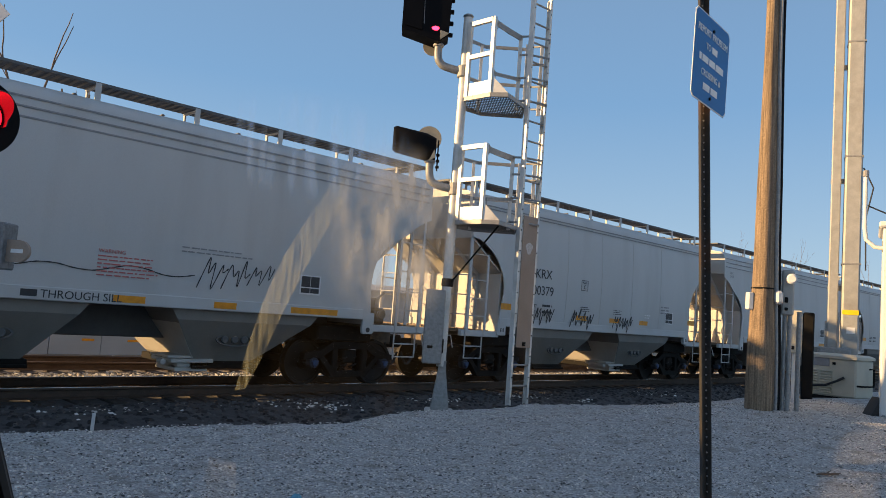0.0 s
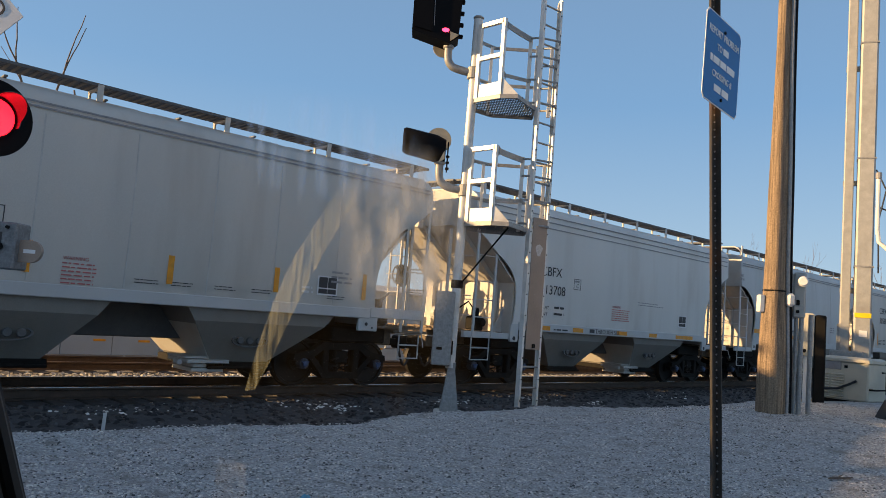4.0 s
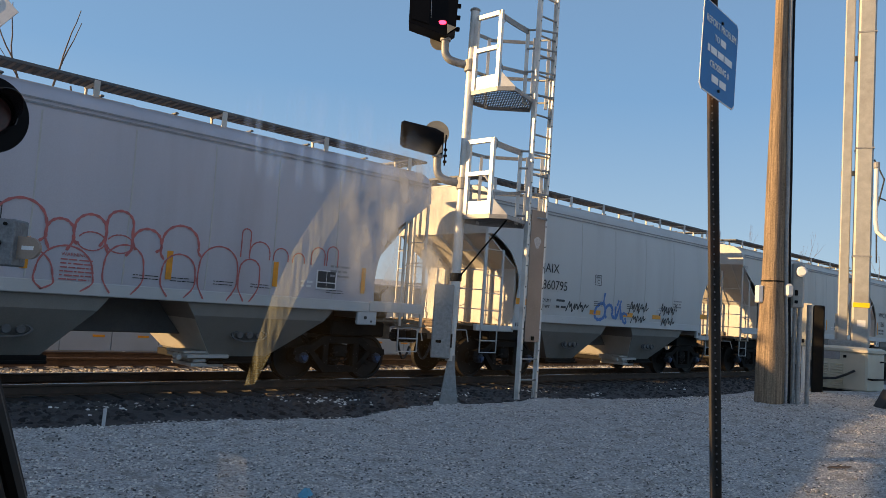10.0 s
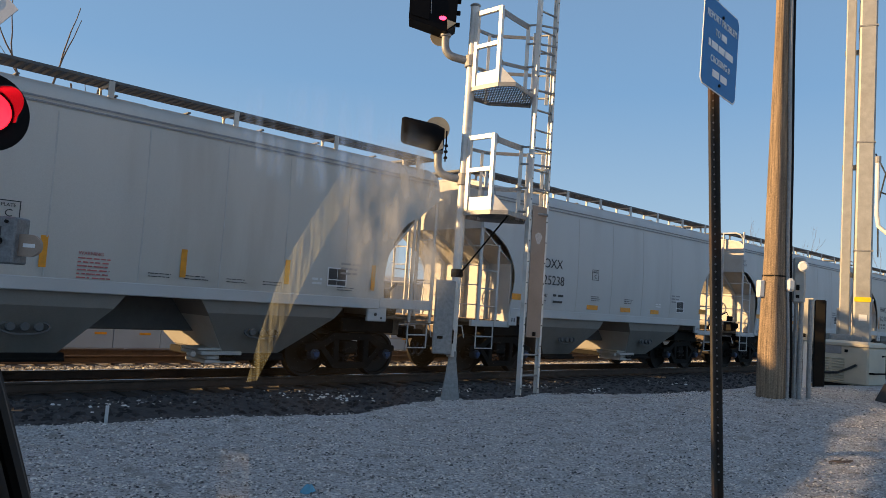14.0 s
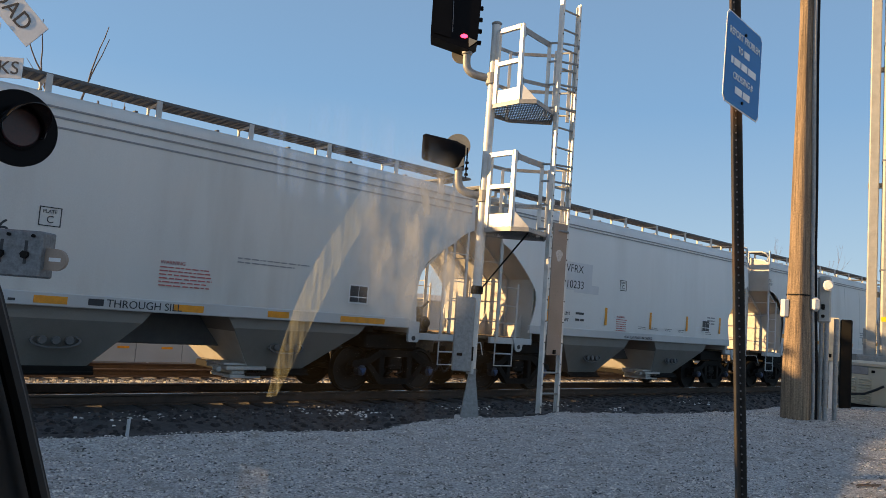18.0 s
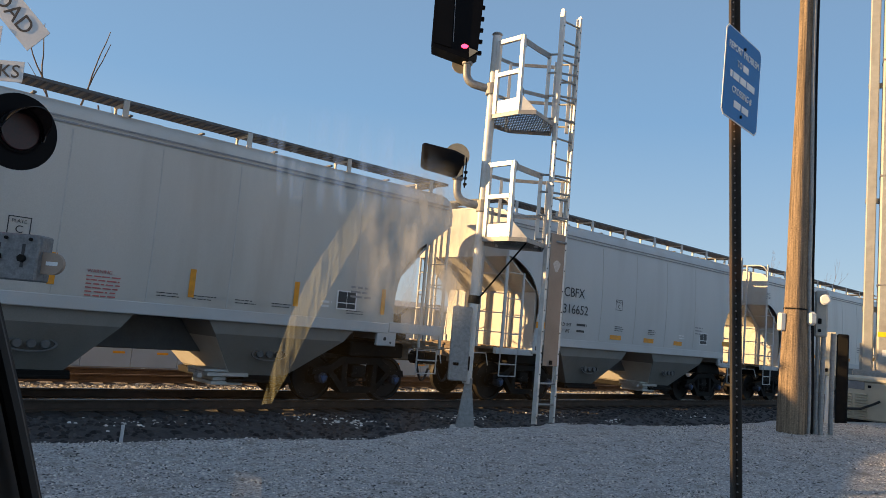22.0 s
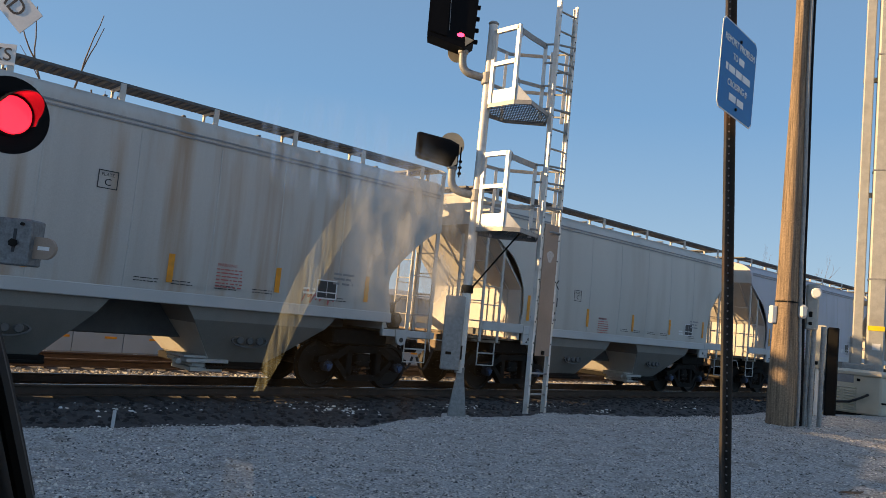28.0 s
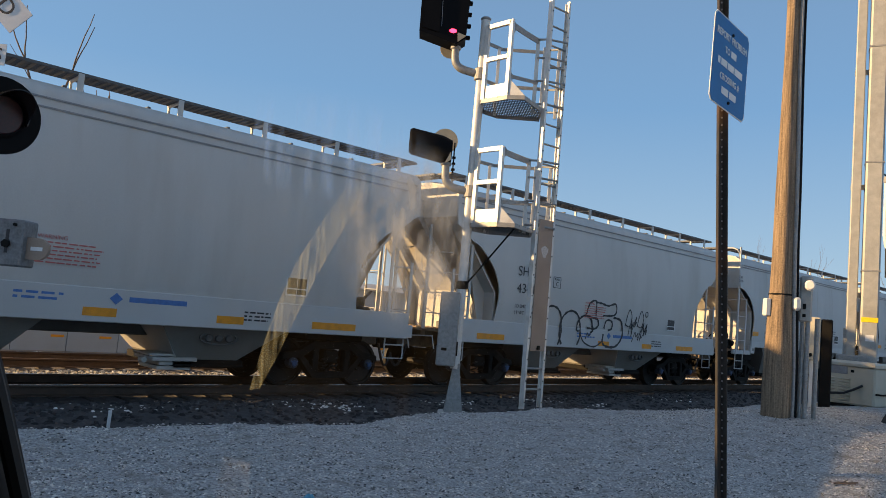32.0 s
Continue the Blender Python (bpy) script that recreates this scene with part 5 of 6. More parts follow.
STATE = {0: "tagged with a thin black scribbled line", -1: "with three looped black tags along the sill", 2: "with yellow strips and a small black tag", 7: "with tall hollow black graffiti letters",
         9: "tagged in blue and black above the sill", 10: "with faded red bubble-letter graffiti", 24: "with colourful cream and green graffiti", 28: "streaked with brown rust",
         31: "with rounded sides and heavy black graffiti", 32: "with rounded sides and a deep white sill"}
KINDS = {"post": "with pipe-railed ends in a long train", "sill": "with a white through sill in a long train", "plate": "with flat yellow strips in a long train", "ribbed": "with upright yellow strips in a long train", "rusty": "", "rounded": "with rounded sides"}
train = {}
for kind in ("sill", "plate", "ribbed", "post", "rusty", "rounded"):
    model = None
    for k, row in sorted(CARS.items()):
        if row[0] != kind:
            continue
        x0 = row[1] - SPEED * k
        if model is None:
            model = car = hopper_car(kind)
            car.matrix_world = pose(x0, 0, 0)
        else:
            car = copy_thing(model, pose(x0, 0, 0))
        train[k] = (car, x0)
for k, (car, x0) in sorted(train.items()):
    kind, cx, mark, number = CARS[k]
    stencils(car, k, kind, mark, number)
    brake_gear(car, kind, -1 if k in (1, 3, 12, 24, 29, 30) else 1)
    fresh = {17: CLEAN, 19: BRIGHT, 20: BRIGHT, 3: BRIGHT, 18: BRIGHT, 16: BRIGHT, 10: MAUVE, 26: MAUVE}.get(k)
    for ob in car.children if fresh else ():
        if ob.name.split(".")[0] in ("side_sheet", "roof"):
            ob.material_slots[0].link = 'OBJECT'
            ob.material_slots[0].material = fresh
    tagged(car, "grey hopper car " + (STATE.get(k) or KINDS[kind]), "freight car", "cars of the freight train")

# ---------------------------------------------------------------- signal tower
TX = Matrix.Translation((7.76, -5.50, 0.23)) @ pose(0, 0, 0, 0, 0, -42)
tower = tagged(empty("signal_tower", TX), "galvanised signal mast with caged platforms, ladder and two black heads", "signal tower")
k = Mesh().loft([[(0.07 - a, -a, z), (0.07 + a, -a, z), (0.07 + a, a, z), (0.07 - a, a, z)] for z, a in ((-0.12, 0.135), (0.0, 0.13), (0.56, 0.056), (0.68, 0.056))])
part("pedestal", k, GALV, tower, "flared galvanised foot")
part("base_plate", Mesh().box(-0.14, 0.28, -0.22, 0.22, -0.14, -0.02, 0.02), CONC, tower)
part("mast", Mesh().tube([(0.05, 0, 0.60), (0.085, 0, 5.84)], 0.068, 16), ALU, tower, smooth=True)
part("mast_cap", Mesh().disc((0.085, 0, 5.84), (0, 0, 1), 0.08, 0.05, 16, lip=0.02), GALV, tower)
b = part("junction_box", Mesh().box(-0.24, 0.04, -0.26, -0.06, 0.64, 1.70, 0.015), GALV, tower, "tall grey junction box")
part("latch", Mesh().box(-0.18, -0.10, -0.275, -0.26, 0.86, 0.90, 0.004), IRON, b)
part("hinge", Mesh().tube([(0.045, -0.25, 0.8), (0.045, -0.25, 1.0)], 0.012, 6), IRON, b)
part("diagonal_brace", Mesh().bar((0.11, -0.09, 1.83), (0.74, -0.12, 2.70), 0.035, 0.025), IRON, tower)
part("brace_clamp", Mesh().disc((0.06, 0, 1.76), (0, 0, 1), 0.09, 0.12, 12, lip=0.01), IRON, tower)
for zf, zr in ((2.73, 1.11), (4.58, 1.14)):
    # floor: a frame of angles with open bar grating
    o = [(0.10, -0.14), (0.45, -0.48), (0.70, -0.54), (1.04, 0.02), (1.08, 0.58), (0.42, 0.62), (0.08, 0.34)]
    ins = [(0.58 + (p[0] - 0.58) * 0.95, 0.08 + (p[1] - 0.08) * 0.95) for p in o]
    k = Mesh().loft([[(p[0], p[1], z) for p in q] for q, z in ((o, zf - 0.06), (o, zf), (ins, zf), (ins, zf - 0.06), (o, zf - 0.06))], caps=False)
    fl = part("platform", k, GALV, tower, "small steel grating platform")
    k = Mesh()
    inside = lambda x, y: all((c[0] - a[0]) * (y - a[1]) - (c[1] - a[1]) * (x - a[0]) > 0 for a, c in zip(o, o[1:] + o[:1]))

    def chords(at, along):
        """Stretches of a straight line that lie inside the floor's outline."""
        us = [-0.6 + 0.01 * i for i in range(180)]
        ins = [u for u in us if inside(*((at, u) if along == "y" else (u, at)))]
        return (ins[0], ins[-1]) if len(ins) > 2 else None

    for i in range(26):
        x = 0.10 + i * 0.038
        c = chords(x, "y")
        if c:
            part("grating_bar", Mesh().bar((x, c[0], zf - 0.01), (x, c[1], zf - 0.01), 0.008, 0.03), GRATE, fl)
    for i in range(12):
        y = -0.46 + i * 0.09
        c = chords(y, "x")
        if c:
            part("grating_bar", Mesh().bar((c[0], y, zf), (c[1], y, zf), 0.012, 0.012), GRATE, fl)
    # framed gate panel, broad side outward
    up = Vector((0, 0, 1))
    a, c = Vector((0.13, -0.12, zf)), Vector((0.45, -0.44, zf))
    k = Mesh()
    for p in (a, c):
        k.bar(p, p + up * zr, 0.06, 0.05, (0.7, 0.7, 0))
    k.bar(a + up * (zr - 0.03), c + up * (zr - 0.03), 0.05, 0.065)
    k.bar(a + up * 0.60, c + up * 0.60, 0.05, 0.06)
    part("gate_frame", k, ALU, tower, "bright welded rail frame")
    part("kick_plate", Mesh().bar(a + up * 0.10, c + up * 0.10, 0.012, 0.20), ALU, tower)
    for z in (0.2, 0.95):
        part("gate_hinge", Mesh().tube([c + Vector((0.035, 0.01, z)), c + Vector((0.06, 0.01, z + 0.04)), c + Vector((0.06, 0.01, z + 0.12)), c + Vector((0.03, 0.01, z + 0.16))], 0.008, 6), GALV, tower)
    part("front_kick_plate", Mesh().add([(0.47, -0.47, zf), (0.70, -0.54, zf), (0.48, -0.47, zf + 0.24), (0.47, -0.455, zf), (0.70, -0.525, zf), (0.48, -0.455, zf + 0.24)],
                                        [(0, 1, 2), (3, 5, 4), (0, 3, 4, 1), (1, 4, 5, 2), (2, 5, 3, 0)]), ALU, tower)
    k = Mesh()
    path = [c + up * (zr - 0.07), Vector((0.70, -0.12, zf + zr - 0.07)), Vector((0.93, 0.14, zf + zr - 0.07))]
    for p, q in zip(path, path[1:]):
        k.bar(p, q, 0.02, 0.085)
    part("top_rail", k, GALV, tower, "flat weathered top rail")
    part("mid_rail", Mesh().bar(c + up * 0.30, (0.95, 0.14, zf + 0.42), 0.02, 0.05), GALV, tower)
    for p, h, w in (((0.92, 0.14), zr - 0.02, 0.055), ((1.06, 0.30), zr - 0.10, 0.06), ((1.14, 0.50), zr - 0.12, 0.055), ((0.36, 0.50), zr - 0.1, 0.045), ((0.12, 0.30), zr - 0.04, 0.045)):
        part("rail_post", Mesh().bar((p[0], p[1], zf - 0.05), (p[0], p[1], zf + h), w, 0.03, (0, 1, 0)), ALU, tower)
    for z in (zf + 0.46, zf + zr - 0.08):
        part("back_rail", Mesh().bar((0.08, 0.32, z), (0.42, 0.60, z), 0.02, 0.05), GALV, tower)
        part("back_rail", Mesh().bar((0.42, 0.60, z), (1.12, 0.56, z), 0.02, 0.05), GALV, tower)
    # hoops that tie the cage to the ladder
    for z in (zf + 0.08, zf + 0.44, zf + 0.80, zf + zr - 0.05):
        part("ladder_loop", Mesh().tube([(0.92, 0.12, z), (1.05, 0.04, z - 0.01), (1.36, 0.08, z - 0.03), (1.40, 0.34, z - 0.03), (1.16, 0.52, z)], 0.016, 6), GALV, tower)
    part("loop_post", Mesh().bar((1.30, 0.42, zf - 0.04), (1.30, 0.42, zf + zr - 0.08), 0.05, 0.03), ALU, tower)
# the ladder and its locked panel
LU, LV = Vector((0.788, 0.615, 0)), Vector((0.615, -0.788, 0))   # along the rungs, and outward
LA, LB = Vector((1.055, 0.0, 0)), Vector((1.365, 0.242, 0))
for q in (LA, LB):
    k = Mesh().bar(q + Vector((0, 0, -0.25)), q + Vector((0, 0, 6.33)), 0.08, 0.014, LU)
    for e in (-1, 1):
        p = q + LV * (0.036 * e) + LU * (0.016 if q is LA else -0.016)
        k.bar(p + Vector((0, 0, -0.25)), p + Vector((0, 0, 6.33)), 0.008, 0.032, LU)
    k.disc(q + Vector((0, 0, 6.33)) - LU * 0.007, LU, 0.04, 0.014, 16)
    part("ladder_stile", k, ALU, tower, "bright channel stile with bolt holes")
    for i in range(20):
        part("bolt", Mesh().disc(q + LV * 0.037 + LU * (0.016 if q is LA else -0.016) + Vector((0, 0, 0.2 + i * 0.31)), LV, 0.010, 0.010, 6), IRON, tower)
z = 0.08
while z < 6.2:
    part("ladder_rung", Mesh().tube([LA + Vector((0, 0, z)), LB + Vector((0, 0, z))], 0.015, 7), GALV, tower)
    z += 0.305
mid = (LA + LB) / 2 + LV * 0.05
part("anti_climb_panel", Mesh().bar(mid + Vector((0, 0, 0.95)), mid + Vector((0, 0, 2.90)), 0.30, 0.012, LV), BROWNP, tower, "tan locked panel over the ladder")
rim = [mid + LV * 0.008 + LU * (0.07 * math.cos(q) * (1 + 0.3 * math.sin(3 * q))) + Vector((0, 0, 2.42 + 0.09 * math.sin(q))) for q in [j * 0.524 for j in range(12)]]
part("panel_label", Mesh().add(rim + [mid + LV * 0.009 + Vector((0, 0, 2.42))], [(j, (j + 1) % 12, 12) for j in range(12)]), STICKW, tower, "torn pale remains of a sticker")
part("padlock", Mesh().bar(mid + LV * 0.02 + Vector((0, 0, 0.97)), mid + LV * 0.02 + Vector((0, 0, 1.03)), 0.04, 0.03, LV), IRON, tower)
# upper head: three lights deep in one housing
head = empty("signal_head")
head.parent = tower
o = [(-0.90, 5.53), (-0.34, 5.37), (-0.20, 5.47), (-0.17, 6.52), (-0.22, 6.56), (-0.86, 6.62), (-0.91, 6.56)]
part("housing", Mesh().prism(o, "y", -0.19, 0.16), BLACK, head, "black signal housing with hood")
# grey strip along the seam, painted as the edge's highlight
part("hood_edge", Mesh().bar((-0.575, -0.194, 5.62), (-0.605, -0.194, 6.5), 0.008, 0.008), FAINT, head)
part("visor_slope", Mesh().prism([(-0.86, 5.58), (-0.60, 5.52), (-0.62, 6.5), (-0.86, 6.55)], "y", -0.21, -0.19), BLACK, head)
for i in range(6):
    part("hinge_lug", Mesh().box(-0.20, -0.135, -0.04, 0.03, 5.52 + i * 0.18, 5.575 + i * 0.18, 0.01), BLACK, head)
part("round_shield", Mesh().disc((-0.42, 0.17, 5.42), (0, 1, 0), 0.15, 0.02, 24), TANP, head, "tan round disc behind the head")
part("reflector_plate", Mesh().prism([(-0.32, 5.40), (-0.20, 5.50), (-0.33, 5.54)], "y", -0.215, -0.195), TANP, head)
part("lit_aspect", Mesh().loft([[(-0.40 + 0.055 * math.cos(q), y, 5.565 + 0.032 * math.sin(q)) for q in [j * 0.449 for j in range(14)]] for y in (-0.19, -0.198)]), REDL, head, "small red light")
# lower head: one light in a long visor
low = empty("signal_head")
low.parent = tower
ring = lambda x, z, r, sq: [(x, -0.03 + 0.88 * r * math.copysign(abs(math.cos(q)) ** sq, math.cos(q)), z + r * math.copysign(abs(math.sin(q)) ** sq, math.sin(q))) for q in [2 * math.pi * j / 20 for j in range(20)]]
part("housing", Mesh().loft([ring(-0.90, 3.89, 0.165, 0.6), ring(-0.86, 3.885, 0.19, 0.6), ring(-0.40, 3.80, 0.20, 0.7), ring(-0.26, 3.78, 0.16, 0.7)]), BLACK, low, "black signal housing with a long visor", smooth=True)
part("round_shield", Mesh().disc((-0.37, 0.16, 3.98), (0, 1, 0), 0.19, 0.02, 24), TANP, low, "tan round disc behind the head")
part("reflector_plate", Mesh().prism([(-0.36, 3.56), (-0.27, 3.62), (-0.28, 3.74)], "y", -0.22, -0.20), TANP, low)
for i in range(3):
    part("hinge_lug", Mesh().box(-0.25, -0.195, -0.06, 0.02, 3.50 + i * 0.09, 3.53 + i * 0.09, 0.008), BLACK, low)
part("hinge_rod", Mesh().box(-0.235, -0.215, -0.03, 0.0, 3.46, 3.92), BLACK, low)
for pts in ([(-0.335, 0, 5.40), (-0.33, 0, 5.20), (-0.28, 0, 5.10), (-0.18, 0, 5.05), (0.07, 0, 5.00)], [(-0.335, 0, 3.62), (-0.325, 0, 3.40), (-0.28, 0, 3.30), (-0.17, 0, 3.245), (0.06, 0, 3.21)]):
    part("bracket_arm", Mesh().tube(smooth3(pts), 0.06, 12), GALV, tower, "bent pipe arm", smooth=True)
    part("arm_collar", Mesh().disc((pts[0][0], 0, pts[0][2] - 0.05), (0, 0, 1), 0.08, 0.05, 14, lip=0.01), GALV, tower)
    part("arm_clamp", Mesh().disc((0.07, 0, pts[4][2] - 0.09), (0, 0, 1), 0.095, 0.18, 16, lip=0.01), GALV, tower)

# ---------------------------------------------------------------- crossing signal
CX = Matrix.Translation((1.380, -6.704, -0.025)) @ pose(0, 0, 0, 0, 0, -42)
cross = tagged(empty("crossing_signal", CX), "railroad crossing signal with crossbuck, red flashers and galvanised boxes", "crossing signal")
part("mast", Mesh().tube([(-0.42, 0.1, 0.30), (-0.42, 0.1, 4.6)], 0.065, 14), ALU, cross)
part("mast_base", Mesh().loft([[(-0.42 - a, 0.1 - a, z), (-0.42 + a, 0.1 - a, z), (-0.42 + a, 0.1 + a, z), (-0.42 - a, 0.1 + a, z)] for z, a in ((0.25, 0.2), (0.5, 0.12), (0.8, 0.09))]), ALU, cross)
part("crossarm", Mesh().tube([(-0.95, 0.06, 2.87), (0.1, 0.06, 2.87)], 0.035, 10), GALV, cross)
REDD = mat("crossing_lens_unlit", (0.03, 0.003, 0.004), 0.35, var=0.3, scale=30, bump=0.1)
HOODB = mat("hood_black_gloss", (0.012, 0.012, 0.014), 0.22, var=0.1, scale=8, bump=0.05)
WHITES = mat("sign_white_sheeting", (0.72, 0.72, 0.72), 0.45, var=0.04, scale=8, bump=0)
for s in (-1, 1):
    bl = part("crossbuck_blade", Mesh().box(-0.61, 0.61, -0.004, 0.004, -0.115, 0.115), WHITES, cross, "white reflective blade", pose(-0.42 + 0.07, 0.0 - 0.012 * (s > 0), 4.05, 0, 45 * s if s > 0 else -45, 0))
    words("lettering", "RAIL ROAD" if s > 0 else "CROSSING", 0.185, pose(0.0, -0.006, -0.062, 90, 0, 0), BLACKP, bl, "black sign letters", 1.05, 'CENTER')
tr = part("track_count_sign", Mesh().box(-0.80, -0.02 + 0.02, -0.004, 0.004, 3.27, 3.44).box(-0.56, -0.22, -0.004, 0.004, 3.44, 3.72), WHITES, cross, "white plate with the number of tracks", pose(0, -0.02, 0))
words("lettering", "TRACKS", 0.15, pose(-0.315, -0.006, 3.305, 90, 0, 0), BLACKP, tr, "black sign letters", 1.05, 'CENTER')
words("lettering", "2", 0.24, pose(-0.40, -0.006, 3.49, 90, 0, 0), BLACKP, tr, "black sign numeral", 1.0, 'CENTER')
drums = []
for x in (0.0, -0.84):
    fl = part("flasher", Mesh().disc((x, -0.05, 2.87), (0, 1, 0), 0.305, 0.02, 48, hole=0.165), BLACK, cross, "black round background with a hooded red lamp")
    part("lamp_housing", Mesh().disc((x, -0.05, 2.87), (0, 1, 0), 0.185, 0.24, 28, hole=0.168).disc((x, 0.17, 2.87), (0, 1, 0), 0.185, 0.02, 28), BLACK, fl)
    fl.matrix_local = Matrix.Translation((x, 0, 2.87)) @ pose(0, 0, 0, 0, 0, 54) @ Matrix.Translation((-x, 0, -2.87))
    # added drum turns to stand in for flashing: one face glows, the other dark
    drum = part("lamp_drum", Mesh().disc((0, -0.03, 0), (0, 1, 0), 0.150, 0.028, 32, lip=0.008), REDX, fl, "added turning drum, glowing face for the lamp on", pose(x, -0.055, 2.87))
    part("lamp_rim", Mesh().disc((0, -0.003, 0), (0, 1, 0), 0.1655, 0.006, 40), BLACK, drum, "black collar added to hold back the drum's glow")
    part("dark_lens", Mesh().disc((0, 0.002, 0), (0, 1, 0), 0.150, 0.028, 32, lip=0.008), REDD, drum, "dark drum face for the lamp off")
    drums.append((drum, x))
    n = 24
    rings = []
    for d in (0.0, 0.12, 0.30):
        rings.append([(x + 0.165 * math.cos(a), -0.052 - d * (0.30 + 0.70 * max(0, math.sin(a)) ** 0.8), 2.87 + 0.165 * math.sin(a)) for a in [-0.35 + (math.pi + 0.7) * j / n for j in range(n + 1)]])
    for q in rings[::-1]:
        rings.append([(x + (p[0] - x) * 1.04, p[1], 2.87 + (p[2] - 2.87) * 1.04) for p in q])
    part("hood", Mesh().loft(rings + rings[:1], closed=False, caps=False), HOODB, fl, "glossy black hood", smooth=True)
bx = part("gate_bracket", Mesh().box(-0.55, 0.365, -0.10, 0.12, 1.70, 2.06, 0.012), GALVD, cross, "galvanised gate bracket box with slots")
for x in (0.06, 0.25, -0.14):
    part("slot", Mesh().box(x - 0.012, x + 0.012, -0.103, -0.099, 1.80, 1.98), BLACKP, bx)
    part("bolt", Mesh().disc((x, -0.10, 1.87), (0, -1, 0), 0.032, 0.03, 6), IRON, bx)
    part("bolt", Mesh().disc((x + 0.05, -0.10, 2.02), (0, -1, 0), 0.014, 0.02, 6), IRON, bx)
o = [(0.30, 1.765), (0.45, 1.765)] + [(0.45 + 0.085 * math.cos(a), 1.85 + 0.085 * math.sin(a)) for a in [-1.4 + 2.8 * j / 10 for j in range(11)]] + [(0.45, 1.935), (0.30, 1.935)]
nb = part("support_arm", Mesh().prism(o, "y", -0.03, 0.01), BROWNP, cross, "round-ended flat steel arm")
part("slot", Mesh().box(0.40, 0.49, -0.033, -0.029, 1.835, 1.865), WHITEP, nb)

# ---------------------------------------------------------------- blue notice sign
SP = Matrix.Translation((4.862, -11.08, 0.55))
sign = tagged(empty("notice_sign", SP), "blue emergency notice sign on a dark steel channel post", "sign")
top = Vector((-0.145, 0.128, 3.55))
o = [(-0.045, 0.0), (-0.038, 0.0), (-0.020, 0.030), (0.020, 0.030), (0.038, 0.0), (0.045, 0.0), (0.030, 0.036), (-0.030, 0.036)]
sr = pose(0, 0, 0, 0, 0, 10)
o = [(-0.039, -0.012), (-0.034, -0.014), (-0.019, 0.022), (0.019, 0.022), (0.034, -0.014), (0.039, -0.012), (0.024, 0.030), (-0.024, 0.030)]
POSTM = mat("channel_post_dark", (0.055, 0.05, 0.045), 0.6, metal=0.4, var=0.2, scale=8, bump=0.2, stain=(0.16, 0.07, 0.035), stain_amount=0.7, stain_scale=2.2)
k = Mesh()
turn = Matrix.Rotation(radians(-25), 3, 'Z')
k.loft([[turn @ Vector((p[0], p[1], 0)) + q for p in o] for q in (Vector((0, 0, -0.4)), top)])
post = part("post", k, POSTM, sign, "dark U-channel post")
holes = Mesh()
for i in range(70):
    q = Vector((0, 0, 0.0)).lerp(top, i / 70.0)
    holes.disc(turn @ Vector((0.0, 0.018, 0)) + q, turn @ Vector((0, -1, 0)), 0.006, 0.006, 6)
part("perforation", holes, FAINT, post)["kind"] = "stuff"
# plate: its lower edge centre on the post
PM = Matrix.Translation((-0.31, -0.04, 2.80)) @ pose(0, 0, 0, 0, 3.0, 3)
o = [(-0.24, -0.30), (0.24, -0.30), (0.27, -0.27), (0.27, 0.27), (0.24, 0.30), (-0.24, 0.30), (-0.27, 0.27), (-0.27, -0.27)]
pl = part("plate", Mesh().prism(o, "y", -0.002, 0.002), WHITES, sign, "white-bordered blue plate", PM)
part("face", Mesh().prism([(p[0] * 0.965, p[1] * 0.972) for p in o], "y", -0.0045, -0.002), SIGNB, pl, "blue reflective face")
wm = lambda x, z: pose(x, -0.0062, z, 90, 0, 0)
words("lettering", "REPORT PROBLEM", 0.066, wm(0, 0.155), WHITEP, pl, "white sign letters", 0.86, 'CENTER')
words("lettering", "TO", 0.062, wm(-0.06, 0.065), WHITEP, pl, "white sign letters", 0.85, 'CENTER')
rg = random.Random(5)
part("owner_mark", Mesh().box(-0.005, 0.075, -0.0075, -0.0045, 0.065, 0.108), WHITEP, pl, "plain white bar")
for x, w in ((-0.19, 0.03), (-0.145, 0.09), (-0.04, 0.09), (0.065, 0.12)):
    part("number_bar", Mesh().box(x, x + w, -0.0075, -0.0045, -0.03, 0.015), WHITEP, pl, "plain white bar")
words("lettering", "CROSSING #", 0.062, wm(0, -0.12), WHITEP, pl, "white sign letters", 0.85, 'CENTER')
for x in (-0.11, 0.01):
    part("number_bar", Mesh().box(x, x + 0.10, -0.0075, -0.0045, -0.21, -0.165), WHITEP, pl, "plain white bar")
for zz in (0.215, -0.245):
    part("bolt", Mesh().disc((0, -0.005, zz), (0, -1, 0), 0.011, 0.008, 8), IRON, pl)

# ---------------------------------------------------------------- utility pole and meters
up_ = tagged(empty("utility_pole", pose(9.65, -9.39, 0)), "weathered brown wooden utility pole with conduits strapped on", "utility pole")
def pole_r(z):
    return 0.078 + 0.040 * (1 - step(2.9, 5.8, z)) + 0.052 * (1 - step(0.9, 2.9, z))


k = Mesh()
rings = []
for i in range(40):
    z = 0.35 + i * 0.24
    r = pole_r(z)
    rings.append([((r + 0.006 * math.sin(5 * a + 2) + 0.004 * noise.noise((a * 3, z * 0.7, 1))) * math.cos(a), (r + 0.006 * math.sin(5 * a + 2)) * math.sin(a), z)
                  for a in [2 * math.pi * j / 28 for j in range(28)]])
part("shaft", k.loft(rings), WOOD, up_, smooth=True)
rt = Vector((0.742, -0.67, 0))
bk = Vector((-0.67, -0.742, 0))


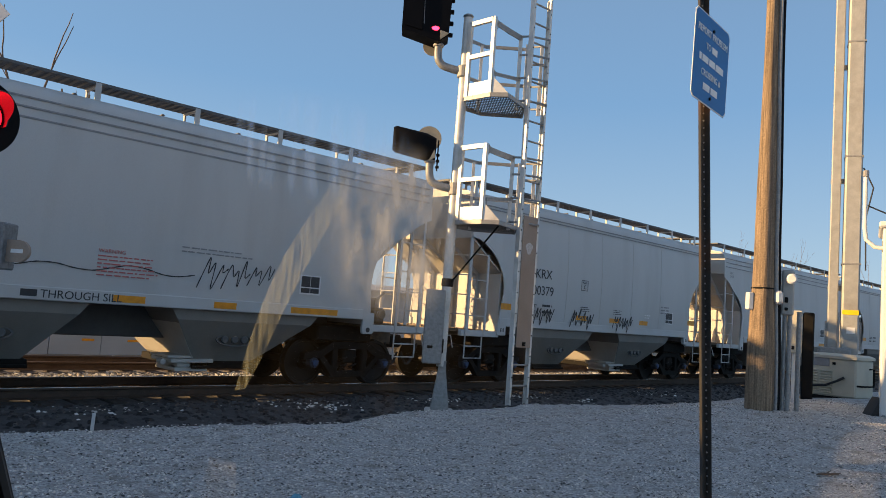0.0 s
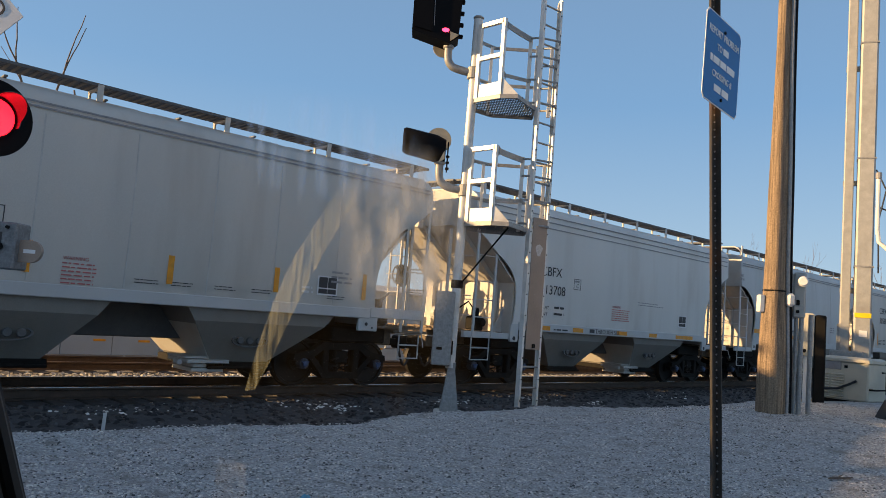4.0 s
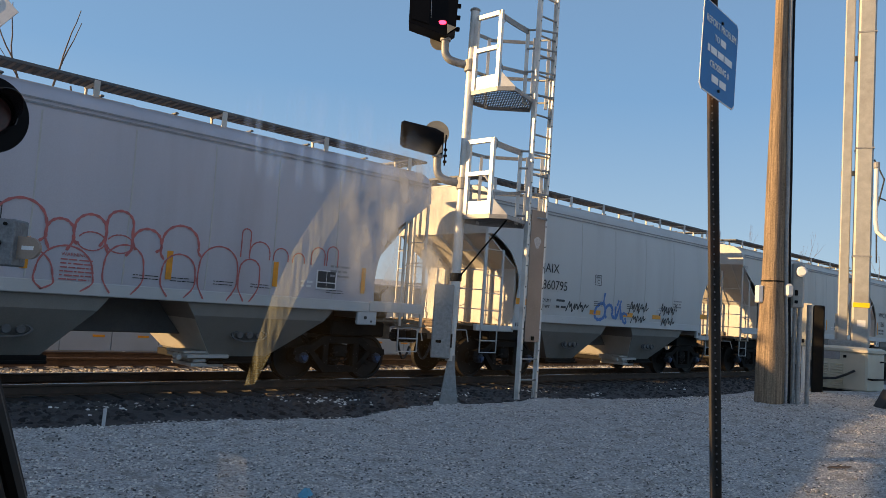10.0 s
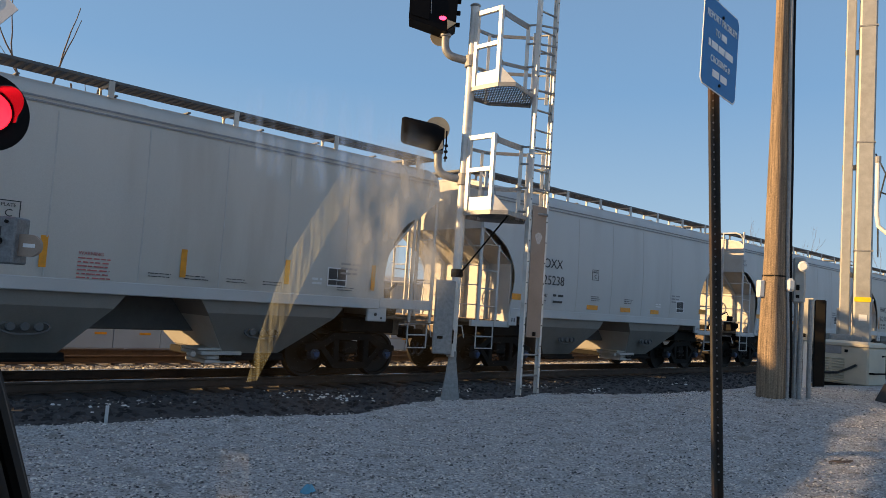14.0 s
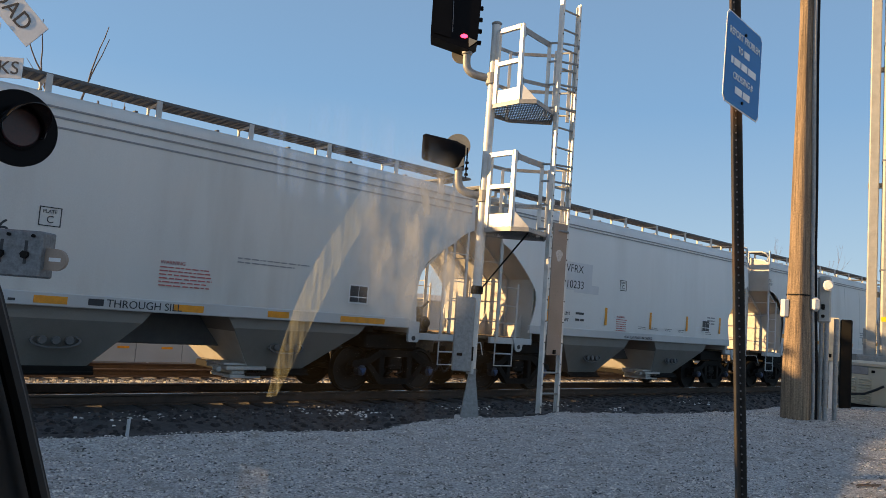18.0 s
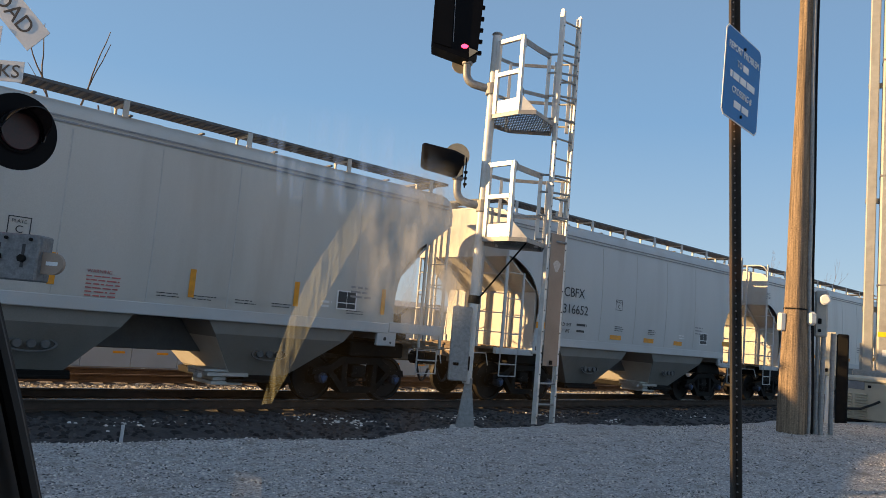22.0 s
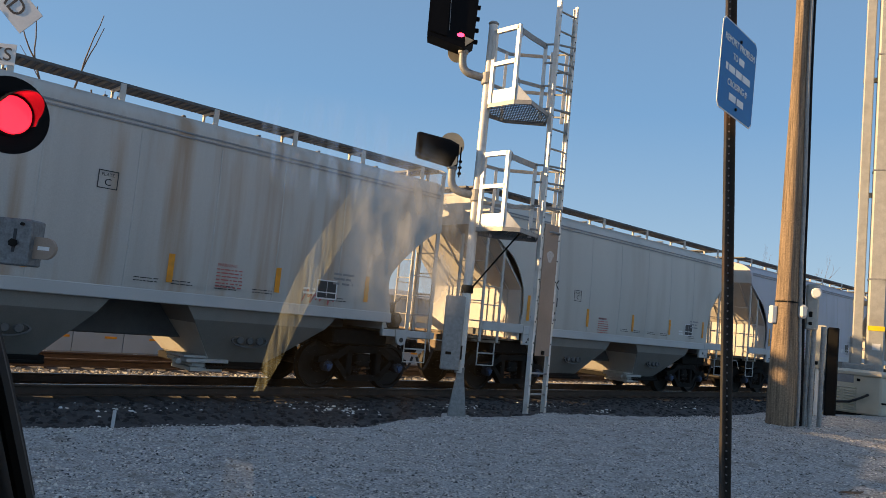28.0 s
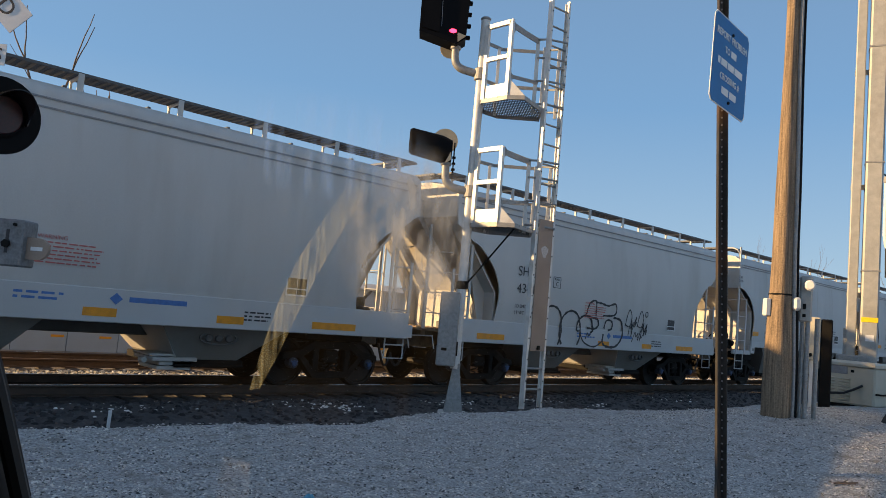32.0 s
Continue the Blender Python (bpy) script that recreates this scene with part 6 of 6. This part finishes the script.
def on_pole(a, z, d=0.03):
    """A place on the pole's skin; a turns from facing the camera to its right."""
    r = pole_r(z) + d
    v = bk * math.cos(a) + rt * math.sin(a)
    return (v.x * r, v.y * r, z)


for a, r, m, z0, z1, nm in ((1.05, 0.026, GALV, 2.15, 9.5, "conduit"), (1.45, 0.045, BLACK, 0.6, 9.5, "cable_guard"), (1.85, 0.02, GALV, 0.5, 9.5, "ground_wire"), (1.25, 0.024, GALV, 0.5, 2.1, "conduit")):
    part(nm, Mesh().tube([on_pole(a, z0 + (z1 - z0) * i / 12, r) for i in range(13)], r, 10), m, up_, "black cable guard" if m is BLACK else "grey conduit")
part("conduit_body", Mesh().box(-0.05, 0.05, -0.05, 0.05, 0, 0.17, 0.03), ALU, up_, "", Matrix.Translation(on_pole(1.0, 2.02, 0.05)) @ pose(0, 0, 0, 0, 0, -42))
bx = part("side_box", Mesh().box(-0.03, 0.04, -0.05, 0.05, 0, 0.22, 0.012), CABW, up_, "small white box", Matrix.Translation(on_pole(-1.55, 1.93, 0.03)) @ pose(0, 0, 0, 0, 0, -42))
part("side_box_cover", Mesh().box(0.05, 0.075, -0.05, 0.05, 0.04, 0.2, 0.01), IRON, bx)
for z in (2.2,):
    part("strap", Mesh().disc((0, 0, z), (0, 0, 1), pole_r(z) + 0.006, 0.02, 28, hole=0.1), IRON, up_)

ms = tagged(empty("meter_stand", Matrix.Translation((9.94, -9.65, 0.55)) @ pose(0, 0, 0, 0, 0, -66)), "electric meter and switch boxes on grey posts", "meter stand")
part("post", Mesh().tube([(-0.02, 0, 0.0), (-0.02, 0, 1.5)], 0.03, 10), GALV, ms)
part("post", Mesh().tube([(0.10, 0.18, 0.0), (0.10, 0.18, 1.4)], 0.03, 10), GALV, ms)
m1 = part("meter_box", Mesh().box(-0.13, 0.02, -0.06, 0.08, 1.34, 1.92, 0.02), MASTG, ms, "grey meter box")
part("meter_dial", Mesh().disc((-0.02, -0.06, 1.80), (0, -1, 0), 0.066, 0.11, 20, lip=0.02), CABW, m1, "round white meter cover")
part("meter_lug", Mesh().box(-0.09, -0.05, -0.075, -0.06, 1.5, 1.57, 0.01), IRON, m1)
part("meter_lug", Mesh().box(-0.09, -0.05, -0.075, -0.06, 1.4, 1.44, 0.01), IRON, m1)
part("drop_conduit", Mesh().tube([(-0.08, 0, 1.35), (-0.08, 0, 0.0)], 0.026, 8), GALV, ms)
ss = tagged(empty("switch_stand", Matrix.Translation((12.89, -8.535, 0.45)) @ pose(0, 0, 0, 0, 0, -68)), "beige disconnect box on a white post beside a dark post", "switch box")
part("box", Mesh().box(-0.12, 0.16, -0.1, 0.1, 0.92, 1.62, 0.015), BEIGE, ss, "beige disconnect box")
part("handle", Mesh().box(0.0, 0.05, -0.14, -0.1, 0.98, 1.04, 0.01), IRON, ss)
part("post", Mesh().box(0.02, 0.10, -0.04, 0.04, 0.0, 0.95, 0.01), CABW, ss)
part("dark_post", Mesh().box(0.17, 0.34, -0.08, 0.10, 0.0, 1.60, 0.02), IRON, ss, "dark timber post")

# ---------------------------------------------------------------- generator, steel mast, white cabinet
GX = Matrix.Translation((14.34, -8.235, 0.60)) @ pose(0, 0, 0, 0, 0, -100) @ Matrix.Scale(0.92, 4)
gen = tagged(empty("standby_generator", GX), "beige louvred standby generator on a timber skid", "generator")
part("body", Mesh().box(0.0, 1.0, 0.0, 0.66, 0.06, 0.78, 0.03), BEIGE, gen)
part("lid", Mesh().loft([[(-0.02, -0.02, 0.78), (1.02, -0.02, 0.78), (1.02, 0.68, 0.78), (-0.02, 0.68, 0.78)], [(-0.02, -0.02, 0.83), (1.02, -0.02, 0.83), (1.02, 0.68, 0.83), (-0.02, 0.68, 0.83)],
                           [(0.05, 0.06, 0.87), (0.95, 0.06, 0.87), (0.95, 0.6, 0.87), (0.05, 0.6, 0.87)]]), BEIGE, gen)
part("base_rail", Mesh().box(0.02, 0.98, 0.02, 0.64, -0.02, 0.06, 0.01), IRON, gen)
for i in range(9):
    for x0, x1 in ((0.05, 0.27), (0.32, 0.56)):
        part("louvre", Mesh().add([(x0, -0.004, 0.12 + i * 0.05), (x1, -0.004, 0.12 + i * 0.05), (x1, -0.03, 0.13 + i * 0.05), (x0, -0.03, 0.13 + i * 0.05), (x0, -0.004, 0.15 + i * 0.05), (x1, -0.004, 0.15 + i * 0.05)],
                                   [(0, 1, 2, 3), (3, 2, 5, 4), (0, 3, 4), (1, 5, 2), (0, 4, 5, 1)]), BEIGE, gen)
part("control_hatch", Mesh().box(0.08, 0.50, -0.012, 0.0, 0.62, 0.77, 0.01), FAINT, gen, "grey control hatch")
part("red_button", Mesh().disc((0.12, -0.012, 0.73), (0, -1, 0), 0.015, 0.012, 10), REDP, gen)
part("lock_plate", Mesh().box(0.56, 0.62, -0.012, 0.0, 0.66, 0.71), BLACK, gen)
part("hose", Mesh().tube([(-0.05, -0.05, 0.42), (0.05, -0.09, 0.30), (0.25, -0.12, 0.24), (0.5, -0.12, 0.27), (0.68, -0.08, 0.36), (0.8, -0.03, 0.44)], 0.024, 8), CABLE, gen, "black corrugated hose")
part("gas_pipe", Mesh().tube([(1.0, 0.05, 0.30), (1.08, 0.05, 0.30), (1.08, 0.5, 0.30), (1.08, 0.5, 0.62), (1.0, 0.5, 0.62)], 0.018, 8), IRON, gen)
tagged(part("timber_skid", Mesh().box(-0.3, 1.15, -0.12, 0.8, -0.16, -0.03, 0.02), TIMB, None, "", GX), "weathered timber skid under the generator", "skid")

mast = tagged(empty("steel_mast", Matrix.Translation((15.66, -8.265, 0.4)) @ pose(0, 0, 0, 0, 0, -68)), "tall galvanised steel mast of two joined columns", "mast")
part("column", Mesh().box(-0.10, 0.07, -0.08, 0.08, 1.0, 11.0, 0.015), MASTG, mast, "narrow square column")
part("column", Mesh().box(0.13, 0.43, -0.16, 0.16, 0.0, 11.0, 0.03), MASTG, mast, "wide square column")
for z in (2.2, 4.3, 6.6, 8.8):
    part("tie_plate", Mesh().box(-0.11, 0.44, 0.02, 0.06, z, z + 0.10), GALV, mast)
    part("joint_band", Mesh().box(0.12, 0.44, -0.17, 0.17, z + 0.5, z + 0.53), GALV, mast)
part("yellow_label", Mesh().box(0.14, 0.42, -0.168, -0.16, 1.74, 1.83), mat("label_bright_yellow", (0.85, 0.62, 0.02), 0.5, var=0.08, scale=9, bump=0), mast, "yellow warning band")
part("white_label", Mesh().box(0.22, 0.36, -0.168, -0.16, 1.38, 1.50), WHITEP, mast)
part("side_plate", Mesh().box(-0.14, -0.10, -0.05, 0.05, 1.1, 1.6), GALV, mast)
part("foot_box", Mesh().box(-0.25, 0.30, -0.22, 0.1, 0.1, 1.1, 0.02), GALV, mast, "grey steel box at the foot")
part("cable", Mesh().tube([(0.45, -0.05, 4.6), (0.62, -0.1, 4.2), (0.50, -0.1, 3.6), (0.52, -0.1, 2.6)], 0.014, 6), CABLE, mast)
part("cable", Mesh().tube([(0.45, -0.05, 3.9), (0.75, -0.1, 3.75), (1.25, -0.12, 3.5), (1.8, -0.1, 3.55)], 0.014, 6), CABLE, mast)
wc = tagged(empty("white_cabinet", Matrix.Translation((11.16, -10.34, 0.45)) @ pose(0, 0, 0, 0, 0, -74)), "white steel equipment cabinet on the gravel lot", "cabinet")
part("body", Mesh().box(0.0, 1.4, 0.0, 1.2, 0.05, 2.72, 0.02), CABW, wc)
part("roof_cap", Mesh().box(-0.05, 1.45, -0.05, 1.25, 2.72, 2.80, 0.02), CABW, wc)
part("base", Mesh().box(0.04, 1.36, 0.04, 1.16, -0.3, 0.05), CONC, wc)
part("pipe", Mesh().tube([(-0.22, 0.05, 3.42), (-0.22, 0.05, 2.72), (-0.20, 0.05, 2.56), (-0.10, 0.05, 2.46), (0.02, 0.05, 2.44)], 0.028, 10), CABW, wc, "white vent pipe", smooth=True)
part("pipe_cap", Mesh().disc((-0.22, 0.05, 3.42), (0, 0, 1), 0.04, 0.09, 12, lip=0.01), FAINT, wc)
part("hinge", Mesh().box(-0.012, 0.0, 0.1, 0.14, 2.4, 2.55), GALV, wc)
for i in range(3):
    part("valve", Mesh().disc((0.05 + i * 0.07, -0.02, 0.22), (0, -1, 0), 0.03, 0.03, 10), GALV, wc)
tagged(part("rubber_wedge", Mesh().prism([(0, 0), (0.26, 0), (0.26, 0.36), (0.2, 0.36)], "y", -0.1, 0.1), TRIM, None, "", Matrix.Translation((11.12, -10.14, 0.55)) @ pose(0, 0, 0, 0, 0, -42)), "black rubber wedge leaning by the white cabinet", "wedge")

# ---------------------------------------------------------------- beyond the tracks
shed = tagged(empty("storage_shed", pose(0, 10.6, 0)), "long low blue-grey metal shed beyond the second track", "shed")
for i in range(60):
    x = -12 + i * 1.5
    part("wall_panel", Mesh().box(x, x + 1.485, 0, 0.06, -0.50, 2.30, 0.01), SHEDW, shed)
part("roof", Mesh().prism([(-0.25, 2.30), (-0.25, 2.36), (4.0, 2.75), (8.25, 2.36), (8.25, 2.30)], "x", -12.2, 78.2), SHED, shed, "grey low-pitched roof")
part("back_wall", Mesh().box(-12, 78, 7.9, 8.0, -0.5, 2.3), SHEDW, shed)
for x in (-12, 77.9):
    part("end_wall", Mesh().box(x, x + 0.1, 0.06, 7.9, -0.5, 2.3), SHEDW, shed)
for i in range(70):
    x = -4 + i * 1.38
    if x < 60:
        part("reflector", Mesh().box(x, x + 0.36, -0.012, 0.0, -0.02, 0.05), YELLOW, shed, "yellow reflective mark")


def bare_tree(x, y, h, seed, label, deep=5):
    rng = random.Random(seed)
    t = tagged(empty("bare_tree", pose(x, y, -0.45)), label, "tree")
    trunk, limbs = Mesh(), Mesh()

    def grow(mesh, p, d, l, r, depth):
        pts = [p]
        for i in range(5):
            d = (d + Vector((rng.uniform(-1, 1), rng.uniform(-1, 1), rng.uniform(0.0, 0.5))) * (0.05 if depth == 0 else 0.12)).normalized()
            pts.append(pts[-1] + d * (l / 5))
        mesh.tube(pts, r, 7 if depth < 2 else 4, r * 0.5)
        if depth >= deep:
            return
        for i in range(2 if depth == 0 else 3):
            q = pts[-1] if i < 2 else pts[rng.choice((2, 3, 4))]
            side = Vector((rng.uniform(0.4, 1) * (1 if i % 2 else -1), rng.uniform(-0.8, 0.8), 0.3))
            e = (d + side * (0.28 if i < 2 else 0.6)).normalized()
            grow(limbs, q, e, l * (rng.uniform(0.50, 0.66) if i < 2 else rng.uniform(0.25, 0.4)), r * (0.48 if i < 2 else 0.3), depth + 1)

    grow(trunk, Vector((0, 0, 0)), Vector((rng.uniform(-0.03, 0.03), 0, 1)), h * 0.42, h * 0.0105, 0)
    part("trunk", trunk, BARK, t)
    part("crown", limbs, BARK, t, "bare twigs with no leaves")


for x, y, h, sd, dp in ((11.7, 29.0, 19.5, 21, 2), (14.6, 28.1, 15.0, 11, 2), (13.4, 28.6, 17.6, 31, 1), (19.5, 30.5, 13, 5, 5), (8.2, 33, 12, 6, 5), (24, 36, 12, 9, 5), (140, 40, 20, 12, 5), (152, 55, 22, 13, 5),
                        (128, 60, 19, 14, 5), (165, 35, 21, 15, 5)):
    bare_tree(x, y, h, sd, "tall bare tree behind the shed" if x < 50 else "bare tree in the far distance", dp)
# litter on the lot
o = []
tr_ = Mesh()
rg = random.Random(2)
for i in range(9):
    a = 2 * math.pi * i / 9
    o.append((0.07 * math.cos(a) * rg.uniform(0.6, 1), 0.04 * math.sin(a) * rg.uniform(0.6, 1), rg.uniform(0, 0.03)))
tr_.add(o + [(p[0] * 0.4, p[1] * 0.4, 0.045 + 0.02 * rg.random()) for p in o] + [(0, 0, 0.03)], [(i, (i + 1) % 9, 9 + (i + 1) % 9, 9 + i) for i in range(9)] + [(9 + i, 9 + (i + 1) % 9, 18) for i in range(9)])
tagged(part("litter", tr_, mat("litter_blue", (0.08, 0.35, 0.50), 0.4, var=0.15, scale=20, bump=0.2), None, "", pose(2.77, -9.42, height(2.77, -9.42) - 0.005)), "crumpled blue wrapper lying on the gravel", "litter")
tw = Mesh()
for i in range(6):
    a = rg.uniform(0, 6.3)
    tw.tube([(0.02 * i, 0, 0.012), (0.02 * i + 0.07 * math.cos(a), 0.07 * math.sin(a), 0.02), (0.02 * i + 0.15 * math.cos(a + 0.3), 0.15 * math.sin(a + 0.3), 0.03)], 0.007, 5, 0.004)
tagged(part("dry_weed", tw, BARK, None, "", pose(6.75, -11.1, height(6.75, -11.1))), "small dry brown weed on the gravel", "weed", kind="stuff")
tagged(part("marker_stake", Mesh().bar((0, 0, -0.1), (0.01, 0, 0.30), 0.03, 0.02), WHITEP, None, "", pose(3.0, -5.4, height(3.0, -5.4))), "short pale marker stake in the ballast", "stake")

# ---------------------------------------------------------------- the vehicle that the camera sits in
WINDOW = Matrix.Translation((0.0, -13.41, 1.585)) @ pose(0, 0, 0, 0, 0, -43) @ pose(0, 0, 0, 5.0, 0, 0) @ Matrix.Translation((0, 0.62, 0))


def glass_film(name, tint, amount, scale, low, high, stretch=(1, 1, 1), fade=None):
    """A film on glass, for dirt and painted reflections: clear where there is none, letting light through diffusely
    where it lies.
    """
    m = bpy.data.materials.new(name)
    m.use_nodes = True
    n, k = m.node_tree.nodes, m.node_tree.links
    n.remove(n["Principled BSDF"])
    clear = n.new("ShaderNodeBsdfTransparent")
    film = n.new("ShaderNodeBsdfTranslucent")
    film.inputs[0].default_value = (*tint, 1)
    mix = n.new("ShaderNodeMixShader")
    tc = n.new("ShaderNodeTexCoord")
    mp = n.new("ShaderNodeMapping")
    mp.inputs["Scale"].default_value = stretch
    k.new(tc.outputs["Object"], mp.inputs[0])
    nz = n.new("ShaderNodeTexNoise")
    nz.inputs["Scale"].default_value, nz.inputs["Detail"].default_value = scale, 4
    k.new(mp.outputs[0], nz.inputs["Vector"])
    mr = n.new("ShaderNodeMapRange")
    mr.inputs[1].default_value, mr.inputs[2].default_value, mr.inputs[4].default_value = low, high, amount
    k.new(nz.outputs[0], mr.inputs[0])
    out = mr.outputs[0]
    if fade:
        # soft edge: an oval in the glass plane, x centre, z centre, half width, half height
        sep = n.new("ShaderNodeSeparateXYZ")
        k.new(tc.outputs["Object"], sep.inputs[0])
        sq = []
        for ax, c, h in ((0, fade[0], fade[2]), (2, fade[1], fade[3])):
            a = n.new("ShaderNodeMath")
            a.operation = 'SUBTRACT'
            k.new(sep.outputs[ax], a.inputs[0])
            a.inputs[1].default_value = c
            d = n.new("ShaderNodeMath")
            d.operation = 'DIVIDE'
            k.new(a.outputs[0], d.inputs[0])
            d.inputs[1].default_value = h
            e = n.new("ShaderNodeMath")
            e.operation = 'MULTIPLY'
            k.new(d.outputs[0], e.inputs[0])
            k.new(d.outputs[0], e.inputs[1])
            sq.append(e)
        s = n.new("ShaderNodeMath")
        s.operation = 'ADD'
        k.new(sq[0].outputs[0], s.inputs[0])
        k.new(sq[1].outputs[0], s.inputs[1])
        f = n.new("ShaderNodeMapRange")
        f.interpolation_type = 'SMOOTHSTEP'
        f.inputs[1].default_value, f.inputs[2].default_value, f.inputs[3].default_value, f.inputs[4].default_value = 0.0, 1.0, 1.0, 0.0
        k.new(s.outputs[0], f.inputs[0])
        g = n.new("ShaderNodeMath")
        g.operation = 'MULTIPLY'
        k.new(out, g.inputs[0])
        k.new(f.outputs[0], g.inputs[1])
        out = g.outputs[0]
    k.new(out, mix.inputs[0])
    k.new(clear.outputs[0], mix.inputs[1])
    k.new(film.outputs[0], mix.inputs[2])
    k.new(mix.outputs[0], n["Material Output"].inputs[0])
    return m


vehicle = tagged(empty("vehicle_cabin", WINDOW), "dark vehicle cabin with a smeared window and black pillar", "vehicle cabin")
level = WINDOW.inverted() @ Matrix.Translation(EYE) @ pose(0, 0, 0, 0, 0, -43)
# unseen cabin shell, added to keep outside light off the pillar
cabin = [("roof_lining", (-0.74, 0.74, -1.3, 0.46, 0.42, 0.47)), ("floor_pan", (-0.74, 0.74, -1.3, 0.46, -0.97, -0.92)), ("rear_panel", (-0.74, 0.74, -1.36, -1.30, -0.97, 0.47)),
         ("side_panel", (-0.80, -0.74, -1.36, 0.40, -0.97, 0.47)), ("side_panel", (0.74, 0.80, -1.36, 0.40, -0.97, 0.47)), ("door_panel", (-0.74, 0.74, 0.46, 0.52, -0.97, -0.40))]
for nm, q in cabin:
    part(nm, Mesh().box(*q, 0.02), TRIM, vehicle, "black " + nm.replace("_", " "), level)
# unseen tyres, added so that the shell stands on the ground
for x in (-0.95, 0.80):
    for y in (-0.95, 0.05):
        tyre = part("tyre", Mesh().disc((x, y, -0.89), (1, 0, 0), 0.31, 0.15, 24, lip=0.03), TRIM, vehicle, "added unseen black tyre", level)


def slant(x):
    """The glass recedes to the right; how far out a spot of it lies."""
    return 0.62 / (0.62 - 0.7 * x)


def oval(cx, cz, w, h):
    s = slant(cx)
    return cx * s, cz * s, w * s * s, h * s


SMEAR = glass_film("window_smear_streak", (0.88, 0.88, 0.62), 0.16, 90, 0.30, 0.70, (5, 1, 0.35), oval(-0.142, -0.13, 0.24, 0.25))
HAZE = glass_film("window_pale_cloud", (0.26, 0.30, 0.38), 0.92, 34, 0.36, 0.66, (1.7, 1, 0.62), oval(-0.024, 0.008, 0.066, 0.082))
# blue tint puts reflected sky into the film's colour
STREAK = glass_film("window_sky_streak", (0.22, 0.42, 0.95), 0.42, 46, 0.42, 0.72, (2.4, 1, 0.25), oval(-0.095, 0.075, 0.095, 0.048))
LOWHAZE = glass_film("window_smear_faint", (0.95, 0.85, 0.65), 0.006, 26, 0.35, 0.75, (1.2, 1, 0.5), oval(0.0, -0.09, 0.2, 0.1))


def film(name, outline, material, d, label):
    ob = part(name, Mesh().add([(x * slant(x), 0.62 * (slant(x) - 1) + d, z * slant(x)) for x, z in outline], [tuple(range(len(outline)))]), material, vehicle, label)
    ob.visible_shadow = False
    return ob


left = [(-0.0717, 0.0653), (-0.0868, 0.0385), (-0.1031, 0.0094), (-0.1185, -0.0196), (-0.1303, -0.053), (-0.1404, -0.0908), (-0.1486, -0.1295)]
right = [(-0.0516, 0.0636), (-0.0694, 0.0352), (-0.0863, 0.0014), (-0.1014, -0.0322), (-0.1151, -0.0658), (-0.1285, -0.1016), (-0.1404, -0.1279)]
k = Mesh()
k.add([(p[0] * slant(p[0]), 0.62 * (slant(p[0]) - 1) + 0.002, p[1] * slant(p[0])) for ab in zip(left, right) for p in ab], [(2 * i, 2 * i + 1, 2 * i + 3, 2 * i + 2) for i in range(6)])
arc = part("smear_arc", k, SMEAR, vehicle, "curved yellowish smear on the glass")
arc.visible_shadow = False
film("smear_cloud", [(-0.088, -0.09), (0.040, -0.09), (0.040, 0.085), (-0.088, 0.085)], HAZE, 0.004, "cloudy pale film on the glass")
film("smear_rain", [(-0.226, 0.03), (-0.005, 0.03), (-0.005, 0.122), (-0.226, 0.122)], STREAK, 0.006, "faint blue streaks standing in for reflected sky")
PATCH = glass_film("window_pale_patch", (0.92, 0.88, 0.62), 0.06, 50, 0.3, 0.8)
film("smear_patch", [(-0.143, -0.190), (-0.166, -0.186), (-0.169, -0.25), (-0.140, -0.25)], PATCH, 0.003, "pale patch low on the glass")
film("smear_low", [(-0.2, -0.19), (0.2, -0.19), (0.2, 0.01), (-0.2, 0.01)], LOWHAZE, 0.008, "faint dusty film")
o = [(-0.46, 0.0), (-0.402, 0.0), (-0.375, -0.065), (-0.345, -0.155), (-0.3165, -0.25), (-0.46, -0.25)]
part("pillar_trim", Mesh().prism([(p[0] - 0.028, p[1]) for p in o], "y", -0.03, 0.05), TRIMB, vehicle, "brown pillar trim")
part("pillar_seal", Mesh().tube([(-0.417, 0.012, 0.0), (-0.390, 0.012, -0.065), (-0.360, 0.012, -0.155), (-0.3305, 0.012, -0.25)], 0.0075, 8), TRIM, vehicle, "black rubber window seal")


def motions():
    end = 32.0
    # the crossing lamps: each added drum shows its glowing face for a little over half of every 1.1 s
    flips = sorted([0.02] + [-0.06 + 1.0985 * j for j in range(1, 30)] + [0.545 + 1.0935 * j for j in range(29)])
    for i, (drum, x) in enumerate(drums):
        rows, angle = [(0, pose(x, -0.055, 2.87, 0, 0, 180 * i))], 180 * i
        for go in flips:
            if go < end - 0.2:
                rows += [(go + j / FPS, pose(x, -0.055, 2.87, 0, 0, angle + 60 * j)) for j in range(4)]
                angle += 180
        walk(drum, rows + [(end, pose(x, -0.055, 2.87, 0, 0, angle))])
    for k, (car, x0) in train.items():
        walk(car, [(0, pose(x0, 0, 0)), (end, pose(x0 + SPEED * end, 0, 0))])
    first = {}
    every = [o for k in train for o in train[k][0].children_recursive if o.name.startswith("wheelset")]
    for w in every:
        e = round(w.location.x, 2)
        if e not in first:
            walk(w, [(i / FPS, pose(e, 0, 0.457, 0, math.degrees(SPEED * i / FPS / 0.457), 0)) for i in range(int(end * FPS) + 1)])
            first[e] = w
        else:
            w.rotation_mode = "QUATERNION"
            w.animation_data_create()
            w.animation_data.action = first[e].animation_data.action
            w.animation_data.action_slot = first[e].animation_data.action_slot


motions()
